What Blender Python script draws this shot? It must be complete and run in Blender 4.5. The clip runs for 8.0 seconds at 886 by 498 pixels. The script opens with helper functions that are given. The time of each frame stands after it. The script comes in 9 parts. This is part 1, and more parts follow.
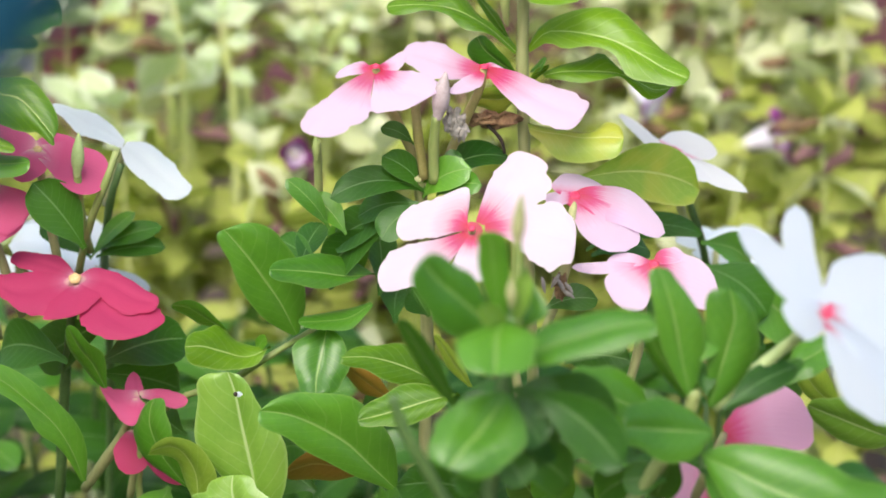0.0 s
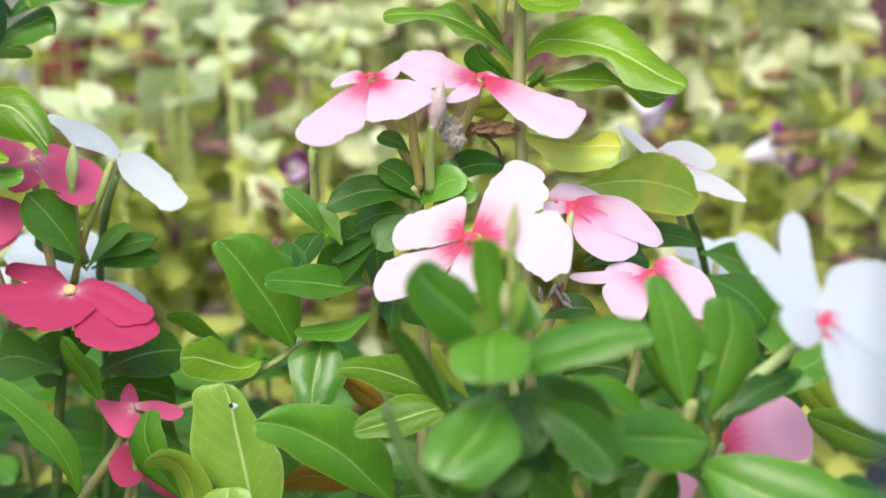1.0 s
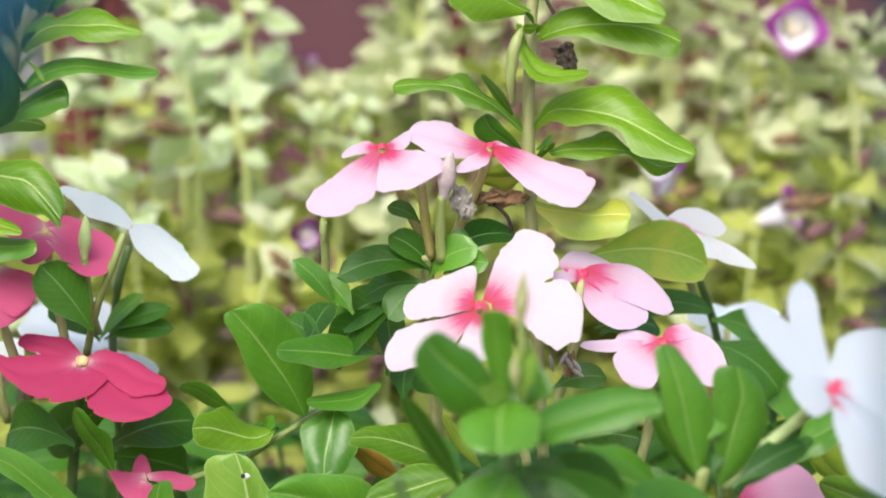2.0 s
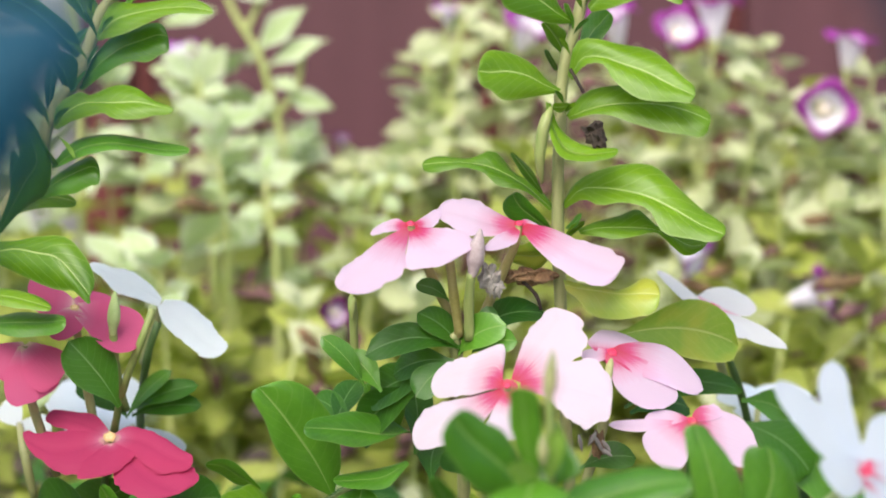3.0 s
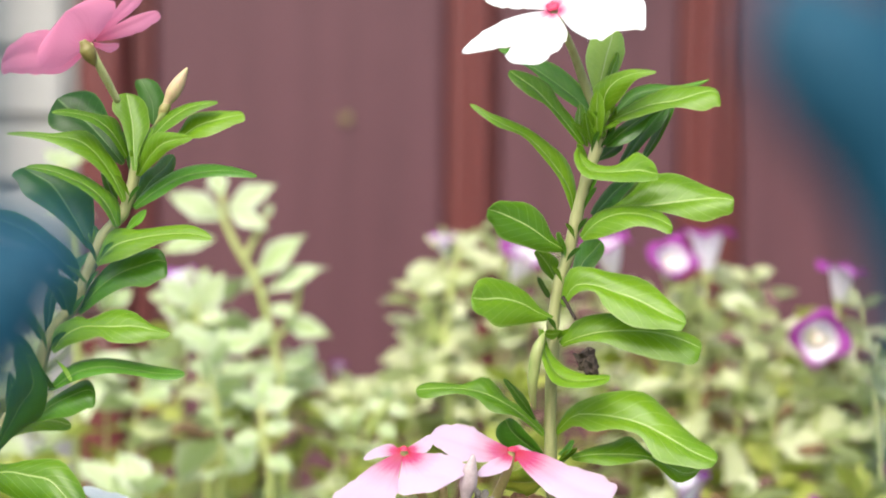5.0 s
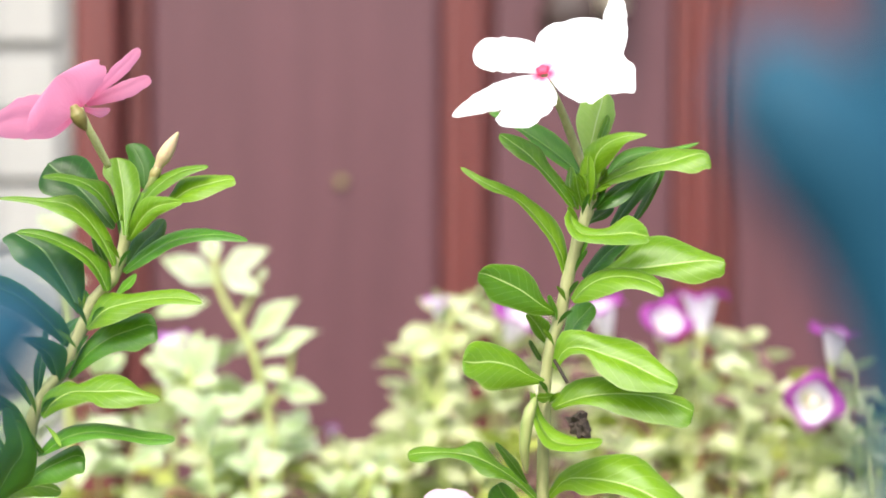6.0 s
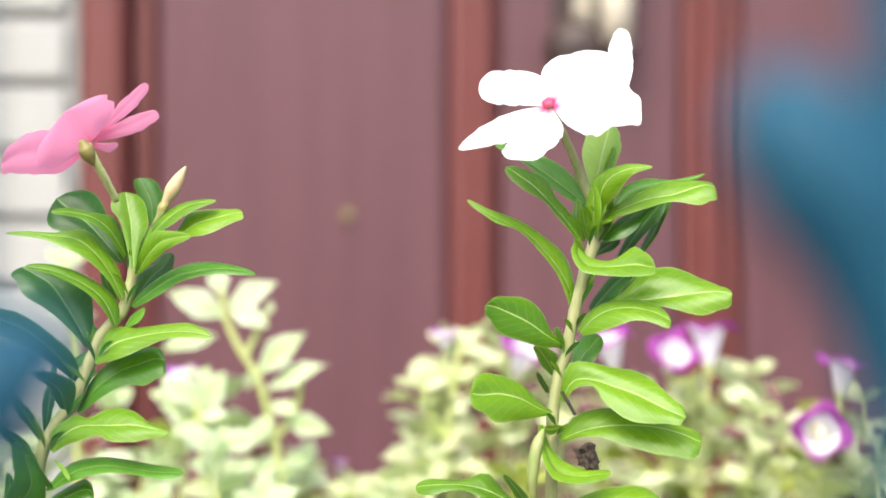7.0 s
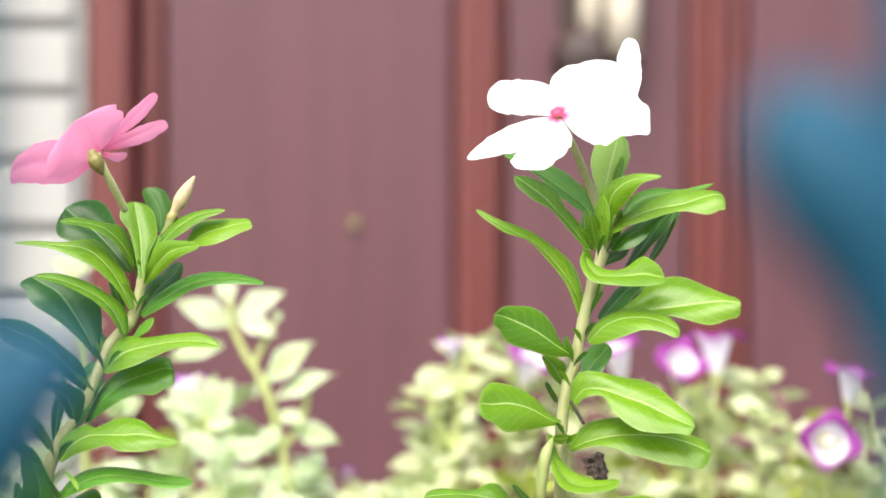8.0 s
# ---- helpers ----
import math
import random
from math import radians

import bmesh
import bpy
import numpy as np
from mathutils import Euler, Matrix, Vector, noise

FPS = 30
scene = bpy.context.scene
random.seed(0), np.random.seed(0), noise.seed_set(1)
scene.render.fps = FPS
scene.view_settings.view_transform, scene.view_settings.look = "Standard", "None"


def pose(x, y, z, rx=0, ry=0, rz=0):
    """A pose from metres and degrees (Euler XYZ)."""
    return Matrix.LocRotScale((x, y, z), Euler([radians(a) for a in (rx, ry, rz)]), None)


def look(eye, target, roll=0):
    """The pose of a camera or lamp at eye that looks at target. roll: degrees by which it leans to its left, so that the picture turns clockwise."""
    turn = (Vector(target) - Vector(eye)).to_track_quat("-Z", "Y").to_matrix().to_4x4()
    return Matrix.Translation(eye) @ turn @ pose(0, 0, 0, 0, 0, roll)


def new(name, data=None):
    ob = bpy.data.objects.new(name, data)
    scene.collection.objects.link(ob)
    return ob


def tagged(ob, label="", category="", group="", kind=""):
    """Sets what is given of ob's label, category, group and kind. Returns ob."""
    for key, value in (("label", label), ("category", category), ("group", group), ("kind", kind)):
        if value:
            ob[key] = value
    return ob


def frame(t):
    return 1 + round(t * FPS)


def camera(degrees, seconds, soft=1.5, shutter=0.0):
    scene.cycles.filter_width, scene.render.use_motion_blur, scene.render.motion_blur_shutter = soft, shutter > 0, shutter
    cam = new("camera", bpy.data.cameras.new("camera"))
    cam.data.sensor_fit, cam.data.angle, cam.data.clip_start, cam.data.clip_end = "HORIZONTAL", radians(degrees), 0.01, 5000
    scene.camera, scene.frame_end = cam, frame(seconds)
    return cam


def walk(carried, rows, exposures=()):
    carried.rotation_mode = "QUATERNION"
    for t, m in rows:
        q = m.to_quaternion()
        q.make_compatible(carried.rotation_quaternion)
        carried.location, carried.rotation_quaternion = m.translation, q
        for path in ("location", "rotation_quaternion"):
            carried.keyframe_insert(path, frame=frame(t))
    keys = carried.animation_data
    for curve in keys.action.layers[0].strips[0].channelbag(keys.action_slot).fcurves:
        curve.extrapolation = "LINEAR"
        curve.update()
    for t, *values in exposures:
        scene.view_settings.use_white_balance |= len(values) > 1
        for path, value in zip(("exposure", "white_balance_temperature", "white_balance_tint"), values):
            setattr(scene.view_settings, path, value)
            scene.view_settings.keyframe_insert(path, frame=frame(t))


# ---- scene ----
FOV = 27.0
EYE_HEIGHT = 0.42
cam = camera(FOV, 8.0, soft=1.7, shutter=0.3)
# a bright lens held close to the flowers: shallow depth of field
cam.data.dof.use_dof = True
cam.data.dof.focus_distance = 0.44
cam.data.dof.aperture_fstop = 12


def aim(x, y, z, yaw, pitch, roll):
    """Camera pose: place about the tripod head, turn to the right, tilt up and lean, in degrees."""
    eye = Vector((x, y, EYE_HEIGHT + z))
    yw, pt = radians(yaw), radians(pitch)
    ahead = Vector((math.sin(yw) * math.cos(pt), math.cos(yw) * math.cos(pt), math.sin(pt)))
    return look(eye, eye + ahead, roll)


walk(cam, [
    (0, aim(-0.0053, 0.0029, 0.0014, 1.934, -15.330, 0.660)),
    (0.5, aim(-0.0037, 0.0041, -0.0003, 1.836, -15.041, 0.589)),
    (1, aim(-0.0027, 0.0053, -0.0013, 1.695, -14.763, 0.484)),
    (1.2, aim(-0.0027, 0.0056, -0.0008, 1.661, -14.735, 0.278)),
    (2.3, aim(-0.0008, 0.0037, 0.0007, 0.976, -11.961, 0.047)),
    (2.5, aim(-0.0002, 0.0044, 0.0006, 0.727, -11.529, 0.145)),
    (3, aim(-0.0016, 0.0047, 0.0001, 0.279, -10.355, 0.118)),
    (3.5, aim(-0.0019, 0.0039, 0.0000, 0.036, -8.448, 0.217)),
    (4, aim(-0.0011, 0.0016, -0.0004, -0.058, -5.955, 0.268)),
    (4.5, aim(-0.0011, 0.0007, -0.0006, 0.109, -4.783, 0.372)),
    (5, aim(-0.0006, 0.0006, -0.0003, 0.306, -3.236, 0.498)),
    (5.2, aim(-0.0001, 0.0013, 0.0002, 0.460, -2.698, 0.395)),
    (6.5, aim(0.0007, 0.0012, -0.0003, 0.309, -0.720, 0.185)),
    (7, aim(0.0006, 0.0001, -0.0002, 0.190, -0.270, 0.011)),
    (7.5, aim(0.0003, 0.0005, -0.0000, 0.098, -0.170, -0.059)),
    (8, aim(0.0000, -0.0000, 0.0000, -0.000, 0.000, 0.000)),
], exposures=[(0.0, 1.01), (1.2, 1.01), (2.3, 0.97), (3.5, 0.88), (4.5, 0.97), (5.2, 1.14), (6.3, 1.46), (8.0, 1.48)])

# ---- light: bright soft daylight under thin cloud ----
world = bpy.data.worlds.new("sky")
scene.world = world
world.use_nodes = True
wn = world.node_tree.nodes
sky = wn.new("ShaderNodeTexSky")
sky.sky_type = "NISHITA"
sky.sun_disc = False
sky.sun_elevation = radians(52)
sky.sun_rotation = radians(200)
sky.dust_density = 4.0
sky.ozone_density = 0.6
wn["Background"].inputs["Strength"].default_value = 0.15
world.node_tree.links.new(sky.outputs[0], wn["Background"].inputs["Color"])
sun_data = bpy.data.lights.new("sun", "SUN")
sun_data.energy = 1.4
sun_data.angle = radians(40)
sun_data.color = (1.0, 0.98, 0.96)
sun = new("sun", sun_data)
sun.matrix_world = look((-0.7, -1.93, 2.63), (0, 0, 0))

# ---- materials ----


def mat_base(name):
    m = bpy.data.materials.new(name)
    m.use_nodes = True
    t = m.node_tree
    return m, t.nodes, t.links, t.nodes["Principled BSDF"]


def ramp(nodes, stops):
    r = nodes.new("ShaderNodeValToRGB")
    while len(r.color_ramp.elements) < len(stops):
        r.color_ramp.elements.new(0.5)
    for e, (p, c) in zip(r.color_ramp.elements, stops):
        e.position, e.color = p, (*c, 1)
    return r


def math_node(nodes, links, op, a, b=None, c=None):
    n = nodes.new("ShaderNodeMath")
    n.operation = op
    for k, v in enumerate((a, b, c)):
        if v is None:
            continue
        if isinstance(v, (int, float)):
            n.inputs[k].default_value = v
        else:
            links.new(v, n.inputs[k])
    return n.outputs[0]


def mix_color(nodes, links, fac, a, b, mode="MIX"):
    n = nodes.new("ShaderNodeMix")
    n.data_type, n.blend_type = "RGBA", mode
    for sock, v in ((n.inputs[0], fac), (n.inputs[6], a), (n.inputs[7], b)):
        if isinstance(v, (int, float)):
            sock.default_value = v
        elif isinstance(v, tuple):
            sock.default_value = (*v, 1)
        else:
            links.new(v, sock)
    return n.outputs[2]


def noise_tex(nodes, links, scale, detail=3.0, coord="Object", stretch=None):
    tc = nodes.new("ShaderNodeTexCoord")
    n = nodes.new("ShaderNodeTexNoise")
    n.inputs["Scale"].default_value, n.inputs["Detail"].default_value = scale, detail
    if stretch:
        mp = nodes.new("ShaderNodeMapping")
        mp.inputs["Scale"].default_value = stretch
        links.new(tc.outputs[coord], mp.inputs[0])
        links.new(mp.outputs[0], n.inputs["Vector"])
    else:
        links.new(tc.outputs[coord], n.inputs["Vector"])
    return n.outputs["Fac"]


def thin_surface(m, nodes, links, bsdf, color, through_color, amount):
    """Lets light pass through a thin leaf or petal."""
    tr = nodes.new("ShaderNodeBsdfTranslucent")
    if isinstance(through_color, tuple):
        tr.inputs["Color"].default_value = (*through_color, 1)
    else:
        links.new(through_color, tr.inputs["Color"])
    mx = nodes.new("ShaderNodeMixShader")
    mx.inputs[0].default_value = amount
    links.new(bsdf.outputs[0], mx.inputs[1])
    links.new(tr.outputs[0], mx.inputs[2])
    links.new(mx.outputs[0], nodes["Material Output"].inputs["Surface"])


def leaf_material(name, dark, light, rib, rough=0.33, veins=9.0, rib_width=0.026, amount=0.3, blotch=None, edge=None, shine=0.5):
    """Leaf with a pale midrib, side veins and uneven green; the leaf's own map gives across and along."""
    m, nodes, links, bsdf = mat_base(name)
    uv = nodes.new("ShaderNodeUVMap")
    sep = nodes.new("ShaderNodeSeparateXYZ")
    links.new(uv.outputs[0], sep.inputs[0])
    across = math_node(nodes, links, "ABSOLUTE", math_node(nodes, links, "SUBTRACT", sep.outputs[0], 0.5))
    along = sep.outputs[1]
    # side veins sweep forward from the midrib
    lane = math_node(nodes, links, "SUBTRACT", along, math_node(nodes, links, "MULTIPLY", across, 0.55))
    lane = math_node(nodes, links, "ADD", math_node(nodes, links, "MULTIPLY", lane, veins), math_node(nodes, links, "MULTIPLY", noise_tex(nodes, links, 200, 1), 0.5))
    lane = math_node(nodes, links, "FRACT", lane)
    vein = math_node(nodes, links, "ABSOLUTE", math_node(nodes, links, "SUBTRACT", lane, 0.5))
    vein = ramp_out(nodes, links, vein, [(0.0, 1.0), (0.09, 0.0)])
    ribm = ramp_out(nodes, links, across, [(rib_width * 0.35, 1.0), (rib_width, 0.0)])
    fine = noise_tex(nodes, links, 900, 4)
    large = noise_tex(nodes, links, 55, 3)
    info = nodes.new("ShaderNodeObjectInfo")
    fac = math_node(nodes, links, "ADD", math_node(nodes, links, "MULTIPLY", large, 0.75), math_node(nodes, links, "MULTIPLY", fine, 0.25))
    fac = math_node(nodes, links, "ADD", fac, math_node(nodes, links, "MULTIPLY", math_node(nodes, links, "SUBTRACT", info.outputs["Random"], 0.5), 0.4))
    r = ramp(nodes, [(0.25, dark), (0.75, light)])
    links.new(fac, r.inputs[0])
    col = r.outputs[0]
    if blotch:
        bl = ramp_out(nodes, links, noise_tex(nodes, links, 70, 2), [(0.48, 0.0), (0.62, 0.8)])
        col = mix_color(nodes, links, bl, col, blotch)
    if edge:
        eb = ramp_out(nodes, links, math_node(nodes, links, "ADD", across, math_node(nodes, links, "MULTIPLY", large, 0.25)), [(0.36, 0.0), (0.54, 0.55)])
        col = mix_color(nodes, links, eb, col, edge)
    col = mix_color(nodes, links, math_node(nodes, links, "MULTIPLY", math_node(nodes, links, "MULTIPLY", vein, large), 0.34), col, rib)
    col = mix_color(nodes, links, math_node(nodes, links, "MULTIPLY", ribm, 0.85), col, rib)
    rim = ramp_out(nodes, links, across, [(0.455, 0.0), (0.495, 1.0)])
    col = mix_color(nodes, links, math_node(nodes, links, "MULTIPLY", rim, 0.35), col, rib)
    links.new(col, bsdf.inputs["Base Color"])
    bsdf.inputs["Roughness"].default_value = rough
    bsdf.inputs["Specular IOR Level"].default_value = shine
    bump = nodes.new("ShaderNodeBump")
    bump.inputs["Strength"].default_value, bump.inputs["Distance"].default_value = 0.3, 0.0005
    hgt = math_node(nodes, links, "ADD", math_node(nodes, links, "ADD", math_node(nodes, links, "MULTIPLY", vein, -0.22), math_node(nodes, links, "MULTIPLY", ribm, -0.6)), math_node(nodes, links, "MULTIPLY", fine, 0.4))
    links.new(hgt, bump.inputs["Height"])
    links.new(bump.outputs[0], bsdf.inputs["Normal"])
    bright = mix_color(nodes, links, 0.5, col, (0.20, 0.36, 0.02))
    thin_surface(m, nodes, links, bsdf, col, bright, amount)
    return m


def ramp_out(nodes, links, value, stops):
    r = ramp(nodes, [(p, (v, v, v)) for p, v in stops])
    links.new(value, r.inputs[0])
    s = nodes.new("ShaderNodeSeparateColor")
    links.new(r.outputs[0], s.inputs[0])
    return s.outputs[0]


def petal_material(name, eye, flush, body, reach=0.3, amount=0.48, streak=0.25):
    """Petal: coloured eye at its foot, a flush round it, a paler blade with fine streaks."""
    m, nodes, links, bsdf = mat_base(name)
    uv = nodes.new("ShaderNodeUVMap")
    sep = nodes.new("ShaderNodeSeparateXYZ")
    links.new(uv.outputs[0], sep.inputs[0])
    mp = nodes.new("ShaderNodeMapping")
    mp.inputs["Scale"].default_value = (22, 1.6, 1)
    links.new(uv.outputs[0], mp.inputs[0])
    st = nodes.new("ShaderNodeTexNoise")
    st.inputs["Scale"].default_value, st.inputs["Detail"].default_value = 1.5, 3
    links.new(mp.outputs[0], st.inputs["Vector"])
    v = math_node(nodes, links, "ADD", sep.outputs[1], math_node(nodes, links, "MULTIPLY", math_node(nodes, links, "SUBTRACT", st.outputs["Fac"], 0.5), streak))
    r = ramp(nodes, [(0.03, eye), (reach * 0.55, flush), (reach, tuple(0.35 * a + 0.65 * b for a, b in zip(flush, body))), (reach * 1.7, body)])
    links.new(v, r.inputs[0])
    soft = noise_tex(nodes, links, 160, 3)
    each = nodes.new("ShaderNodeObjectInfo")
    soft = math_node(nodes, links, "ADD", math_node(nodes, links, "MULTIPLY", soft, 0.7), math_node(nodes, links, "MULTIPLY", each.outputs["Random"], 0.6))
    col = mix_color(nodes, links, math_node(nodes, links, "MULTIPLY", soft, 0.22), r.outputs[0], tuple(0.8 * c for c in body))
    links.new(col, bsdf.inputs["Base Color"])
    bsdf.inputs["Roughness"].default_value = 0.55
    bsdf.inputs["Specular IOR Level"].default_value = 0.25
    bump = nodes.new("ShaderNodeBump")
    bump.inputs["Strength"].default_value, bump.inputs["Distance"].default_value = 0.4, 0.0004
    links.new(st.outputs["Fac"], bump.inputs["Height"])
    links.new(bump.outputs[0], bsdf.inputs["Normal"])
    thin_surface(m, nodes, links, bsdf, col, col, amount)
    return m


def plain_material(name, a, b, scale, rough=0.6, stretch=None, bump_m=0.0005, metal=0.0, fine=8.0):
    """Two-tone surface with variation at two scales and a fine relief."""
    m, nodes, links, bsdf = mat_base(name)
    n1 = noise_tex(nodes, links, scale, 4, stretch=stretch)
    n2 = noise_tex(nodes, links, scale * fine, 4, stretch=stretch)
    fac = math_node(nodes, links, "ADD", math_node(nodes, links, "MULTIPLY", n1, 0.65), math_node(nodes, links, "MULTIPLY", n2, 0.35))
    r = ramp(nodes, [(0.32, a), (0.68, b)])
    links.new(fac, r.inputs[0])
    links.new(r.outputs[0], bsdf.inputs["Base Color"])
    bsdf.inputs["Roughness"].default_value, bsdf.inputs["Metallic"].default_value = rough, metal
    bump = nodes.new("ShaderNodeBump")
    bump.inputs["Strength"].default_value, bump.inputs["Distance"].default_value = 0.5, bump_m
    links.new(fac, bump.inputs["Height"])
    links.new(bump.outputs[0], bsdf.inputs["Normal"])
    return m


RIB = (0.24, 0.38, 0.10)
M_LEAF = leaf_material("vinca_leaf", (0.041, 0.155, 0.010), (0.106, 0.290, 0.020), RIB, rough=0.3, shine=0.5)
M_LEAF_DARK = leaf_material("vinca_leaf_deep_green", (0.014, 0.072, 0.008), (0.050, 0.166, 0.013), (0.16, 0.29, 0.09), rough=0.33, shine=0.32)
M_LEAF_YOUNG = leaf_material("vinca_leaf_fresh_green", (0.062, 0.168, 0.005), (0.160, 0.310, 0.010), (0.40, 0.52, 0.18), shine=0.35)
M_LEAF_PALE = leaf_material("vinca_leaf_light_green", (0.16, 0.33, 0.035), (0.29, 0.46, 0.075), (0.46, 0.58, 0.25))
M_LEAF_YELLOW = leaf_material("vinca_leaf_yellowing", (0.20, 0.34, 0.03), (0.34, 0.45, 0.06), (0.46, 0.52, 0.16), blotch=(0.40, 0.42, 0.05))
M_TORENIA = leaf_material("torenia_leaf_chartreuse", (0.48, 0.56, 0.18), (0.74, 0.80, 0.48), (0.82, 0.84, 0.62), rough=0.6, veins=6, amount=0.48, blotch=(0.83, 0.81, 0.68))
M_TORENIA_PALE = leaf_material("torenia_leaf_variegated", (0.38, 0.52, 0.20), (0.62, 0.73, 0.42), (0.76, 0.82, 0.64), rough=0.6, veins=6, amount=0.4, edge=(0.80, 0.84, 0.72))
M_TORENIA_OLIVE = leaf_material("torenia_leaf_olive", (0.29, 0.39, 0.03), (0.52, 0.61, 0.11), (0.58, 0.60, 0.22), rough=0.6, veins=6, amount=0.4, blotch=(0.44, 0.35, 0.16))
M_WHITE = petal_material("white_petal", (0.78, 0.04, 0.22), (0.80, 0.30, 0.45), (0.90, 0.91, 0.93), reach=0.11, streak=0.06)
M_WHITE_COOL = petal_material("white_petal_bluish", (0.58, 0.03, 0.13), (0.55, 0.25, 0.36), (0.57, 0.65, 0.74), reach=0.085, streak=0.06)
M_BLUSH = petal_material("blush_pink_petal", (0.60, 0.008, 0.05), (0.66, 0.055, 0.20), (0.77, 0.66, 0.76), reach=0.29)
M_PINK = petal_material("light_pink_petal", (0.60, 0.008, 0.05), (0.66, 0.05, 0.20), (0.78, 0.60, 0.77), reach=0.31)
M_ROSE = petal_material("rose_pink_petal", (0.60, 0.10, 0.20), (0.80, 0.22, 0.40), (0.90, 0.34, 0.54), reach=0.35, amount=0.55, streak=0.3)
M_PINK_DEEP = petal_material("pink_petal", (0.60, 0.008, 0.05), (0.68, 0.06, 0.22), (0.80, 0.42, 0.62), reach=0.31)
M_CRIMSON = petal_material("crimson_petal", (0.78, 0.52, 0.48), (0.62, 0.16, 0.28), (0.55, 0.052, 0.155), reach=0.14, streak=0.08)
M_STEM = plain_material("green_stem", (0.15, 0.24, 0.045), (0.285, 0.315, 0.112), 120, 0.5, stretch=(1, 1, 0.2))
M_STEM_PALE = plain_material("pale_stem", (0.22, 0.255, 0.085), (0.39, 0.38, 0.18), 120, 0.5, stretch=(1, 1, 0.2))
M_STALK_BROWN = plain_material("brownish_stalk", (0.225, 0.21, 0.0525), (0.345, 0.3, 0.112), 140, 0.5)
M_BUD = plain_material("pinkish_bud", (0.42, 0.42, 0.17), (0.50, 0.29, 0.21), 180, 0.5)
M_BUD_GREY = plain_material("faded_bud", (0.30, 0.24, 0.24), (0.47, 0.39, 0.38), 220, 0.7)
M_DRY = plain_material("dry_brown", (0.009, 0.006, 0.004), (0.045, 0.030, 0.018), 260, 0.85)
M_DRY_GREY = plain_material("dry_grey", (0.12, 0.11, 0.09), (0.42, 0.39, 0.34), 420, 0.85)
M_EYE = plain_material("flower_eye", (0.50, 0.012, 0.06), (0.60, 0.05, 0.12), 500, 0.5)
M_EYE_PALE = plain_material("flower_eye_cream", (0.50, 0.28, 0.10), (0.62, 0.48, 0.24), 500, 0.5)
M_DOOR = plain_material("maroon_painted_wood", (0.075, 0.0255, 0.031), (0.106, 0.038, 0.046), 5, 0.5, stretch=(5, 1, 0.35), bump_m=0.0006, fine=14)
M_DOOR_RED = plain_material("reddish_brown_moulding", (0.096, 0.019, 0.016), (0.134, 0.030, 0.025), 5, 0.45, stretch=(6, 1, 0.35), bump_m=0.0006, fine=14)
M_BRICK = plain_material("white_painted_brick", (0.30, 0.30, 0.275), (0.365, 0.365, 0.335), 14, 0.7, bump_m=0.002)
M_MORTAR = plain_material("grey_mortar", (0.29, 0.285, 0.262), (0.36, 0.355, 0.33), 30, 0.9, bump_m=0.002)
M_BRASS = plain_material("pale_brass", (0.50, 0.45, 0.34), (0.62, 0.57, 0.46), 30, 0.35, metal=0.05)
M_IRON_DARK = plain_material("dark_bronze", (0.020, 0.010, 0.007), (0.045, 0.024, 0.018), 40, 0.6)
M_STALK_LIGHT = plain_material("light_green_stalk", (0.30, 0.42, 0.14), (0.46, 0.54, 0.24), 120, 0.5)
M_BLUE = plain_material("blue_painted_iron", (0.005, 0.046, 0.082), (0.011, 0.073, 0.119), 60, 0.6, bump_m=0.0004)
M_BLUE.node_tree.nodes["Principled BSDF"].inputs["Specular IOR Level"].default_value = 0.2
M_SOIL = plain_material("dark_soil", (0.025, 0.018, 0.012), (0.085, 0.062, 0.042), 22, 0.95, bump_m=0.012)

# ---- builders ----


def mesh_from(name, verts, faces, material, uvs=None, smooth=True):
    me = bpy.data.meshes.new(name)
    me.from_pydata([tuple(v) for v in verts], [], faces)
    me.materials.append(material)
    if uvs:
        layer = me.uv_layers.new(name="UVMap")
        for loop in me.loops:
            layer.data[loop.index].uv = uvs[loop.vertex_index]
    if smooth:
        me.polygons.foreach_set("use_smooth", [True] * len(me.polygons))
    me.update()
    return me


def origin_of(ob):
    m = Vector(ob.location)
    while ob.parent:
        ob = ob.parent
        m += ob.location
    return m


def part(name, me, parent, label="", at=None):
    """Links a mesh as one part of a thing; `at` is the part's origin in the world."""
    ob = new(name, me)
    ob.parent = parent
    ob.location = (Vector(at) if at is not None else origin_of(parent)) - origin_of(parent)
    if label:
        tagged(ob, label)
    return ob


def leaf_profile(v):
    """Narrow stalk, widest past the middle, blunt tip."""
    if v <= 0.1:
        return 0.12 + 0.4 * v
    s = (v - 0.1) / 0.9
    if s < 0.58:
        return 0.16 + 0.84 * math.sin(0.5 * math.pi * s / 0.58) ** 1.15
    return max(0.0, 1 - ((s - 0.58) / 0.42) ** 2.5) ** 0.58


def petal_profile(v):
    if v < 0.68:
        return 0.24 + 0.76 * math.sin(0.5 * math.pi * v / 0.68) ** 1.05
    return max(0.0, 1 - ((v - 0.68) / 0.32) ** 2.8) ** 0.48


def torenia_profile(v):
    return max(0.05 * (1 - v), math.sin(math.pi * min(1.0, max(0.0, (v - 0.08) / 0.92)) ** 0.78) ** 1.12) if 0.08 < v < 1 else 0.05 * (1 - v)


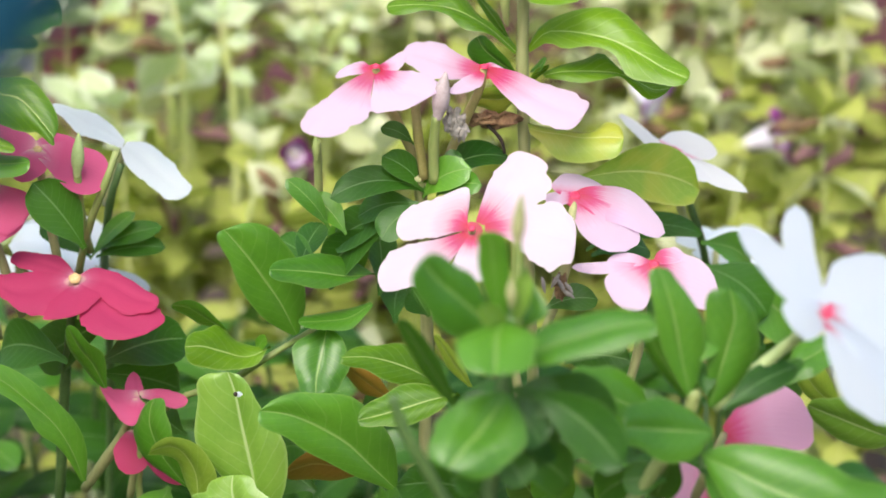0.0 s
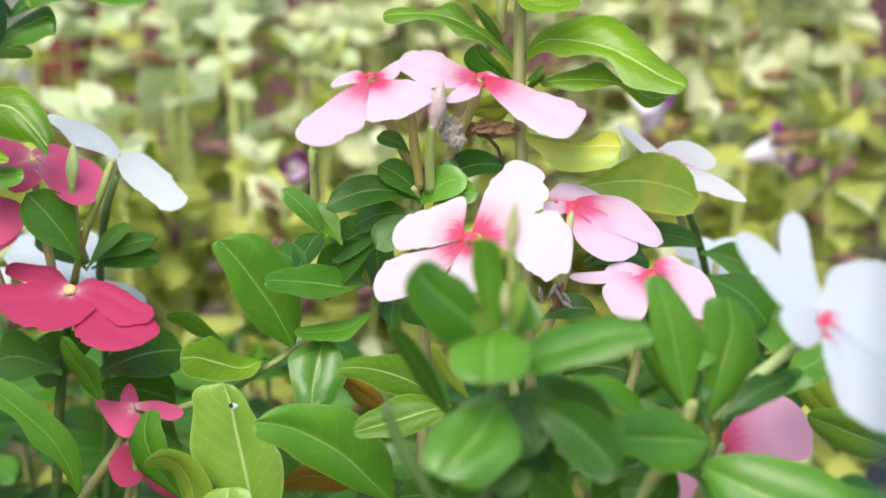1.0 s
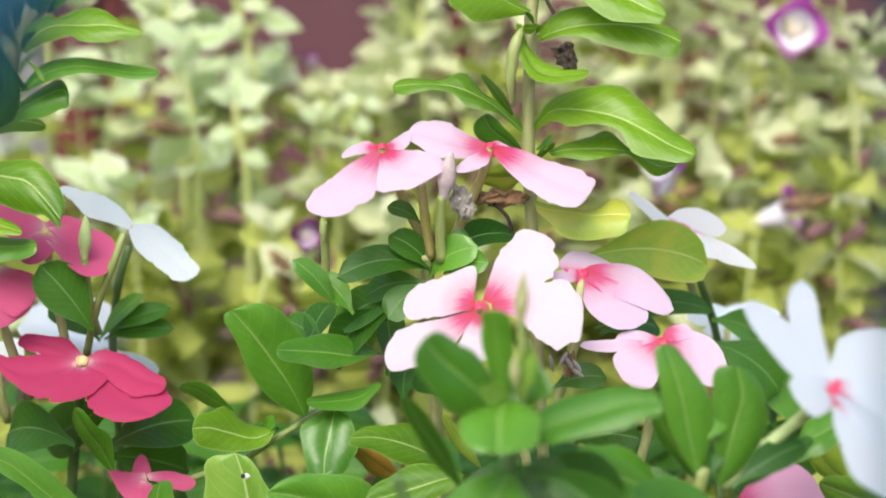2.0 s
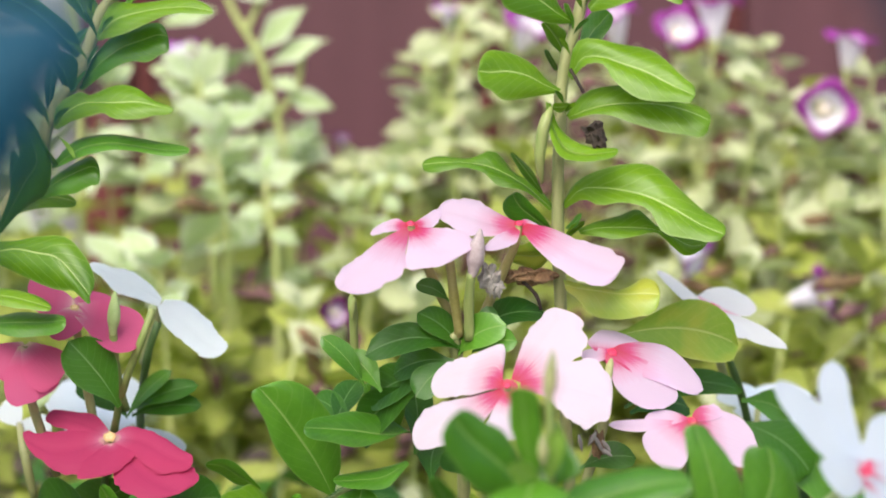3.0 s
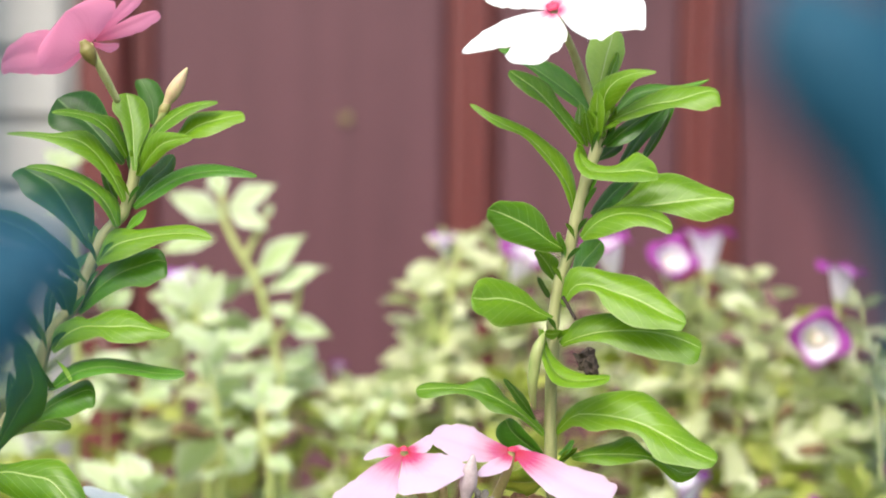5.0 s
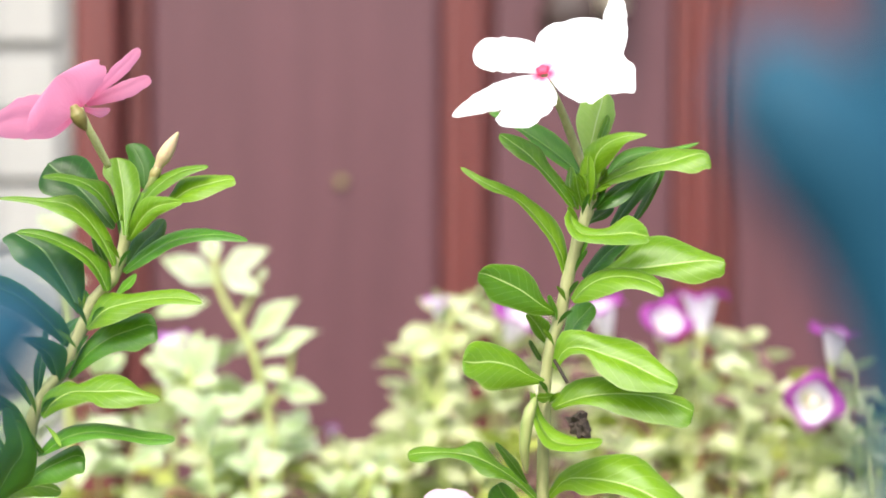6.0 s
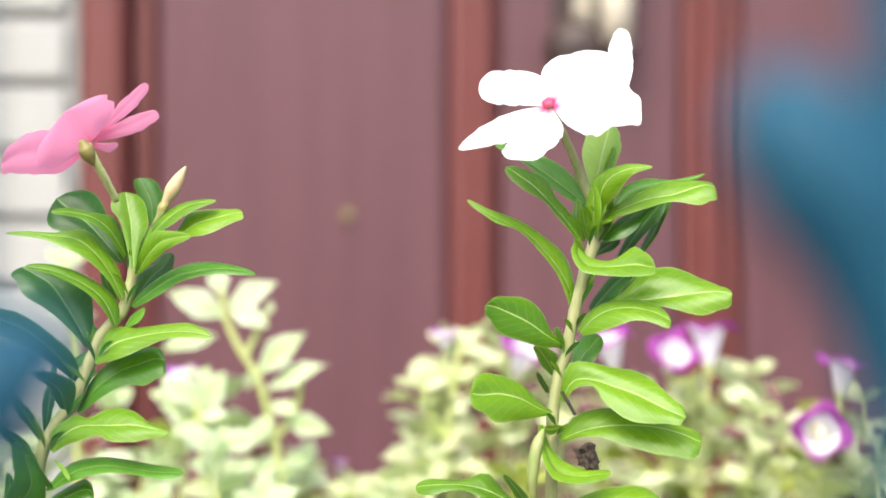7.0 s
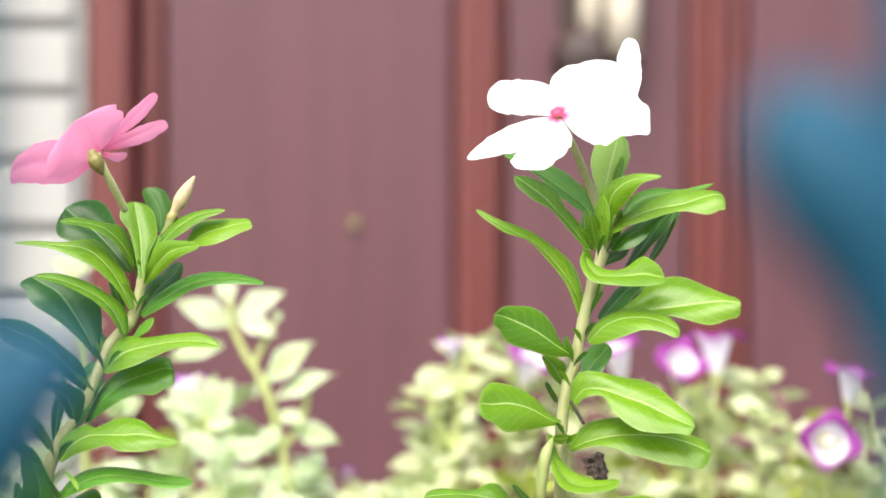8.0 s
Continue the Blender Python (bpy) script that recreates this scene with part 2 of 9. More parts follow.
def blade_mesh(name, base, tip, width, roll, arch, curl, material, profile, rng, fold=0.12, wave=0.02, skew=0.0, rows=12, cols=8, origin=None, facing=None, lip=0.0):
    """A thin curved blade from base to tip. roll: how far its face turns from the garden's front towards the sky;
    arch: rise of its middle, curl: hollow along its face, both as a share of its length."""
    base, tip = Vector(base), Vector(tip)
    o = base if origin is None else Vector(origin)
    span = tip - base
    length = span.length
    ln = span.normalized()
    front = Vector((0, -1, 0))
    front = (front - ln * front.dot(ln)).normalized()
    up = front.cross(ln)
    if up.z < 0:
        up = -up
    a = radians(roll)
    nrm = front * math.cos(a) + up * math.sin(a)
    if facing is not None:
        nrm = Vector(facing)
        nrm = (nrm - ln * nrm.dot(ln)).normalized()
    side = ln.cross(nrm)
    verts, uvs, faces = [], [], []
    ph = rng.uniform(0, 6.28)
    for i in range(rows + 1):
        v = i / rows
        v = v ** 0.9
        hump = 4 * v * (1 - v)
        mid = base + span * v + up * (arch * length * hump) + nrm * (curl * length * hump)
        w = 0.5 * width * profile(v)
        for j in range(cols + 1):
            u = 2 * j / cols - 1
            lift = fold * w * (abs(u) ** 1.3) + wave * length * math.sin(7 * v + ph + (1.6 if u > 0 else 0)) * abs(u) ** 2 * min(1, 3 * v)
            off = skew * u * w * v ** 3
            lift -= lip * length * v ** 4
            p = mid + side * (u * w) + nrm * lift + ln * off
            if i == rows:
                p -= ln * (length * 0.01 * abs(u))
            verts.append(p - o)
            uvs.append((0.5 + 0.5 * u, v))
    for i in range(rows):
        for j in range(cols):
            k = i * (cols + 1) + j
            faces.append((k, k + 1, k + cols + 2, k + cols + 1))
    return mesh_from(name, verts, faces, material, uvs)


def tube_mesh(name, pts, radii, material, origin, sides=10, sub=4, knob=0.0):
    """A round stalk through the points, thickness running along the radii; knob swells its joints."""
    pts = [Vector(p) for p in pts]
    line, rad = [], []
    n = len(pts)
    for i in range(n - 1):
        p0, p1, p2, p3 = pts[max(i - 1, 0)], pts[i], pts[i + 1], pts[min(i + 2, n - 1)]
        for k in range(sub):
            t = k / sub
            line.append(0.5 * ((2 * p1) + (p2 - p0) * t + (2 * p0 - 5 * p1 + 4 * p2 - p3) * t * t + (3 * p1 - p0 - 3 * p2 + p3) * t ** 3))
            f = (i + t) / (n - 1) * (len(radii) - 1)
            r0, r1 = radii[int(f)], radii[min(int(f) + 1, len(radii) - 1)]
            rad.append((r0 + (r1 - r0) * (f - int(f))) * (1 + (knob if k == 0 else 0)))
    line.append(pts[-1])
    rad.append(radii[-1])
    verts, faces = [], []
    o = Vector(origin)
    for i, (p, r) in enumerate(zip(line, rad)):
        d = (line[min(i + 1, len(line) - 1)] - line[max(i - 1, 0)]).normalized()
        x = d.cross(Vector((0.3, 1, 0.2))).normalized()
        y = d.cross(x)
        for k in range(sides):
            q = 2 * math.pi * k / sides
            verts.append(p - o + x * (r * math.cos(q)) + y * (r * math.sin(q)))
    for i in range(len(line) - 1):
        for k in range(sides):
            a, b = i * sides + k, i * sides + (k + 1) % sides
            faces.append((a, b, b + sides, a + sides))
    faces.append(tuple(range(sides))[::-1])
    faces.append(tuple(len(verts) - sides + k for k in range(sides)))
    return mesh_from(name, verts, faces, material)


leaf_rng = random.Random(11)


def leaf(plant, base, tip, width, roll=30, arch=0.05, curl=0.03, material=None, fold=0.14, label=""):
    me = blade_mesh("leaf", base, tip, width, roll, arch, curl, material or M_LEAF, leaf_profile, leaf_rng, fold=fold, wave=leaf_rng.uniform(0.012, 0.034))
    return part("leaf", me, plant, label, at=base)


def stem(plant, pts, r0, r1, material=None, name="stem", knob=0.12):
    return part(name, tube_mesh(name, pts, [r0, r1], material or M_STEM_PALE, pts[0], knob=knob), plant, at=pts[0])


def bud(plant, base, tip, width, material=None, name="bud"):
    base, tip = Vector(base), Vector(tip)
    pts = [base.lerp(tip, k / 6) for k in range(7)]
    radii = [width * f for f in (0.22, 0.34, 0.5, 0.5, 0.42, 0.26, 0.06)]
    return part(name, tube_mesh(name, pts, radii, material or M_BUD, base, sides=10, sub=3), plant, at=base)


def swept_mesh(name, base, mid, tip, side, material, profile, peak, rng, fold=0.12, wave=0.012, skew=0.0, rows=14, cols=10, lip=0.0, twist=0.0, sway=0.0, ripple=0.0, sharp=0.0):
    """A thin blade swept from base over mid, where it is widest, to tip; side is half its width there."""
    base, mid, tip, side = Vector(base), Vector(mid), Vector(tip), Vector(side)
    d0, d1 = (mid - base).length, (tip - mid).length
    v0 = min(0.72, max(0.3, d0 / (d0 + d1)))
    ctrl = (mid - base * (1 - v0) ** 2 - tip * v0 ** 2) / (2 * v0 * (1 - v0))
    warp = math.log(peak) / math.log(v0)
    length, half = d0 + d1, side.length
    chord = (tip - base).normalized()
    nrm = side.cross(chord).normalized()
    if nrm.z < -0.25 or (abs(nrm.z) <= 0.25 and nrm.y > 0):
        nrm = -nrm
    ph = rng.uniform(0, 6.28)
    verts, uvs, faces = [], [], []
    for i in range(rows + 1):
        v = i / rows
        c = base * (1 - v) ** 2 + ctrl * (2 * v * (1 - v)) + tip * v ** 2
        q = v ** warp
        w = profile(q)
        if q > peak:
            w = w * (1 - sharp) + sharp * (1 - ((q - peak) / (1 - peak)) ** 1.35)
        c += side * (sway * math.sin(2 * math.pi * v))
        for j in range(cols + 1):
            u = 2 * j / cols - 1
            w1, w = w, w * (1 + ripple * math.sin(9.5 * v + ph * 2 + (2.3 if u > 0 else 0)))
            lift = fold * half * w * abs(u) ** 1.3 - lip * length * v ** 4
            lift += wave * length * math.sin(7.5 * v + ph + (1.7 if u > 0 else 0)) * u * u * min(1, 3 * v)
            turn = twist * (v - 0.45)
            verts.append(c + side * (u * w * math.cos(turn)) + nrm * (lift + u * w * half * math.sin(turn)) + chord * (skew * u * half * w * v ** 3) - base)
            w = w1
            uvs.append((0.5 + 0.5 * u, v))
    for i in range(rows):
        for j in range(cols):
            k = i * (cols + 1) + j
            faces.append((k, k + 1, k + cols + 2, k + cols + 1))
    return mesh_from(name, verts, faces, material, uvs)


def lofted_mesh(name, stations, tip, material, rng, sharp=0.3, rows=20, cols=12, wave=0.05, camber=0.12, radial=False):
    """A thin blade skinned over stations from foot to end: each is a point of the midrib and the two half widths there; tip closes it."""
    ribs = [Vector(s[0]) for s in stations]
    arms = [(Vector(s[1]), Vector(s[2])) for s in stations]
    n = len(ribs)
    path = ribs + [Vector(tip)]
    steps = [(b - a).length for a, b in zip(path, path[1:])]
    run = sum(steps)
    size = max((a - b).length for a, b in arms)

    def glide(p, i, t):
        p0, p1, p2, p3 = p[max(i - 1, 0)], p[i], p[min(i + 1, len(p) - 1)], p[min(i + 2, len(p) - 1)]
        return 0.5 * ((2 * p1) + (p2 - p0) * t + (2 * p0 - 5 * p1 + 4 * p2 - p3) * t * t + (3 * p1 - p0 - 3 * p2 + p3) * t ** 3)

    ph = rng.uniform(0, 6.28)
    verts, uvs, faces = [], [], []
    for k in range(rows + 1):
        v = 1 - (1 - k / rows) ** 1.25
        d, i = v * run, 0
        while i < n - 1 and d > steps[i]:
            d -= steps[i]
            i += 1
        t = min(1.0, d / steps[i])
        c = glide(path, i, t)
        if i < n - 1:
            a, b = glide([s[0] for s in arms], i, t), glide([s[1] for s in arms], i, t)
        else:
            w = (1 - sharp) * math.sqrt(max(0.0, 1 - t * t)) + sharp * (1 - t) ** 0.85
            a, b = arms[-1][0] * w, arms[-1][1] * w
        nrm = (a - b).cross(path[min(i + 1, n)] - path[i])
        nrm = nrm.normalized() if nrm.length > 1e-12 else Vector((0, -1, 0))
        if nrm.y > 0:
            nrm = -nrm
        for j in range(cols + 1):
            u = 2 * j / cols - 1
            arm = a if u < 0 else b
            q = abs(u)
            edge = 1 + 0.6 * wave * math.sin(11 * v + ph + (2.1 if u > 0 else 0)) * q
            if radial and v > 0.4:
                edge += 0.03 * q ** 4 * (math.sin(31 * v + 3 * ph + (0 if u > 0 else 2)) + 0.8 * math.sin(53 * v + 5 * ph))
            lift = camber * arm.length * math.sin(math.pi * q) + wave * size * 0.35 * math.sin(9 * v + ph * 1.7 + (1.4 if u > 0 else 0)) * q * q * min(1.0, arm.length / (0.3 * size + 1e-9))
            verts.append(c + arm * (q * edge) + nrm * lift - ribs[0])
            uvs.append((0.5 + 0.5 * u, min(1.0, verts[-1].length / run) if radial else v))
    for i in range(rows):
        for j in range(cols):
            k = i * (cols + 1) + j
            faces.append((k, k + 1, k + cols + 2, k + cols + 1))
    return mesh_from(name, verts, faces, material, uvs)


def lofted_leaf(plant, stations, tip, material, sharp=0.3, label=""):
    """A bent or twisted leaf."""
    me = lofted_mesh("leaf", stations, tip, material, leaf_rng, sharp)
    return part("leaf", me, plant, label, at=stations[0][0])


def lofted_flower(plant, center, facing, stalk, petals, material, stalk_material=None, eye=0.0009, eye_material=None, label="", stalk_r=0.0010):
    """An open flower whose petals are bent blades."""
    c, ax = Vector(center), Vector(facing).normalized()
    core = flower_core(plant, c, ax, stalk, stalk_r, stalk_material, eye, eye_material, label, material)
    for stations, tip, sharp in petals:
        me = lofted_mesh("petal", stations, tip, material, leaf_rng, sharp, rows=30, wave=0.035, camber=0.06, radial=True)
        part("petal", me, core, at=stations[0][0])
    return core



def crumpled(plant, center, size, material, name, seed=0, squash=(1.0, 0.7, 0.8)):
    """A shrivelled dry bloom: a lump of folds and points."""
    bm = bmesh.new()
    bmesh.ops.create_icosphere(bm, subdivisions=3, radius=1.0)
    for v in bm.verts:
        d = noise.noise(v.co * 1.7 + Vector((seed, 0, 0))) * 0.75 + noise.noise(v.co * 4.5 + Vector((0, seed, 0))) * 0.45
        r = 0.5 * size * max(0.25, 0.8 + d)
        v.co = Vector((v.co.x * r * squash[0], v.co.y * r * squash[1], v.co.z * r * squash[2]))
    me = bpy.data.meshes.new(name)
    bm.to_mesh(me)
    bm.free()
    me.materials.append(material)
    return part(name, me, plant, at=center)


def pod(plant, pts, r, material, name="seed_pod"):
    return part(name, tube_mesh(name, pts, [r * 0.35, r * 0.9, r, r * 0.95, r * 0.7, r * 0.3], material, pts[0]), plant, at=pts[0])


def flower_core(plant, c, ax, stalk, stalk_r, stalk_material, eye, eye_material, label, throat_material):
    core = part("flower", tube_mesh("flower", [c - ax * 0.0004] + [Vector(p) for p in stalk], [stalk_r * 0.9, stalk_r, stalk_r * 1.25, stalk_r], stalk_material or M_STEM_PALE, c), plant, label, at=c)
    if eye:
        x = ax.cross(Vector((1, 0.1, 0))).normalized()
        y = ax.cross(x)
        verts, faces = [], []
        for rr, hh in ((0.04, 0.3), (0.5, 0.45), (0.8, 0.5), (1.05, 0.3), (1.3, 0.05)):
            for k in range(12):
                q = 2 * math.pi * k / 12
                verts.append((x * math.cos(q) + y * math.sin(q)) * (eye * rr * (1 + 0.12 * math.cos(5 * q))) + ax * (eye * hh))
        for i in range(4):
            for k in range(12):
                a, b = i * 12 + k, i * 12 + (k + 1) % 12
                faces.append((a, b, b + 12, a + 12))
        part("eye", mesh_from("eye", verts, faces, eye_material or M_EYE), core, at=c + ax * 0.0008)
        # the petals' feet meet in a shallow funnel round the eye
        ring = [(x * math.cos(q) + y * math.sin(q)) * w - ax * h for w, h in ((0.0003, 0.0010), (0.0014, 0.0007), (0.0025, 0.0010)) for q in [math.pi * k / 6 for k in range(12)]]
        part("throat", mesh_from("throat", ring, faces[:24], throat_material), core, at=c)
    return core


def shaped_flower(plant, center, facing, stalk, petals, material, stalk_material=None, eye=0.0009, eye_material=None, label="", stalk_r=0.0010):
    """An open flower whose petals each have a foot, a widest place, a tip and a half width of their own."""
    c, ax = Vector(center), Vector(facing).normalized()
    core = flower_core(plant, c, ax, stalk, stalk_r, stalk_material, eye, eye_material, label, material)
    for n, (base, mid, tip, side, sharp) in enumerate(petals):
        base = Vector(base) + ax * (0.0003 * n)
        me = swept_mesh("petal", base, mid, tip, side, material, petal_profile, 0.68, leaf_rng, fold=leaf_rng.uniform(-0.05, 0.05), wave=leaf_rng.uniform(0.006, 0.016),
                        skew=leaf_rng.uniform(-0.3, 0.3), rows=18, cols=14, lip=leaf_rng.uniform(-0.01, 0.03), ripple=0.05, sharp=sharp)
        part("petal", me, core, at=base)
    return core


def flower(plant, center, facing, stalk, petals, material, stalk_material=None, eye=0.0009, eye_material=None, label="", stalk_r=0.0010):
    """An open flower: throat and stalk as its core, with one blade for each petal. stalk: points from the throat down to the plant."""
    c, ax = Vector(center), Vector(facing).normalized()
    core = flower_core(plant, c, ax, stalk, stalk_r, stalk_material, eye, eye_material, label, material)
    for n, (t, w, curl) in enumerate(petals):
        tilt = ax + ax.cross((Vector(t) - c).normalized()) * 0.10
        me = blade_mesh("petal", c + ax * (0.0001 * n), t, w, 0, 0, curl, material, petal_profile, leaf_rng, fold=leaf_rng.uniform(-0.06, 0.06), wave=leaf_rng.uniform(0.008, 0.022),
                        skew=leaf_rng.uniform(0.12, 0.32), rows=16, cols=14, facing=tilt, lip=leaf_rng.uniform(-0.02, 0.08))
        part("petal", me, core, at=c)
    return core


def plant_root(name, x, y, label, group=""):
    root = new(name)
    root.empty_display_size = 0.02
    root.location = (x, y, 0.0)
    return tagged(root, label, "plant", group)


M_STALK_PINK = plain_material("tan_calyx", (0.15, 0.07, 0.01), (0.24, 0.24, 0.07), 90, 0.5)
M_CRIMSON_LIGHT = petal_material("rosy_crimson_petal", (0.78, 0.64, 0.5), (0.70, 0.28, 0.42), (0.66, 0.115, 0.265), reach=0.2, streak=0.06)
M_SEED = plain_material("withered_purple", (0.06, 0.018, 0.03), (0.22, 0.12, 0.10), 300, 0.8)
M_DRY_BROWN = plain_material("dry_tan", (0.06, 0.035, 0.015), (0.30, 0.19, 0.09), 200, 0.85)
M_LEAF_LIME = leaf_material("vinca_leaf_lime", (0.17, 0.30, 0.03), (0.32, 0.44, 0.05), (0.4, 0.5, 0.15))
M_LEAF_RUST = leaf_material("withered_leaf_orange", (0.20, 0.09, 0.012), (0.40, 0.21, 0.03), (0.42, 0.28, 0.08), rough=0.6)
M_STEM_DARK = plain_material("dark_green_stem", (0.045, 0.10, 0.02), (0.10, 0.18, 0.05), 120, 0.5)
M_CALYX = plain_material("pale_calyx", (0.42, 0.48, 0.16), (0.62, 0.64, 0.32), 160, 0.6)
M_WHITE_PLAIN = petal_material("white_petal_clear", (0.84, 0.91, 0.96), (0.84, 0.91, 0.96), (0.84, 0.92, 0.97), reach=0.13, streak=0.03)
M_STEM_TORENIA = plain_material("pale_torenia_stem", (0.30, 0.38, 0.10), (0.50, 0.53, 0.22), 120, 0.5, stretch=(1, 1, 0.2))

# ---- ground ----
def ground():
    verts, faces = [], []
    xs = [-400, -60, -8, -2] + [-1 + 0.1 * k for k in range(21)] + [2, 8, 60, 400]
    ys = [-400, -60, -8, -2] + [-0.6 + 0.1 * k for k in range(27)] + [8, 60, 400]
    rng = random.Random(3)
    for y in ys:
        for x in xs:
            near_bed = abs(x) <= 1.01 and 0.2 < y < 1.7
            verts.append((x, y, rng.uniform(-0.012, 0.004) if near_bed else -0.004))
    n = len(xs)
    for j in range(len(ys) - 1):
        for i in range(n - 1):
            k = j * n + i
            faces.append((k, k + 1, k + n + 1, k + n))
    ob = new("ground", mesh_from("ground", verts, faces, M_SOIL))
    return tagged(ob, "dark crumbly garden soil under the flower bed", "ground", kind="structure")


ground()


def box(name, x0, x1, y0, y1, z0, z1, material, parent, bevel=0.003, label=""):
    """A bevelled board."""
    bm = bmesh.new()
    bmesh.ops.create_cube(bm, size=1.0)
    c = Vector(((x0 + x1) / 2, (y0 + y1) / 2, (z0 + z1) / 2))
    for v in bm.verts:
        v.co = Vector((v.co.x * (x1 - x0), v.co.y * (y1 - y0), v.co.z * (z1 - z0)))
    if bevel:
        bmesh.ops.bevel(bm, geom=list(bm.edges), offset=bevel, segments=3, affect="EDGES", profile=0.5)
    me = bpy.data.meshes.new(name)
    bm.to_mesh(me)
    bm.free()
    me.materials.append(material)
    ob = new(name, me)
    ob.location = c
    if parent:
        ob.parent = parent
        ob.location = c - Vector(parent.location)
    if label:
        tagged(ob, label)
    return ob


# ---- the house front behind the bed: maroon panelled door between white brick ----
DOOR_Y = 2.0
door = new("door_1")
door.location = (0.1, DOOR_Y, 0.0)
tagged(door, "maroon painted wooden panelled double door, closed", "door", kind="structure")
box("back_board", -0.380, 0.9, DOOR_Y + 0.03, DOOR_Y + 0.06, 0.0, 2.1, M_DOOR_RED, door, 0.002)
box("jamb", -0.380, -0.332, DOOR_Y - 0.035, DOOR_Y + 0.028, 0.0, 2.1, M_DOOR_RED, door, 0.010)
box("moulding_bed", -0.3295, -0.3055, DOOR_Y + 0.002, DOOR_Y + 0.0285, 0.0, 2.1, M_DOOR_RED, door, 0.003)
box("panel", -0.303, 0.012, DOOR_Y + 0.004, DOOR_Y + 0.029, 0.09, 2.0, M_DOOR, door, 0.008)
box("moulding_bed", 0.0145, 0.0685, DOOR_Y + 0.004, DOOR_Y + 0.0285, 0.0, 2.1, M_DOOR_RED, door, 0.003)
box("moulding", 0.038, 0.060, DOOR_Y - 0.018, DOOR_Y + 0.0035, 0.0, 2.1, M_DOOR_RED, door, 0.008)
box("stile", 0.070, 0.262, DOOR_Y - 0.004, DOOR_Y + 0.029, 0.0, 2.1, M_DOOR, door, 0.004)
box("moulding_bed", 0.265, 0.329, DOOR_Y + 0.002, DOOR_Y + 0.0285, 0.0, 2.1, M_DOOR_RED, door, 0.003)
box("moulding", 0.285, 0.308, DOOR_Y - 0.020, DOOR_Y + 0.0015, 0.0, 2.1, M_DOOR_RED, door, 0.009)
box("panel", 0.332, 0.640, DOOR_Y + 0.004, DOOR_Y + 0.029, 0.09, 2.0, M_DOOR, door, 0.008)
box("moulding_bed", 0.643, 0.664, DOOR_Y + 0.004, DOOR_Y + 0.0285, 0.0, 2.1, M_DOOR_RED, door, 0.003)
box("moulding", 0.667, 0.694, DOOR_Y - 0.022, DOOR_Y + 0.029, 0.0, 2.1, M_DOOR_RED, door, 0.011)
box("jamb", 0.85, 0.90, DOOR_Y - 0.035, DOOR_Y + 0.028, 0.0, 2.1, M_DOOR_RED, door, 0.010)
box("bottom_rail", -0.302, 0.011, DOOR_Y - 0.002, DOOR_Y + 0.029, 0.0, 0.085, M_DOOR, door, 0.004)
box("bottom_rail", 0.333, 0.639, DOOR_Y - 0.002, DOOR_Y + 0.029, 0.0, 0.085, M_DOOR, door, 0.004)
# small brass stud in the panel
stud = part("stud", tube_mesh("stud", [(-0.096, DOOR_Y + 0.006, 0.447), (-0.096, DOOR_Y - 0.002, 0.447), (-0.096, DOOR_Y - 0.005, 0.447)], [0.0055, 0.0048, 0.0025], M_STALK_BROWN, (-0.096, DOOR_Y, 0.447), sides=14), door, "small yellowish stud", at=(-0.096, DOOR_Y, 0.447))

# pull handle on the door: two pale bars on a dark plate
handle = new("pull_handle")
handle.location = (0.17, DOOR_Y - 0.004, 0.62)
tagged(handle, "long pale brass pull handle with dark plate on the door", "door handle")
box("plate", 0.124, 0.205, DOOR_Y - 0.012, DOOR_Y - 0.003, 0.605, 1.16, M_IRON_DARK, handle, 0.003)
part("bar", tube_mesh("bar", [(0.157, DOOR_Y - 0.040, 0.640), (0.157, DOOR_Y - 0.040, 0.9), (0.157, DOOR_Y - 0.040, 1.12)], [0.0125, 0.0125], M_BRASS, (0.156, DOOR_Y, 0.9), sides=16), handle, at=(0.156, DOOR_Y, 0.9))
part("bar", tube_mesh("bar", [(0.191, DOOR_Y - 0.046, 0.625), (0.191, DOOR_Y - 0.046, 0.9), (0.191, DOOR_Y - 0.046, 1.12)], [0.0185, 0.0185], M_BRASS, (0.191, DOOR_Y, 0.9), sides=16), handle, at=(0.191, DOOR_Y, 0.9))
part("mount", tube_mesh("mount", [(0.150, DOOR_Y - 0.01, 0.622), (0.150, DOOR_Y - 0.04, 0.622), (0.150, DOOR_Y - 0.062, 0.622)], [0.030, 0.036, 0.022], M_IRON_DARK, (0.162, DOOR_Y, 0.615), sides=18), handle, "dark bronze boss", at=(0.162, DOOR_Y, 0.615))
for zz in (0.7, 1.1):
    part("bracket", tube_mesh("bracket", [(0.156, DOOR_Y - 0.012, zz), (0.17, DOOR_Y - 0.042, zz), (0.191, DOOR_Y - 0.046, zz)], [0.006, 0.006], M_BRASS, (0.17, DOOR_Y, zz)), handle, at=(0.17, DOOR_Y, zz))


def house_wall(name, x0, x1, z0, z1, label):
    core = box(name, x0, x1, DOOR_Y - 0.03, DOOR_Y + 0.2, z0, z1, M_MORTAR, None, 0.002)
    return tagged(core, label, "wall", kind="structure")


wall_west = house_wall("wall_west", -1.365, -0.3815, 0.0, 2.7, "white painted brick wall beside the maroon door")
wall_east = house_wall("wall_east", 0.902, 1.882, 0.0, 2.7, "white painted brick wall beyond the maroon door")
wall_top = house_wall("wall_over_door", -0.381, 0.9015, 2.104, 2.7, "white painted wall over the door")

# painted bricks laid over the wall's mortar face
brick_rng = random.Random(8)


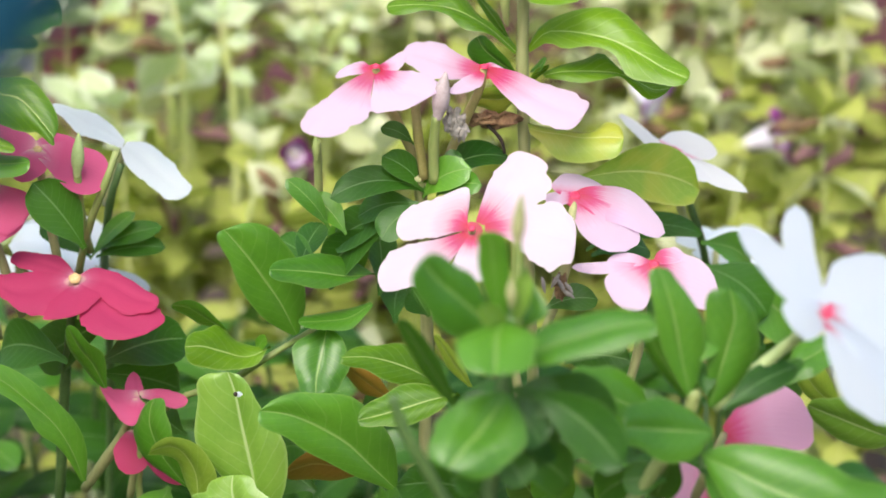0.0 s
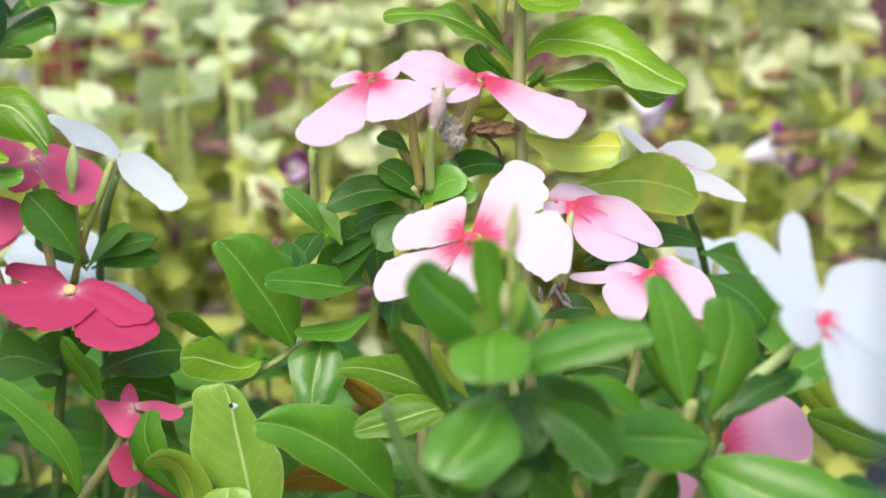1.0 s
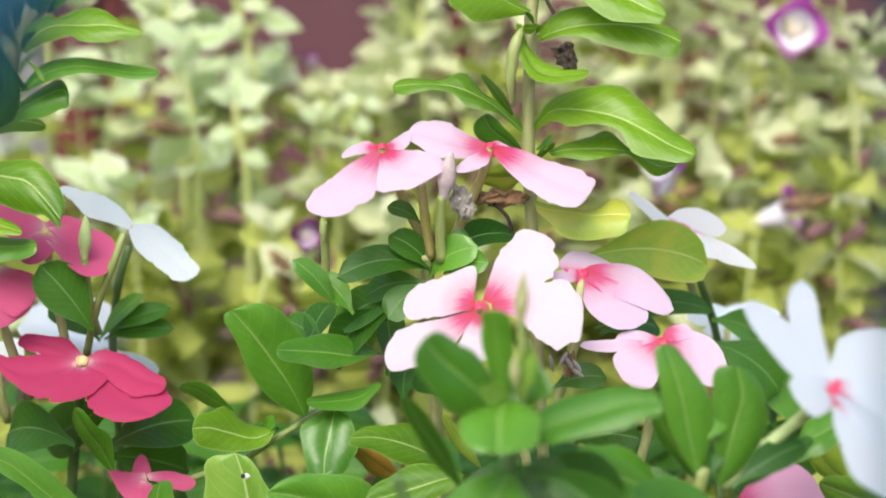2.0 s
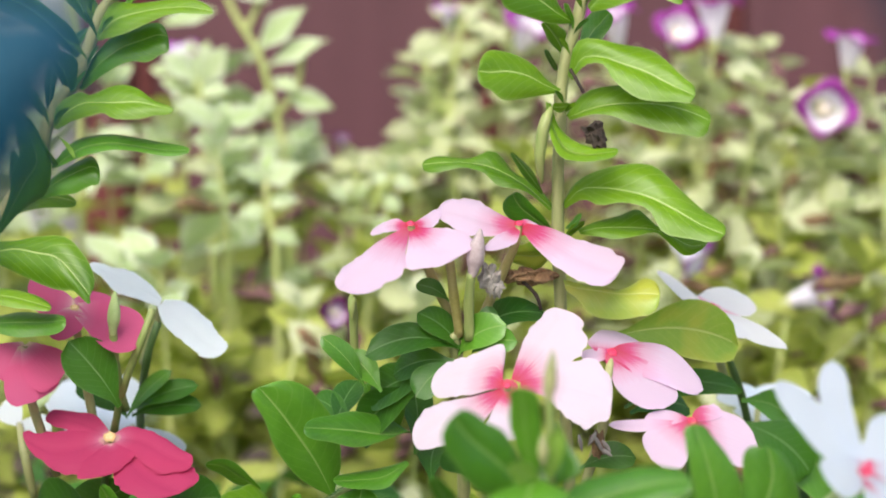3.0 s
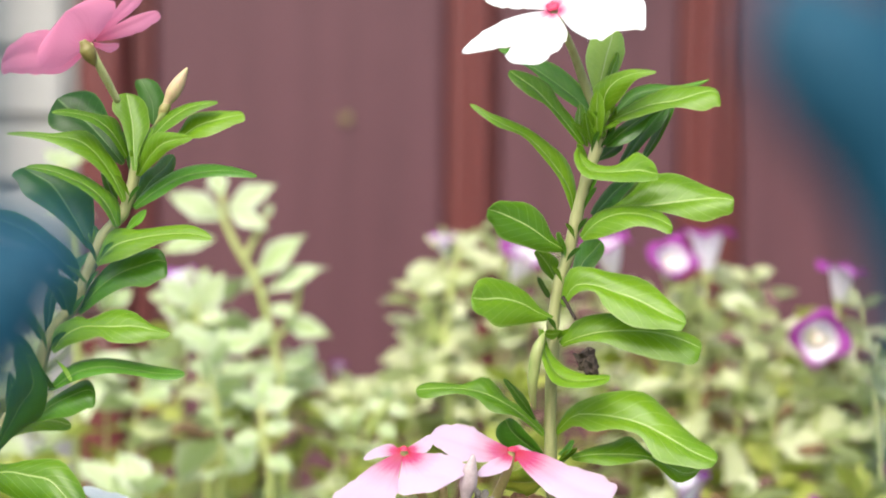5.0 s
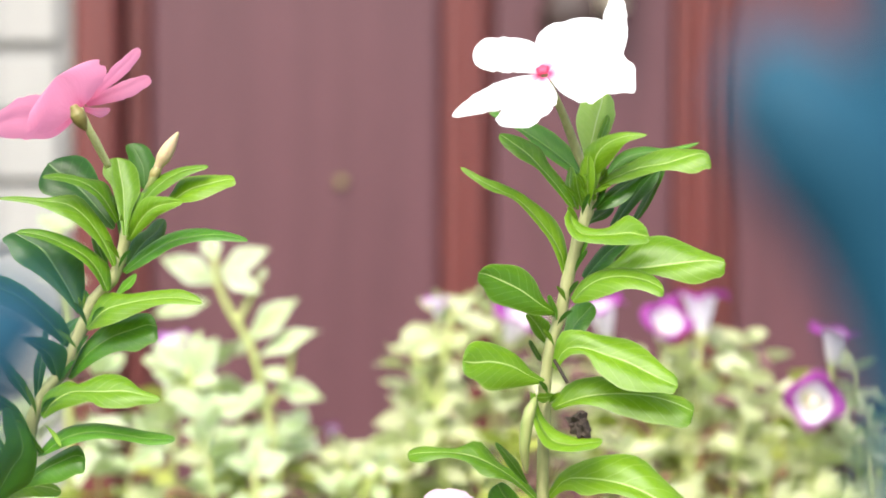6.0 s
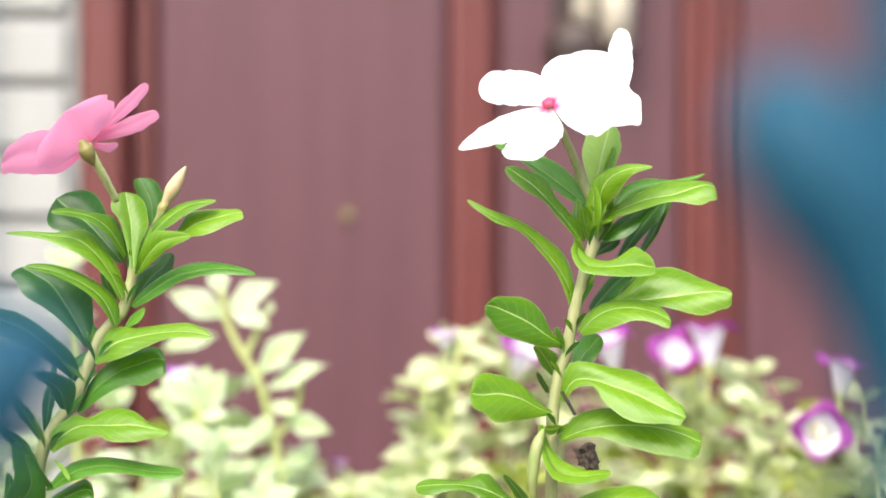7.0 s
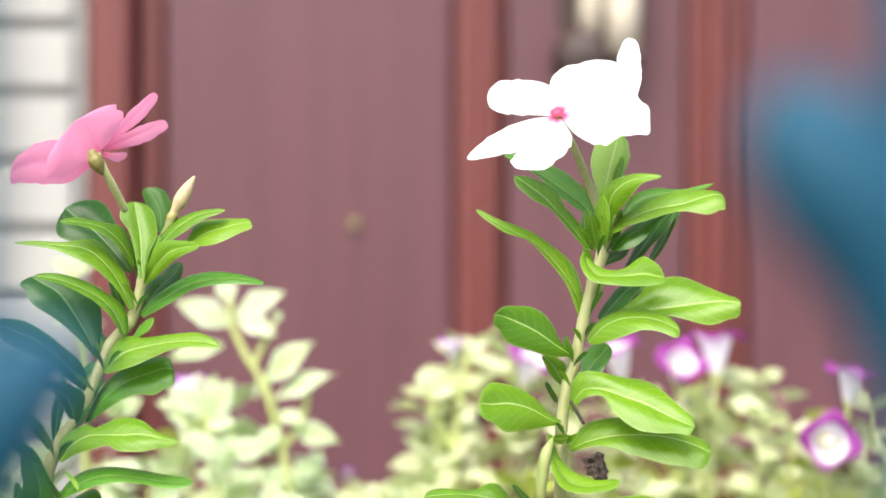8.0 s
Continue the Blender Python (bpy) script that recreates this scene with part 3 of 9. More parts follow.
def brick_mesh(w):
    bm = bmesh.new()
    bmesh.ops.create_cube(bm, size=1.0)
    for v in bm.verts:
        v.co = Vector((v.co.x * w, v.co.y * 0.024, v.co.z * 0.062))
    bmesh.ops.bevel(bm, geom=list(bm.edges), offset=0.004, segments=1, affect="EDGES")
    me = bpy.data.meshes.new("brick")
    bm.to_mesh(me)
    bm.free()
    me.materials.append(M_BRICK)
    return me


BRICK_LONG, BRICK_HALF = brick_mesh(0.205), brick_mesh(0.0975)


def lay_bricks(wall, edge, way, courses, count):
    for row in range(courses):
        z = 0.043 + 0.0722 * row
        x = edge
        for k in range(count + 1):
            half = k == (0 if row % 2 else count)
            w = 0.0975 if half else 0.205
            ob = new("brick", BRICK_HALF if half else BRICK_LONG)
            ob.parent = wall
            ob.location = Vector((x + way * w / 2, DOOR_Y - 0.033 + brick_rng.uniform(-0.0015, 0.0015), z)) - Vector(wall.location)
            x += way * (w + 0.0105)


lay_bricks(wall_west, -0.3925, -1, 37, 4)
lay_bricks(wall_east, 0.910, 1, 37, 4)

# ---- blue iron fence close to the lens ----
fence = new("ornamental_fence")
fence.location = (0.0, 0.098, 0.0)
tagged(fence, "blue painted wrought iron fence with scrolls, in front of the bed", "fence")
part("scroll", tube_mesh("scroll", [(0.0164, 0.0980, 0.4266), (0.0190, 0.0980, 0.4256), (0.0215, 0.0980, 0.4231), (0.0237, 0.0980, 0.4200), (0.0257, 0.0980, 0.4146), (0.0268, 0.0980, 0.4068), (0.0272, 0.0980, 0.3882), (0.0274, 0.0980, 0.3425)], [0.0024, 0.0042, 0.0046, 0.0041, 0.0033, 0.0027, 0.0027], M_BLUE, (0.0164, 0.0980, 0.4266), sides=16), fence, at=(0.0164, 0.0980, 0.4266))
part("scroll", tube_mesh("scroll", [(-0.0187, 0.0980, 0.4142), (-0.0206, 0.0980, 0.4137), (-0.0225, 0.0980, 0.4127), (-0.0241, 0.0980, 0.4108), (-0.0248, 0.0980, 0.4084), (-0.0262, 0.0980, 0.4060), (-0.0284, 0.0980, 0.4011), (-0.0338, 0.0980, 0.3863), (-0.0395, 0.0980, 0.3425)], [0.0013, 0.0027, 0.0037, 0.0038, 0.0034, 0.0028, 0.0024, 0.0024, 0.0024], M_BLUE, (-0.0187, 0.0980, 0.4142), sides=16), fence, at=(-0.0187, 0.0980, 0.4142))
part("upright", tube_mesh("upright", [(0.0263, 0.0980, 0.4813), (0.0254, 0.0980, 0.4422), (0.0254, 0.0980, 0.4302), (0.0263, 0.0980, 0.4182), (0.0269, 0.0980, 0.4122)], [0.0021, 0.0021], M_BLUE, (0.0263, 0.0980, 0.4813), sides=16), fence, at=(0.0263, 0.0980, 0.4813))
part("upright", tube_mesh("upright", [(-0.0257, 0.0980, 0.4666), (-0.0259, 0.0980, 0.4329), (-0.0258, 0.0980, 0.4242), (-0.0257, 0.0980, 0.4153), (-0.0256, 0.0980, 0.4102)], [0.0023, 0.0023], M_BLUE, (-0.0257, 0.0980, 0.4666), sides=16), fence, at=(-0.0257, 0.0980, 0.4666))
part("rail", tube_mesh("rail", [(-0.9, 0.098, 0.3425), (0.0, 0.098, 0.3425), (0.9, 0.098, 0.3425)], [0.006, 0.006], M_BLUE, (0, 0.098, 0.3425), sides=12), fence, at=(0, 0.098, 0.3425))
part("rail", tube_mesh("rail", [(-0.9, 0.098, 0.4813), (0.0, 0.098, 0.4813), (0.9, 0.098, 0.4813)], [0.006, 0.006], M_BLUE, (0, 0.098, 0.4813), sides=12), fence, at=(0, 0.098, 0.4813))
for px in (-0.55, 0.55):
    part("post", tube_mesh("post", [(px, 0.098, -0.02), (px, 0.098, 0.3), (px, 0.098, 0.62)], [0.009, 0.009], M_BLUE, (px, 0.098, 0), sides=12), fence, at=(px, 0.098, 0))

# ---- torenia bed ----


def torenia_leaf_mesh(k, material):
    rng = random.Random(100 + k)
    me = blade_mesh("torenia_leaf", (0, 0, 0), (0, 1.0, 0), rng.uniform(0.58, 0.78), 0, 0, 0, material, torenia_profile, rng, rows=7, cols=6)
    # lay the blade along +Y with its face to +Z, cupped, toothed and drooping at the tip
    ph = rng.uniform(0, 6)
    w = rng.uniform(0.50, 0.63)
    n = 0
    for i in range(8):
        v = (i / 7) ** 0.9
        for j in range(7):
            u = 2 * j / 6 - 1
            half = 0.5 * w * torenia_profile(v) * (1 + (0.07 if (i + j) % 2 else -0.05) * (abs(u) > 0.9))
            z = 0.16 * v - 0.28 * v * v + 0.10 * abs(u) * half + 0.025 * math.sin(9 * v + ph + 2 * u)
            me.vertices[n].co = (u * half, v, z)
            n += 1
    me.update()
    return me


TORENIA_MESHES = {key: [torenia_leaf_mesh(k, m) for k in range(5)] for key, m in (("pale", M_TORENIA_PALE), ("lime", M_TORENIA), ("olive", M_TORENIA_OLIVE))}


def torenia_flower(plant, base, face, size, material_tube, label=""):
    """Trumpet: a narrow tube that opens into four rounded lobes."""
    face = Vector(face).normalized()
    x = face.cross(Vector((0.2, 0.3, 1))).normalized()
    y = face.cross(x)
    prof = ((0.0, 0.16), (0.18, 0.22), (0.4, 0.29), (0.62, 0.35), (0.76, 0.43), (0.83, 0.57), (0.78, 0.68))
    verts, uvs, faces = [], [], []
    n = 24
    for i, (h, r) in enumerate(prof):
        for k in range(n):
            q = 2 * math.pi * k / n
            lobe = 1 + (0.13 * math.cos(4 * q) + 0.04 * math.cos(2 * q)) * max(0, i - 3) / 3
            bend = 0.10 * math.cos(4 * q + 1) * max(0, i - 4) / 2
            verts.append((x * math.cos(q) + y * math.sin(q)) * (size * r * lobe) + face * (size * (h + bend) * 1.15))
            uvs.append((k / n, i / (len(prof) - 1)))
    for i in range(len(prof) - 1):
        for k in range(n):
            a, b = i * n + k, i * n + (k + 1) % n
            faces.append((a, b, b + n, a + n))
    cal = [Vector(base) - face * (size * 0.30), Vector(base) - face * (size * 0.05), Vector(base) + face * (size * 0.16), Vector(base) + face * (size * 0.36)]
    part("calyx", tube_mesh("calyx", cal, [size * 0.05, size * 0.15, size * 0.19, size * 0.20], M_CALYX, cal[0], sides=10, sub=3), plant, at=cal[0])
    throat = mesh_from("throat", [face * (size * 0.58)] + [(x * math.cos(k * 0.5236) + y * math.sin(k * 0.5236)) * (size * 0.19) + face * (size * 0.6) for k in range(12)], [(0, k + 1, (k + 1) % 12 + 1) for k in range(12)], M_THROAT)
    part("throat", throat, plant, at=base)
    return part("torenia_flower", mesh_from("torenia_flower", verts, faces, material_tube, uvs), plant, label, at=base)


def torenia_petal_material(name, tube, rim, rim_start):
    m, nodes, links, bsdf = mat_base(name)
    uv = nodes.new("ShaderNodeUVMap")
    sep = nodes.new("ShaderNodeSeparateXYZ")
    links.new(uv.outputs[0], sep.inputs[0])
    v = math_node(nodes, links, "ADD", sep.outputs[1], math_node(nodes, links, "MULTIPLY", noise_tex(nodes, links, 300, 2), 0.06))
    # the lower lip stays pale further out than the other lobes
    around = math_node(nodes, links, "COSINE", math_node(nodes, links, "MULTIPLY", math_node(nodes, links, "SUBTRACT", sep.outputs[0], 0.25), 2 * math.pi))
    v = math_node(nodes, links, "SUBTRACT", v, math_node(nodes, links, "MULTIPLY", math_node(nodes, links, "MAXIMUM", around, 0.0), 0.16))
    r = ramp(nodes, [(rim_start - 0.05, tube), (rim_start + 0.05, rim)])
    links.new(v, r.inputs[0])
    links.new(r.outputs[0], bsdf.inputs["Base Color"])
    bsdf.inputs["Roughness"].default_value = 0.6
    thin_surface(m, nodes, links, bsdf, r.outputs[0], r.outputs[0], 0.35)
    return m


M_TORENIA_FLOWER = torenia_petal_material("torenia_petal_white_purple", (0.84, 0.80, 0.88), (0.30, 0.03, 0.29), 0.66)
M_TORENIA_LILAC = torenia_petal_material("torenia_petal_lilac", (0.80, 0.78, 0.88), (0.34, 0.07, 0.40), 0.74)
M_TORENIA_DARK = torenia_petal_material("torenia_petal_wine", (0.55, 0.42, 0.58), (0.13, 0.012, 0.09), 0.62)

M_THROAT = plain_material("white_throat_yellow_fleck", (0.62, 0.50, 0.24), (0.70, 0.68, 0.74), 160, 0.6)

SIL = [(-0.308, 0.346), (-0.204, 0.352), (-0.165, 0.357), (-0.126, 0.352), (-0.092, 0.345), (-0.079, 0.326), (-0.050, 0.321), (-0.045, 0.294), (-0.012, 0.294), (-0.008, 0.332), (0.005, 0.353), (0.057, 0.353), (0.130, 0.354), (0.143, 0.346), (0.167, 0.333), (0.187, 0.344), (0.239, 0.349), (0.318, 0.350)]


def bed_top(x, y):
    """Height of the torenia foliage over the bed: high clumps with a gap between them."""
    s = x * 0.85 / y
    for (a, ha), (b, hb) in zip(SIL, SIL[1:]):
        if s <= b:
            h = ha + (hb - ha) * max(0.0, (s - a) / (b - a))
            break
    else:
        h = SIL[-1][1]
    return EYE_HEIGHT + (h - EYE_HEIGHT) * y / 0.85


torenia_rng = random.Random(29)
SEED_MESHES = [tube_mesh("withered_flower", [(0, 0, 0), (0.002, 0.001, 0.006), (0.001, 0.003, 0.012), (0.003, 0.003, 0.017)], [0.0008, 0.0022, 0.0026, 0.0008], m, (0, 0, 0), sides=7, sub=2) for m in (M_SEED, M_SEED, M_DRY_BROWN)]


def torenia_plant(x, y, top, tone, spread=0.036, leaf_len=0.0245, stems=3, bare=0.0, gap=1.0, label=""):
    """Upright leafy stems: pairs of leaves, each pair across the one below, and a tuft at the tip."""
    rng = torenia_rng
    names = {"pale": "variegated pale green torenia plant with creamy leaf edges in the bed",
             "lime": "yellow-green leafy torenia plant growing in the flower bed",
             "olive": "olive and yellowing torenia plant low in the flower bed"}
    root = plant_root("torenia_plant", x, y, label or names[tone], "torenia plants in the bed")
    for s in range(stems):
        tx, ty = (x, y) if s == 0 else (x + rng.uniform(-spread, spread), y + rng.uniform(-spread, spread))
        h = top if s == 0 else top * rng.uniform(0.70, 0.98)
        bx, by = x + rng.uniform(-0.006, 0.006), y + rng.uniform(-0.006, 0.006)
        pts = [Vector((bx + (tx - bx) * f + rng.uniform(-0.010, 0.010), by + (ty - by) * f + rng.uniform(-0.010, 0.010), h * f)) for f in (0, 0.25, 0.5, 0.75, 1)]
        pts[-1] = Vector((tx, ty, h))
        pts[0].z = -0.012
        part("stem", tube_mesh("stem", pts, [0.0013, 0.0008], M_STEM_TORENIA, pts[0], sides=6, sub=2), root, at=pts[0])
        z, az, node = h - bare, rng.uniform(0, 3), 0
        while z > 0.12:
            f = z / h * 4
            i = min(int(f), 3)
            p = pts[i].lerp(pts[i + 1], f - i)
            depth = (h - z) / h
            kind = tone if rng.random() < 0.8 else rng.choice(("lime", "olive", "pale" if tone == "pale" else "lime"))
            # old leaves low on the stem turn olive
            if z < 0.295 and rng.random() < (0.5 if z > 0.25 else 0.92):
                kind = "olive"
            # tuft of four small leaves at the tip, then spaced pairs, some with a young pair in the axils
            if node == 0:
                sets = ((0.6, 58, 0.0), (0.9, 30, 1.57))
            elif node == 1:
                sets = ((1.05, 14, 0.0), (0.7, 40, 1.5))
            else:
                sets = ((1.1, rng.uniform(-40, 40), 0.0), (0.7, 45, 1.4)) if rng.random() < 0.35 else ((1.05, rng.uniform(-45, 45), 0.0),)
            for size, pitch, more in sets:
                for turn in (0, math.pi):
                    if rng.random() < 0.06:
                        continue
                    ln = leaf_len * size * rng.uniform(0.82, 1.18)
                    ob = new("leaf", rng.choice(TORENIA_MESHES[kind]))
                    ob.parent = root
                    ob.rotation_euler = Euler((radians(pitch + rng.uniform(-28, 28)), radians(rng.uniform(-50, 50)), az + turn + more + rng.uniform(-0.3, 0.3)))
                    ob.location = p - root.location
                    ob.scale = (ln, ln, ln)
            if rng.random() < (0.16 if tone == "pale" else 0.30):
                ob = new("withered_flower", rng.choice(SEED_MESHES))
                ob.parent = root
                ob.rotation_euler = Euler((rng.uniform(-2, 2), rng.uniform(-2, 2), az))
                ob.scale = (1.2, 1.2, rng.uniform(0.8, 1.4))
                ob.location = p - root.location
            az += math.pi / 2 + rng.uniform(-0.3, 0.3)
            z -= 0.010 if node == 0 else gap * rng.uniform(0.012, 0.021) if depth < 0.45 else rng.uniform(0.014, 0.024)
            node += 1
    return root


def torenia_blade(plant, tone, foot, end, broad):
    """One broad torenia leaf from its foot to its end, its face turned to the light and the bed's front."""
    foot, end = Vector(foot), Vector(end)
    ln = end - foot
    along = ln.normalized()
    face = Vector((torenia_rng.uniform(-0.35, 0.35), -0.8, 0.6 + torenia_rng.uniform(-0.35, 0.35)))
    face = (face - along * face.dot(along)).normalized()
    side = along.cross(face)
    ob = new("leaf", torenia_rng.choice(TORENIA_MESHES[tone]))
    ob.parent = plant
    m = Matrix((side, along, face)).transposed().to_4x4()
    ob.matrix_local = Matrix.Translation(foot - plant.location) @ m @ Matrix.Diagonal((ln.length * broad / 0.6, ln.length, ln.length, 1))
    return ob



for row, (yy, frac) in enumerate(((0.66, 0.62), (0.72, 0.80), (0.79, 0.92), (0.87, 1.0), (0.96, 0.97))):
    half = 0.29 * yy + 0.02
    n = int(2 * half / 0.054)
    for k in range(n + 1):
        xx = -half + 2 * half * k / n + torenia_rng.uniform(-0.012, 0.012)
        y2 = yy + torenia_rng.uniform(-0.03, 0.03)
        if row == 0 and xx < 0.12:
            continue
        top = bed_top(xx, y2) * frac - abs(torenia_rng.gauss(0, 0.014))
        left = xx * 0.85 / y2 < -0.045
        tone = ("pale" if left and top > 0.27 else "lime") if row > 0 else "olive"
        torenia_plant(xx, y2, top, tone, stems=3 if 0.75 < yy < 0.9 else 2)

bloom = torenia_plant(0.1213, 0.8200, 0.3645, "lime", stems=1, bare=0.018, label="yellow-green torenia plant carrying a purple and white trumpet flower")
torenia_flower(bloom, (0.1213, 0.8200, 0.3645), (0, 0.1, 1), 0.0186, M_TORENIA_FLOWER)
bloom = torenia_plant(0.1050, 0.8300, 0.3624, "lime", stems=1, bare=0.018, label="yellow-green torenia plant carrying a purple and white trumpet flower")
torenia_flower(bloom, (0.1050, 0.8300, 0.3624), (0.1, -0.8, 0.6), 0.0160, M_TORENIA_FLOWER)
bloom = torenia_plant(0.0793, 0.8200, 0.3629, "lime", stems=1, bare=0.018, label="yellow-green torenia plant carrying a purple and white trumpet flower")
torenia_flower(bloom, (0.0793, 0.8200, 0.3629), (-0.2, -0.2, 1), 0.0167, M_TORENIA_FLOWER)
bloom = torenia_plant(0.0368, 0.8400, 0.3587, "lime", stems=1, bare=0.018, label="yellow-green torenia plant carrying a purple and white trumpet flower")
torenia_flower(bloom, (0.0368, 0.8400, 0.3587), (0.3, -0.4, 0.8), 0.0171, M_TORENIA_FLOWER)
bloom = torenia_plant(0.1808, 0.8200, 0.3522, "lime", stems=1, bare=0.018, label="yellow-green torenia plant carrying a purple and white trumpet flower")
torenia_flower(bloom, (0.1808, 0.8200, 0.3522), (0.1, -0.1, 1), 0.0158, M_TORENIA_FLOWER)
bloom = torenia_plant(0.1649, 0.8000, 0.3377, "lime", stems=1, bare=0.018, label="yellow-green torenia plant carrying a purple and white trumpet flower")
torenia_flower(bloom, (0.1649, 0.8000, 0.3377), (0, -1, 0.05), 0.0181, M_TORENIA_FLOWER)
bloom = torenia_plant(0.1396, 0.7200, 0.2684, "lime", stems=1, bare=0.018, label="yellow-green torenia plant carrying a purple and white trumpet flower")
torenia_flower(bloom, (0.1396, 0.7200, 0.2684), (0.9, -0.3, 0.35), 0.0155, M_TORENIA_FLOWER)
bloom = torenia_plant(0.0960, 0.7400, 0.2883, "lime", stems=1, bare=0.018, label="yellow-green torenia plant carrying a purple and white trumpet flower")
torenia_flower(bloom, (0.0960, 0.7400, 0.2883), (0.7, -0.5, -0.5), 0.0134, M_TORENIA_LILAC)
bloom = torenia_plant(-0.0390, 0.6600, 0.2775, "lime", stems=1, bare=0.018, label="yellow-green torenia plant carrying a purple and white trumpet flower")
torenia_flower(bloom, (-0.0390, 0.6600, 0.2775), (0.3, -0.9, 0.1), 0.0090, M_TORENIA_DARK)
bloom = torenia_plant(0.0045, 0.8500, 0.3695, "lime", stems=1, bare=0.018, label="yellow-green torenia plant carrying a purple and white trumpet flower")
torenia_flower(bloom, (0.0045, 0.8500, 0.3695), (0, -0.3, 1), 0.0087, M_TORENIA_LILAC)
bloom = torenia_plant(0.0329, 0.8600, 0.3054, "lime", stems=1, bare=0.018, label="yellow-green torenia plant carrying a purple and white trumpet flower")
torenia_flower(bloom, (0.0329, 0.8600, 0.3054), (-0.3, -0.5, 0.8), 0.0078, M_TORENIA_LILAC)
bloom = torenia_plant(-0.0448, 0.8500, 0.3128, "lime", stems=1, bare=0.018, label="yellow-green torenia plant carrying a purple and white trumpet flower")
torenia_flower(bloom, (-0.0448, 0.8500, 0.3128), (0.2, -0.3, 0.9), 0.0067, M_TORENIA_DARK)
bloom = torenia_plant(0.1182, 0.8400, 0.3476, "lime", stems=1, bare=0.018, label="yellow-green torenia plant carrying a purple and white trumpet flower")
torenia_flower(bloom, (0.1182, 0.8400, 0.3476), (0.2, -0.6, 0.7), 0.0095, M_TORENIA_DARK)
bloom = torenia_plant(-0.1113, 0.8200, 0.3516, "lime", stems=1, bare=0.018, label="yellow-green torenia plant carrying a purple and white trumpet flower")
torenia_flower(bloom, (-0.1113, 0.8200, 0.3516), (0, -0.4, 0.9), 0.0112, M_TORENIA_LILAC)
spray = plant_root("torenia_plant", -0.0667, 0.8300, "tall variegated torenia with broad creamy leaves beside the door", "torenia plants in the bed")
stem(spray, [(-0.0667, 0.8300, -0.0120), (-0.0667, 0.8300, 0.1311), (-0.0667, 0.8300, 0.2622), (-0.0682, 0.8300, 0.3060), (-0.0734, 0.8300, 0.3341), (-0.0798, 0.8300, 0.3571), (-0.0887, 0.8300, 0.3723), (-0.0944, 0.8300, 0.3850), (-0.0959, 0.8300, 0.3964)], 0.0022, 0.0014, M_STEM_TORENIA, knob=0.05)
stem(spray, [(-0.0857, 0.8300, 0.3673), (-0.0799, 0.8300, 0.3788), (-0.0761, 0.8300, 0.3864)], 0.0016, 0.0014, M_STEM_TORENIA, knob=0.05)
stem(spray, [(-0.0708, 0.8300, 0.3316), (-0.0632, 0.8300, 0.3432), (-0.0607, 0.8300, 0.3573)], 0.0016, 0.0014, M_STEM_TORENIA, knob=0.05)
for foot, end, broad in (((-0.0949, 0.8300, 0.3855), (-0.1189, 0.8240, 0.3976), 0.50), ((-0.0954, 0.8300, 0.3951), (-0.1009, 0.8380, 0.4087), 0.55), ((-0.0934, 0.8300, 0.3906), (-0.0717, 0.8260, 0.4015), 0.46), ((-0.0929, 0.8300, 0.3896), (-0.0743, 0.8220, 0.3820), 0.46), ((-0.0984, 0.8300, 0.3768), (-0.1231, 0.8250, 0.3723), 0.42), ((-0.0806, 0.8300, 0.3591), (-0.0595, 0.8260, 0.3799), 0.50), ((-0.0760, 0.8300, 0.3520), (-0.0497, 0.8240, 0.3664), 0.46), ((-0.0739, 0.8300, 0.3418), (-0.0827, 0.8220, 0.3285), 0.50), ((-0.0683, 0.8300, 0.3393), (-0.0466, 0.8250, 0.3344), 0.45), ((-0.0734, 0.8300, 0.3469), (-0.0625, 0.8210, 0.3428), 0.60),):
    torenia_blade(spray, "pale", foot, end, broad)
for foot, end, broad in (((-0.0811, 0.8300, 0.3622), (-0.0867, 0.8350, 0.3515), 0.50), ((-0.0761, 0.8300, 0.3864), (-0.0731, 0.8300, 0.3928), 0.60), ((-0.0682, 0.8300, 0.3214), (-0.0532, 0.8350, 0.3209), 0.50), ((-0.0682, 0.8300, 0.3188), (-0.0830, 0.8250, 0.3167), 0.50),):
    torenia_blade(spray, "pale", foot, end, broad)
spray = plant_root("torenia_plant", -0.0989, 0.8100, "tall variegated torenia with broad creamy leaves beside the door", "torenia plants in the bed")
stem(spray, [(-0.0989, 0.8100, -0.0120), (-0.0989, 0.8100, 0.1316), (-0.0989, 0.8100, 0.2632), (-0.1009, 0.8100, 0.3084), (-0.1027, 0.8100, 0.3335), (-0.1052, 0.8100, 0.3484)], 0.0022, 0.0014, M_STEM_TORENIA, knob=0.05)
stem(spray, [(-0.1019, 0.8100, 0.3285), (-0.1114, 0.8100, 0.3434), (-0.1164, 0.8100, 0.3508)], 0.0016, 0.0014, M_STEM_TORENIA, knob=0.05)
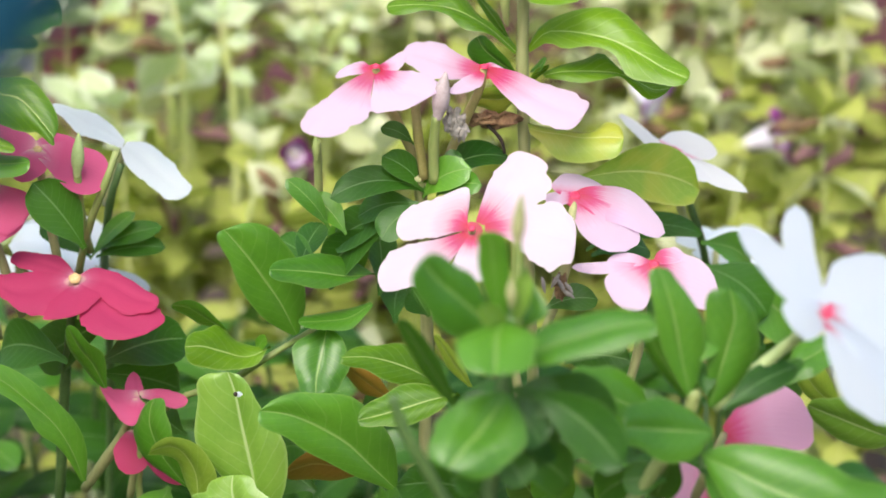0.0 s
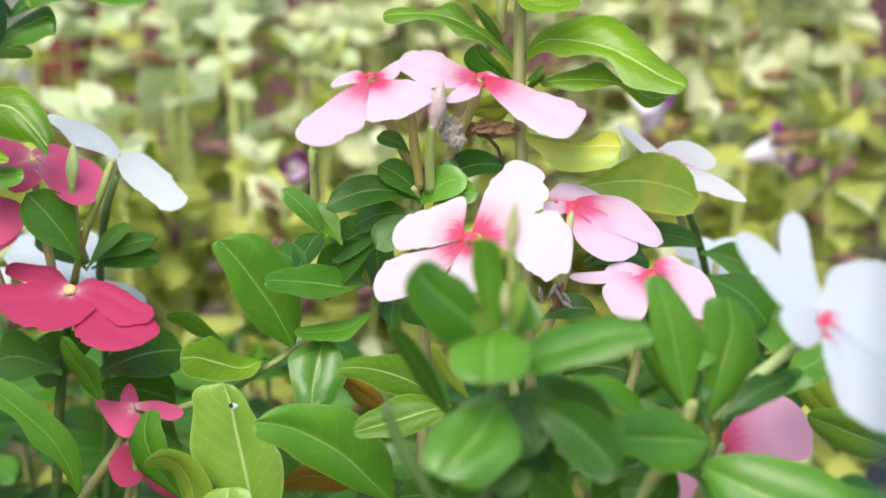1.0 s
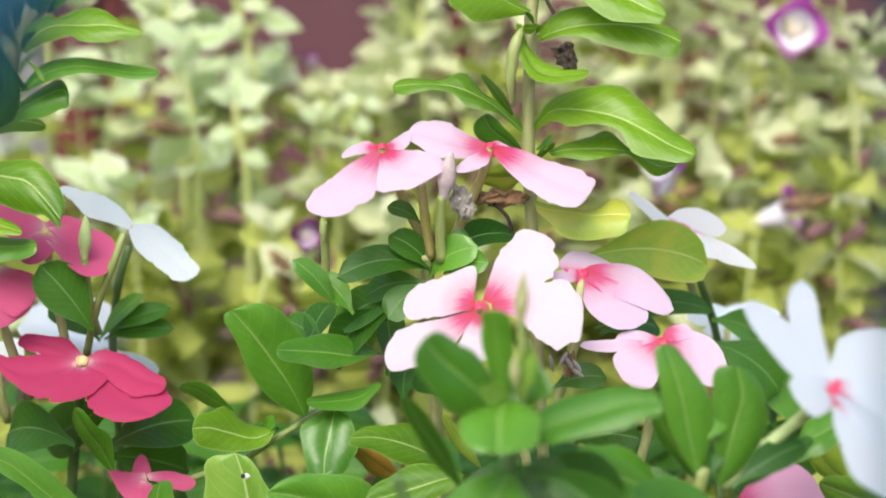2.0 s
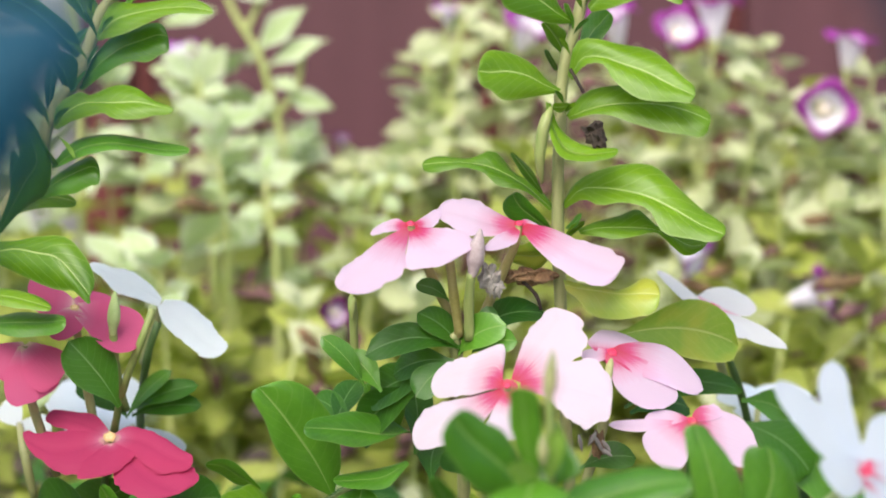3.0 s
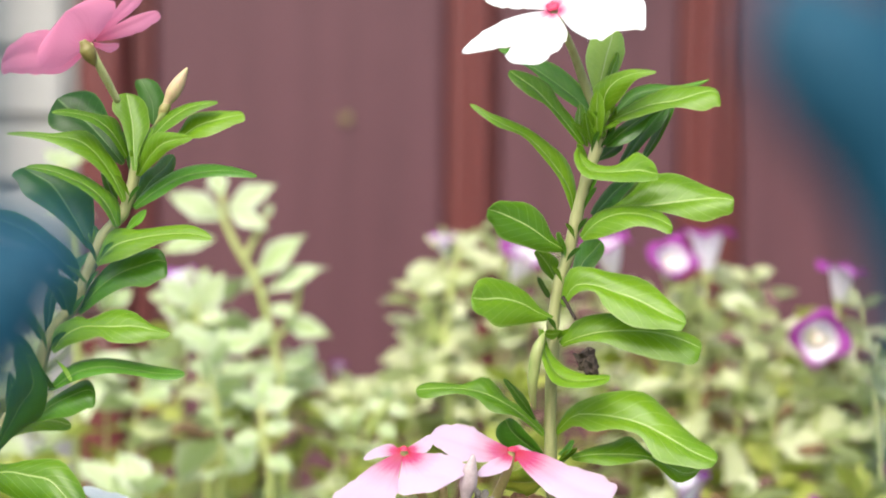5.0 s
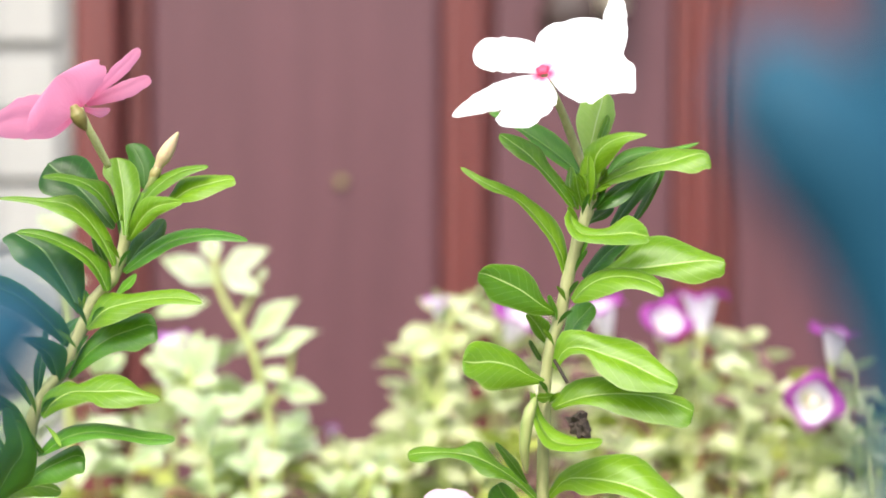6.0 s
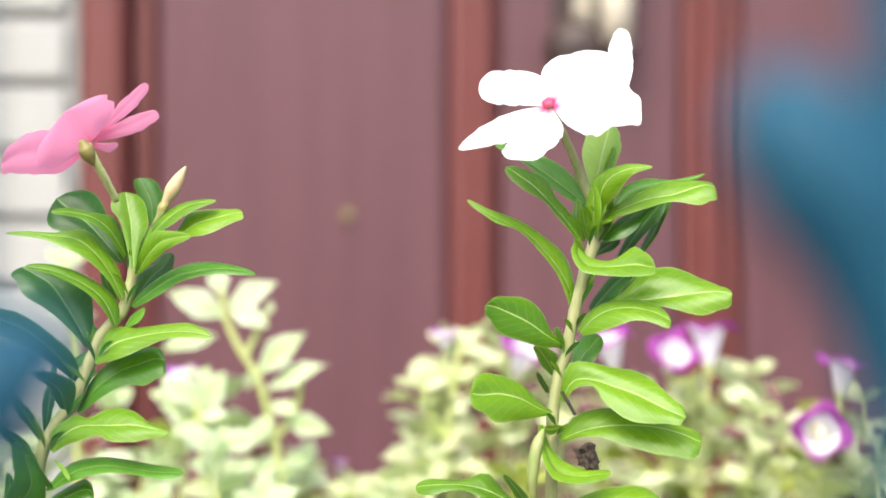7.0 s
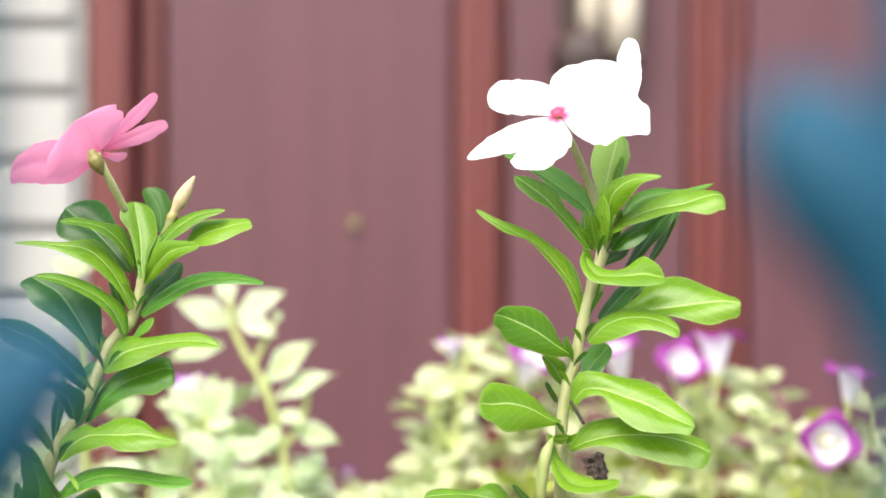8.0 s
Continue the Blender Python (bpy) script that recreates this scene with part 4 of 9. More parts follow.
for foot, end, broad in (((-0.1052, 0.8100, 0.3472), (-0.1194, 0.8050, 0.3611), 0.62), ((-0.1039, 0.8100, 0.3472), (-0.1095, 0.8140, 0.3656), 0.60), ((-0.1035, 0.8100, 0.3464), (-0.0921, 0.8040, 0.3626), 0.70), ((-0.1039, 0.8100, 0.3434), (-0.0906, 0.8020, 0.3443), 0.60), ((-0.1027, 0.8100, 0.3385), (-0.1155, 0.8040, 0.3365), 0.60), ((-0.1089, 0.8100, 0.3434), (-0.1207, 0.8060, 0.3486), 0.60), ((-0.1024, 0.8100, 0.3335), (-0.0895, 0.8140, 0.3369), 0.55), ((-0.1164, 0.8100, 0.3508), (-0.1258, 0.8100, 0.3532), 0.60), ((-0.1052, 0.8100, 0.3509), (-0.1009, 0.8150, 0.3656), 0.60),):
    torenia_blade(spray, "pale", foot, end, broad)
spray = plant_root("torenia_plant", -0.0911, 0.7900, "tall variegated torenia with broad creamy leaves beside the door", "torenia plants in the bed")
stem(spray, [(-0.0911, 0.7900, -0.0120), (-0.0911, 0.7900, 0.1311), (-0.0911, 0.7900, 0.2622), (-0.0921, 0.7900, 0.2965), (-0.0926, 0.7900, 0.3210), (-0.0926, 0.7900, 0.3332)], 0.0022, 0.0014, M_STEM_TORENIA, knob=0.05)
for foot, end, broad in (((-0.0926, 0.7900, 0.3303), (-0.1098, 0.7840, 0.3415), 0.60), ((-0.0922, 0.7900, 0.3313), (-0.0737, 0.7840, 0.3374), 0.55), ((-0.0926, 0.7900, 0.3327), (-0.0896, 0.7930, 0.3407), 0.70), ((-0.0921, 0.7900, 0.3210), (-0.1069, 0.7950, 0.3252), 0.50), ((-0.0921, 0.7900, 0.3186), (-0.0765, 0.7840, 0.3267), 0.50), ((-0.0921, 0.7900, 0.3063), (-0.0835, 0.7820, 0.3148), 0.70), ((-0.0921, 0.7900, 0.3014), (-0.1020, 0.7950, 0.3056), 0.60), ((-0.0916, 0.7900, 0.2892), (-0.0812, 0.7840, 0.2830), 0.50), ((-0.0921, 0.7900, 0.2892), (-0.1043, 0.7940, 0.2860), 0.50),):
    torenia_blade(spray, "pale", foot, end, broad)
spray = plant_root("torenia_plant", -0.0678, 0.7700, "tall variegated torenia with broad creamy leaves beside the door", "torenia plants in the bed")
stem(spray, [(-0.0678, 0.7700, -0.0120), (-0.0678, 0.7700, 0.1332), (-0.0678, 0.7700, 0.2663), (-0.0703, 0.7700, 0.2903), (-0.0723, 0.7700, 0.3094)], 0.0022, 0.0014, M_STEM_TORENIA, knob=0.05)
for foot, end, broad in (((-0.0723, 0.7700, 0.3082), (-0.0568, 0.7620, 0.3177), 0.60), ((-0.0727, 0.7700, 0.3094), (-0.0835, 0.7640, 0.3160), 0.60), ((-0.0723, 0.7700, 0.3106), (-0.0708, 0.7740, 0.3232), 0.70), ((-0.0715, 0.7700, 0.2998), (-0.0581, 0.7650, 0.3031), 0.60), ((-0.0715, 0.7700, 0.2974), (-0.0841, 0.7660, 0.2956), 0.60), ((-0.0708, 0.7700, 0.2879), (-0.0580, 0.7640, 0.2842), 0.50),):
    torenia_blade(spray, "pale", foot, end, broad)
spray = plant_root("torenia_plant", -0.0309, 0.8000, "tall variegated torenia with broad creamy leaves beside the door", "torenia plants in the bed")
stem(spray, [(-0.0309, 0.8000, -0.0120), (-0.0309, 0.8000, 0.1278), (-0.0309, 0.8000, 0.2556), (-0.0310, 0.8000, 0.2756), (-0.0275, 0.8000, 0.2955), (-0.0189, 0.8000, 0.3080)], 0.0022, 0.0014, M_STEM_TORENIA, knob=0.05)
stem(spray, [(-0.0306, 0.8000, 0.2855), (-0.0373, 0.8000, 0.2979)], 0.0016, 0.0014, M_STEM_TORENIA, knob=0.05)
for foot, end, broad in (((-0.0189, 0.8000, 0.3075), (-0.0199, 0.7960, 0.3154), 0.70), ((-0.0194, 0.8000, 0.3067), (-0.0109, 0.7950, 0.3026), 0.60), ((-0.0214, 0.8000, 0.3030), (-0.0294, 0.8040, 0.3086), 0.60), ((-0.0238, 0.8000, 0.2980), (-0.0162, 0.7940, 0.2928), 0.60), ((-0.0371, 0.8000, 0.2974), (-0.0469, 0.7950, 0.3023), 0.60), ((-0.0366, 0.8000, 0.2979), (-0.0298, 0.7940, 0.3038), 0.70), ((-0.0371, 0.8000, 0.2992), (-0.0401, 0.8040, 0.3060), 0.60), ((-0.0311, 0.8000, 0.2880), (-0.0408, 0.7960, 0.2886), 0.60), ((-0.0306, 0.8000, 0.2855), (-0.0187, 0.7950, 0.2865), 0.60),):
    torenia_blade(spray, "pale", foot, end, broad)
spray = plant_root("torenia_plant", -0.1670, 0.8600, "tall variegated torenia with broad creamy leaves beside the door", "torenia plants in the bed")
stem(spray, [(-0.1670, 0.8600, -0.0120), (-0.1670, 0.8600, 0.1691), (-0.1670, 0.8600, 0.3383), (-0.1696, 0.8600, 0.3752), (-0.1713, 0.8600, 0.3989), (-0.1729, 0.8600, 0.4094)], 0.0022, 0.0014, M_STEM_TORENIA, knob=0.05)
for foot, end, broad in (((-0.1729, 0.8600, 0.4081), (-0.1813, 0.8600, 0.4159), 0.60), ((-0.1724, 0.8600, 0.4089), (-0.1621, 0.8560, 0.4134), 0.60), ((-0.1729, 0.8600, 0.4094), (-0.1729, 0.8640, 0.4178), 0.60), ((-0.1713, 0.8600, 0.3989), (-0.1839, 0.8600, 0.3988), 0.50), ((-0.1713, 0.8600, 0.3976), (-0.1596, 0.8560, 0.4004), 0.55), ((-0.1703, 0.8600, 0.3858), (-0.1814, 0.8600, 0.3843), 0.50), ((-0.1698, 0.8600, 0.3831), (-0.1583, 0.8560, 0.3860), 0.50),):
    torenia_blade(spray, "pale", foot, end, broad)
spray = plant_root("torenia_plant", 0.0091, 0.8450, "yellow-green torenia plant at the edge of the gap before the door", "torenia plants in the bed")
stem(spray, [(0.0091, 0.8450, -0.0120), (0.0091, 0.8450, 0.1286), (0.0091, 0.8450, 0.2573), (0.0074, 0.8450, 0.2993), (0.0058, 0.8450, 0.3307), (0.0082, 0.8450, 0.3567), (0.0119, 0.8450, 0.3723)], 0.0022, 0.0014, M_STEM_TORENIA, knob=0.05)
stem(spray, [(0.0064, 0.8450, 0.3254), (-0.0021, 0.8450, 0.3410), (-0.0061, 0.8450, 0.3540)], 0.0016, 0.0014, M_STEM_TORENIA, knob=0.05)
for foot, end, broad in (((0.0119, 0.8450, 0.3710), (0.0208, 0.8410, 0.3791), 0.50), ((0.0117, 0.8450, 0.3697), (0.0260, 0.8400, 0.3701), 0.50), ((0.0082, 0.8450, 0.3567), (0.0197, 0.8400, 0.3623), 0.55), ((-0.0061, 0.8450, 0.3535), (-0.0120, 0.8410, 0.3599), 0.60), ((-0.0053, 0.8450, 0.3527), (0.0055, 0.8390, 0.3571), 0.60), ((-0.0021, 0.8450, 0.3410), (-0.0086, 0.8410, 0.3452), 0.50), ((0.0058, 0.8450, 0.3307), (0.0161, 0.8400, 0.3352), 0.55), ((0.0064, 0.8450, 0.3202), (-0.0128, 0.8410, 0.3278), 0.50), ((0.0064, 0.8450, 0.3176), (0.0214, 0.8390, 0.3159), 0.50), ((0.0065, 0.8450, 0.3071), (-0.0044, 0.8390, 0.3156), 0.55),):
    torenia_blade(spray, "lime", foot, end, broad)
for foot, end, broad in (((0.0074, 0.8450, 0.2993), (0.0190, 0.8400, 0.2949), 0.50),):
    torenia_blade(spray, "lime", foot, end, broad)
torenia_plant(0.0046, 0.8600, 0.3718, "lime", stems=1, gap=1.4, leaf_len=0.020)
torenia_plant(0.0180, 0.8700, 0.3727, "lime", stems=1, gap=1.4, leaf_len=0.020)
torenia_plant(0.0319, 0.8500, 0.3681, "lime", stems=1, gap=1.4, leaf_len=0.020)
torenia_plant(-0.0045, 0.8500, 0.3501, "lime", stems=1, gap=1.4, leaf_len=0.020)
torenia_plant(-0.0068, 0.8400, 0.3237, "lime", stems=1, gap=1.4, leaf_len=0.020)
torenia_plant(0.0481, 0.8600, 0.3642, "lime", stems=1, gap=1.4, leaf_len=0.020)
torenia_plant(0.0614, 0.8800, 0.3657, "lime", stems=1, gap=1.4, leaf_len=0.020)
torenia_plant(0.1319, 0.8300, 0.3565, "lime", stems=1, gap=1.4, leaf_len=0.020)
torenia_plant(0.1468, 0.8500, 0.3584, "lime", stems=1, gap=1.4, leaf_len=0.020)
torenia_plant(0.1546, 0.8200, 0.3409, "lime", stems=1, gap=1.4, leaf_len=0.020)
torenia_plant(0.1969, 0.8400, 0.3470, "lime", stems=1, gap=1.4, leaf_len=0.020)
torenia_plant(0.1140, 0.8200, 0.3533, "lime", stems=1, gap=1.4, leaf_len=0.020)
torenia_plant(-0.0230, 0.8200, 0.3055, "lime", stems=1, gap=1.4, leaf_len=0.020)
torenia_plant(-0.0365, 0.8400, 0.3053, "lime", stems=1, gap=1.4, leaf_len=0.020)
torenia_plant(-0.0410, 0.8000, 0.2970, "lime", stems=1, gap=1.4, leaf_len=0.020)
torenia_plant(0.1717, 0.8000, 0.3405, "lime", stems=1, gap=1.4, leaf_len=0.020)
torenia_plant(0.1396, 0.8000, 0.3453, "lime", stems=1, gap=1.4, leaf_len=0.020)
torenia_plant(0.0919, 0.8600, 0.3499, "lime", stems=1, gap=1.4, leaf_len=0.020)
torenia_plant(0.0751, 0.8800, 0.3482, "lime", stems=1, gap=1.4, leaf_len=0.020)
torenia_plant(0.1870, 0.7800, 0.3281, "lime", stems=1, gap=1.4, leaf_len=0.020)

# ---- vinca plants ----

tall_white = plant_root("vinca_plant", 0.045, 0.460, "tall green vinca plant with one white flower at its tip", "vinca plants in the bed")
# main stem
stem(tall_white, [(0.0500, 0.4550, -0.0120), (0.0413, 0.4490, 0.1293), (0.0336, 0.4437, 0.2529), (0.0282, 0.4400, 0.3411), (0.0282, 0.4400, 0.3711), (0.0282, 0.4400, 0.3770), (0.0295, 0.4400, 0.3867), (0.0316, 0.4400, 0.3937), (0.0335, 0.4400, 0.4028), (0.0359, 0.4400, 0.4124), (0.0380, 0.4400, 0.4188), (0.0397, 0.4400, 0.4253), (0.0407, 0.4400, 0.4322)], 0.0015, 0.0014)
lofted_leaf(tall_white, [((0.0330, 0.4400, 0.4032), (-0.0004, -0.0003, 0.0000), (0.0004, 0.0005, 0.0003)), ((0.0319, 0.4420, 0.4093), (-0.0021, -0.0015, 0.0014), (0.0017, 0.0022, -0.0001)), ((0.0277, 0.4440, 0.4158), (-0.0020, -0.0020, 0.0006), (0.0035, 0.0030, 0.0008)), ((0.0223, 0.4460, 0.4215), (-0.0016, -0.0014, 0.0004), (0.0022, 0.0021, 0.0010)), ((0.0166, 0.4480, 0.4245), (-0.0017, -0.0017, -0.0004), (0.0029, 0.0026, 0.0006)), ((0.0121, 0.4500, 0.4269), (-0.0006, -0.0006, -0.0006), (0.0006, 0.0009, 0.0007))], (0.0080, 0.4520, 0.4297), M_LEAF_YOUNG)
lofted_leaf(tall_white, [((0.0350, 0.4430, 0.4199), (-0.0009, -0.0005, 0.0000), (0.0006, 0.0009, 0.0003)), ((0.0310, 0.4444, 0.4253), (-0.0012, -0.0011, -0.0003), (0.0021, 0.0021, 0.0007)), ((0.0278, 0.4458, 0.4290), (-0.0017, -0.0011, 0.0005), (0.0017, 0.0023, 0.0018)), ((0.0241, 0.4472, 0.4329), (-0.0023, -0.0020, -0.0011), (0.0034, 0.0040, 0.0016)), ((0.0203, 0.4486, 0.4358), (-0.0016, -0.0016, -0.0016), (0.0026, 0.0031, 0.0011))], (0.0175, 0.4500, 0.4378), M_LEAF_YOUNG, sharp=0.5)
lofted_leaf(tall_white, [((0.0372, 0.4480, 0.4277), (-0.0007, -0.0006, -0.0004), (0.0008, 0.0013, 0.0007)), ((0.0339, 0.4500, 0.4309), (-0.0018, -0.0017, -0.0007), (0.0023, 0.0035, 0.0024)), ((0.0292, 0.4520, 0.4347), (-0.0018, -0.0020, -0.0012), (0.0024, 0.0040, 0.0032)), ((0.0238, 0.4540, 0.4385), (-0.0008, -0.0015, -0.0005), (0.0030, 0.0031, 0.0022)), ((0.0190, 0.4560, 0.4414), (-0.0006, -0.0011, -0.0005), (0.0022, 0.0022, 0.0012))], (0.0151, 0.4580, 0.4434), M_LEAF)
lofted_leaf(tall_white, [((0.0391, 0.4540, 0.4324), (-0.0007, 0.0003, 0.0003), (0.0007, 0.0003, 0.0000)), ((0.0404, 0.4550, 0.4369), (-0.0032, 0.0014, 0.0003), (0.0035, 0.0014, 0.0001)), ((0.0416, 0.4560, 0.4418), (-0.0049, 0.0020, 0.0004), (0.0048, 0.0020, 0.0004)), ((0.0428, 0.4570, 0.4456), (-0.0052, 0.0018, 0.0005), (0.0033, 0.0018, -0.0005))], (0.0435, 0.4580, 0.4485), M_LEAF_PALE)
lofted_leaf(tall_white, [((0.0410, 0.4520, 0.4326), (-0.0003, 0.0018, 0.0001), (0.0003, -0.0013, -0.0000)), ((0.0430, 0.4527, 0.4389), (-0.0005, 0.0040, 0.0004), (0.0007, -0.0030, -0.0003)), ((0.0439, 0.4533, 0.4410), (-0.0004, 0.0032, 0.0004), (0.0005, -0.0024, -0.0004))], (0.0442, 0.4540, 0.4427), M_LEAF_YOUNG)
lofted_leaf(tall_white, [((0.0389, 0.4360, 0.4275), (-0.0008, 0.0013, 0.0000), (0.0013, -0.0007, -0.0000)), ((0.0396, 0.4340, 0.4321), (-0.0026, 0.0040, 0.0008), (0.0034, -0.0020, -0.0010)), ((0.0418, 0.4320, 0.4349), (-0.0018, 0.0035, 0.0013), (0.0027, -0.0017, -0.0018)), ((0.0456, 0.4300, 0.4365), (-0.0014, 0.0022, 0.0011), (0.0012, -0.0011, -0.0011))], (0.0506, 0.4280, 0.4370), M_LEAF_YOUNG, sharp=0.7)
lofted_leaf(tall_white, [((0.0408, 0.4380, 0.4255), (-0.0003, 0.0012, 0.0006), (0.0002, -0.0007, -0.0007)), ((0.0450, 0.4373, 0.4275), (-0.0008, 0.0027, 0.0013), (0.0005, -0.0016, -0.0015)), ((0.0503, 0.4367, 0.4295), (-0.0006, 0.0038, 0.0024), (0.0004, -0.0023, -0.0019)), ((0.0562, 0.4360, 0.4305), (-0.0008, 0.0042, 0.0032), (0.0001, -0.0025, -0.0017)), ((0.0615, 0.4353, 0.4323), (0.0000, 0.0050, 0.0018), (0.0005, -0.0030, -0.0042)), ((0.0647, 0.4347, 0.4329), (0.0003, 0.0037, 0.0009), (0.0005, -0.0022, -0.0035))], (0.0663, 0.4340, 0.4317), M_LEAF_YOUNG, sharp=0)
lofted_leaf(tall_white, [((0.0425, 0.4460, 0.4263), (-0.0005, 0.0009, 0.0000), (0.0005, 0.0000, 0.0000)), ((0.0467, 0.4470, 0.4314), (-0.0008, 0.0030, 0.0012), (0.0010, 0.0000, -0.0019)), ((0.0523, 0.4480, 0.4334), (-0.0004, 0.0029, 0.0015), (0.0004, 0.0000, -0.0019)), ((0.0593, 0.4490, 0.4340), (-0.0005, 0.0016, 0.0007), (0.0004, 0.0000, -0.0010))], (0.0661, 0.4500, 0.4360), M_LEAF, sharp=0.8)
lofted_leaf(tall_white, [((0.0402, 0.4400, 0.4196), (-0.0002, 0.0005, 0.0005), (0.0005, -0.0005, -0.0003)), ((0.0433, 0.4405, 0.4224), (-0.0006, 0.0019, 0.0012), (0.0016, -0.0019, -0.0020)), ((0.0467, 0.4410, 0.4250), (-0.0007, 0.0020, 0.0011), (0.0017, -0.0020, -0.0023)), ((0.0502, 0.4415, 0.4274), (-0.0004, 0.0011, 0.0011), (0.0010, -0.0011, -0.0007))], (0.0552, 0.4420, 0.4299), M_LEAF)
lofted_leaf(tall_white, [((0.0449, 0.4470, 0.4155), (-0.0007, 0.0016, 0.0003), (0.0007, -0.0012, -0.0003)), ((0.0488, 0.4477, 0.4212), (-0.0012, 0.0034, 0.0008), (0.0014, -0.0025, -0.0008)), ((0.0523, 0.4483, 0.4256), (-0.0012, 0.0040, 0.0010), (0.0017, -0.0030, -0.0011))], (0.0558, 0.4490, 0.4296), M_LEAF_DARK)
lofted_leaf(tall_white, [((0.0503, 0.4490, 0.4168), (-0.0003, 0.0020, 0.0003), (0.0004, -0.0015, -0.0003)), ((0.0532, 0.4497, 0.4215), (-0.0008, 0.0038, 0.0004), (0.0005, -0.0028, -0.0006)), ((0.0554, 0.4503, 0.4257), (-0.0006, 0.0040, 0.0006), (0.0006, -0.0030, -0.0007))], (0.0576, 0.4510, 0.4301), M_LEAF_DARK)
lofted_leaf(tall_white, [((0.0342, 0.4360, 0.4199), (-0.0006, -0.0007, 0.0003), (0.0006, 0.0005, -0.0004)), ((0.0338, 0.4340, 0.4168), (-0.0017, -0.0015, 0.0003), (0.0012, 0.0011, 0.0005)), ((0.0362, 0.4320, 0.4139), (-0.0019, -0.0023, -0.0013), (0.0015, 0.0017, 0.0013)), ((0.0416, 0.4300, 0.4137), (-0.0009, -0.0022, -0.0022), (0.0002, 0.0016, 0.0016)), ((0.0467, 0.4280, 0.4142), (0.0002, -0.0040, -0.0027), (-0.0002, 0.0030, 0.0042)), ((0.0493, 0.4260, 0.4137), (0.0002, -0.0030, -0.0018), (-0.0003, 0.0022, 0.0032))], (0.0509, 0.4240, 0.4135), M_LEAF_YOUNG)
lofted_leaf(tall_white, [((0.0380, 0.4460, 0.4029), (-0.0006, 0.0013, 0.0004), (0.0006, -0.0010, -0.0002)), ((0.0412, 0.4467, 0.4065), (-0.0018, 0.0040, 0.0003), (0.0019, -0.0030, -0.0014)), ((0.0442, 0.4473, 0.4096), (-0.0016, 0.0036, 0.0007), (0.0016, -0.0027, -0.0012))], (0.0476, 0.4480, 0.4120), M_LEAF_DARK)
lofted_leaf(tall_white, [((0.0441, 0.4490, 0.4056), (-0.0005, 0.0019, 0.0002), (0.0005, -0.0014, -0.0002)), ((0.0465, 0.4495, 0.4086), (-0.0010, 0.0040, 0.0006), (0.0009, -0.0030, -0.0010))], (0.0504, 0.4500, 0.4124), M_LEAF_YOUNG)
lofted_leaf(tall_white, [((0.0373, 0.4380, 0.4022), (-0.0002, 0.0006, 0.0005), (0.0002, -0.0004, -0.0005)), ((0.0450, 0.4370, 0.4051), (-0.0004, 0.0015, 0.0021), (0.0002, -0.0009, -0.0008)), ((0.0502, 0.4360, 0.4057), (0.0002, 0.0039, 0.0067), (-0.0000, -0.0023, -0.0010)), ((0.0561, 0.4350, 0.4065), (0.0006, 0.0050, 0.0071), (-0.0004, -0.0030, -0.0028)), ((0.0626, 0.4340, 0.4075), (0.0010, 0.0041, 0.0030), (0.0000, -0.0025, -0.0052)), ((0.0671, 0.4330, 0.4078), (0.0007, 0.0026, 0.0011), (0.0002, -0.0016, -0.0041))], (0.0698, 0.4320, 0.4072), M_LEAF_YOUNG, sharp=0.1)
lofted_leaf(tall_white, [((0.0344, 0.4360, 0.3980), (-0.0004, 0.0011, 0.0006), (0.0004, -0.0011, -0.0006)), ((0.0373, 0.4340, 0.4013), (-0.0007, 0.0032, 0.0012), (0.0006, -0.0032, -0.0032)), ((0.0411, 0.4320, 0.4035), (-0.0006, 0.0040, 0.0018), (0.0009, -0.0040, -0.0036)), ((0.0462, 0.4300, 0.4041), (-0.0000, 0.0033, 0.0019), (0.0000, -0.0033, -0.0029)), ((0.0512, 0.4280, 0.4031), (0.0002, 0.0031, 0.0017), (0.0000, -0.0031, -0.0027))], (0.0547, 0.4260, 0.4012), M_LEAF_YOUNG, sharp=0)
lofted_leaf(tall_white, [((0.0306, 0.4380, 0.3949), (-0.0004, -0.0003, -0.0004), (0.0003, 0.0006, 0.0005)), ((0.0268, 0.4360, 0.3972), (-0.0015, -0.0013, -0.0025), (0.0009, 0.0021, 0.0011)), ((0.0221, 0.4340, 0.4005), (-0.0022, -0.0026, -0.0044), (0.0033, 0.0044, 0.0025)), ((0.0173, 0.4320, 0.4029), (-0.0022, -0.0030, -0.0045), (0.0042, 0.0050, 0.0033)), ((0.0140, 0.4300, 0.4043), (-0.0010, -0.0018, -0.0028), (0.0018, 0.0030, 0.0024))], (0.0119, 0.4280, 0.4048), M_LEAF_YOUNG, sharp=0.2)
lofted_leaf(tall_white, [((0.0297, 0.4450, 0.3861), (-0.0004, 0.0007, -0.0001), (0.0004, -0.0006, 0.0000)), ((0.0277, 0.4460, 0.3901), (-0.0018, 0.0040, -0.0005), (0.0020, -0.0030, 0.0013)), ((0.0260, 0.4470, 0.3925), (-0.0013, 0.0035, -0.0006), (0.0020, -0.0027, 0.0011))], (0.0244, 0.4480, 0.3942), M_LEAF_YOUNG)
lofted_leaf(tall_white, [((0.0273, 0.4430, 0.3832), (-0.0003, 0.0016, -0.0001), (0.0003, -0.0012, 0.0001)), ((0.0260, 0.4420, 0.3858), (-0.0007, 0.0040, -0.0000), (0.0008, -0.0030, -0.0002))], (0.0247, 0.4410, 0.3883), M_LEAF_DARK)
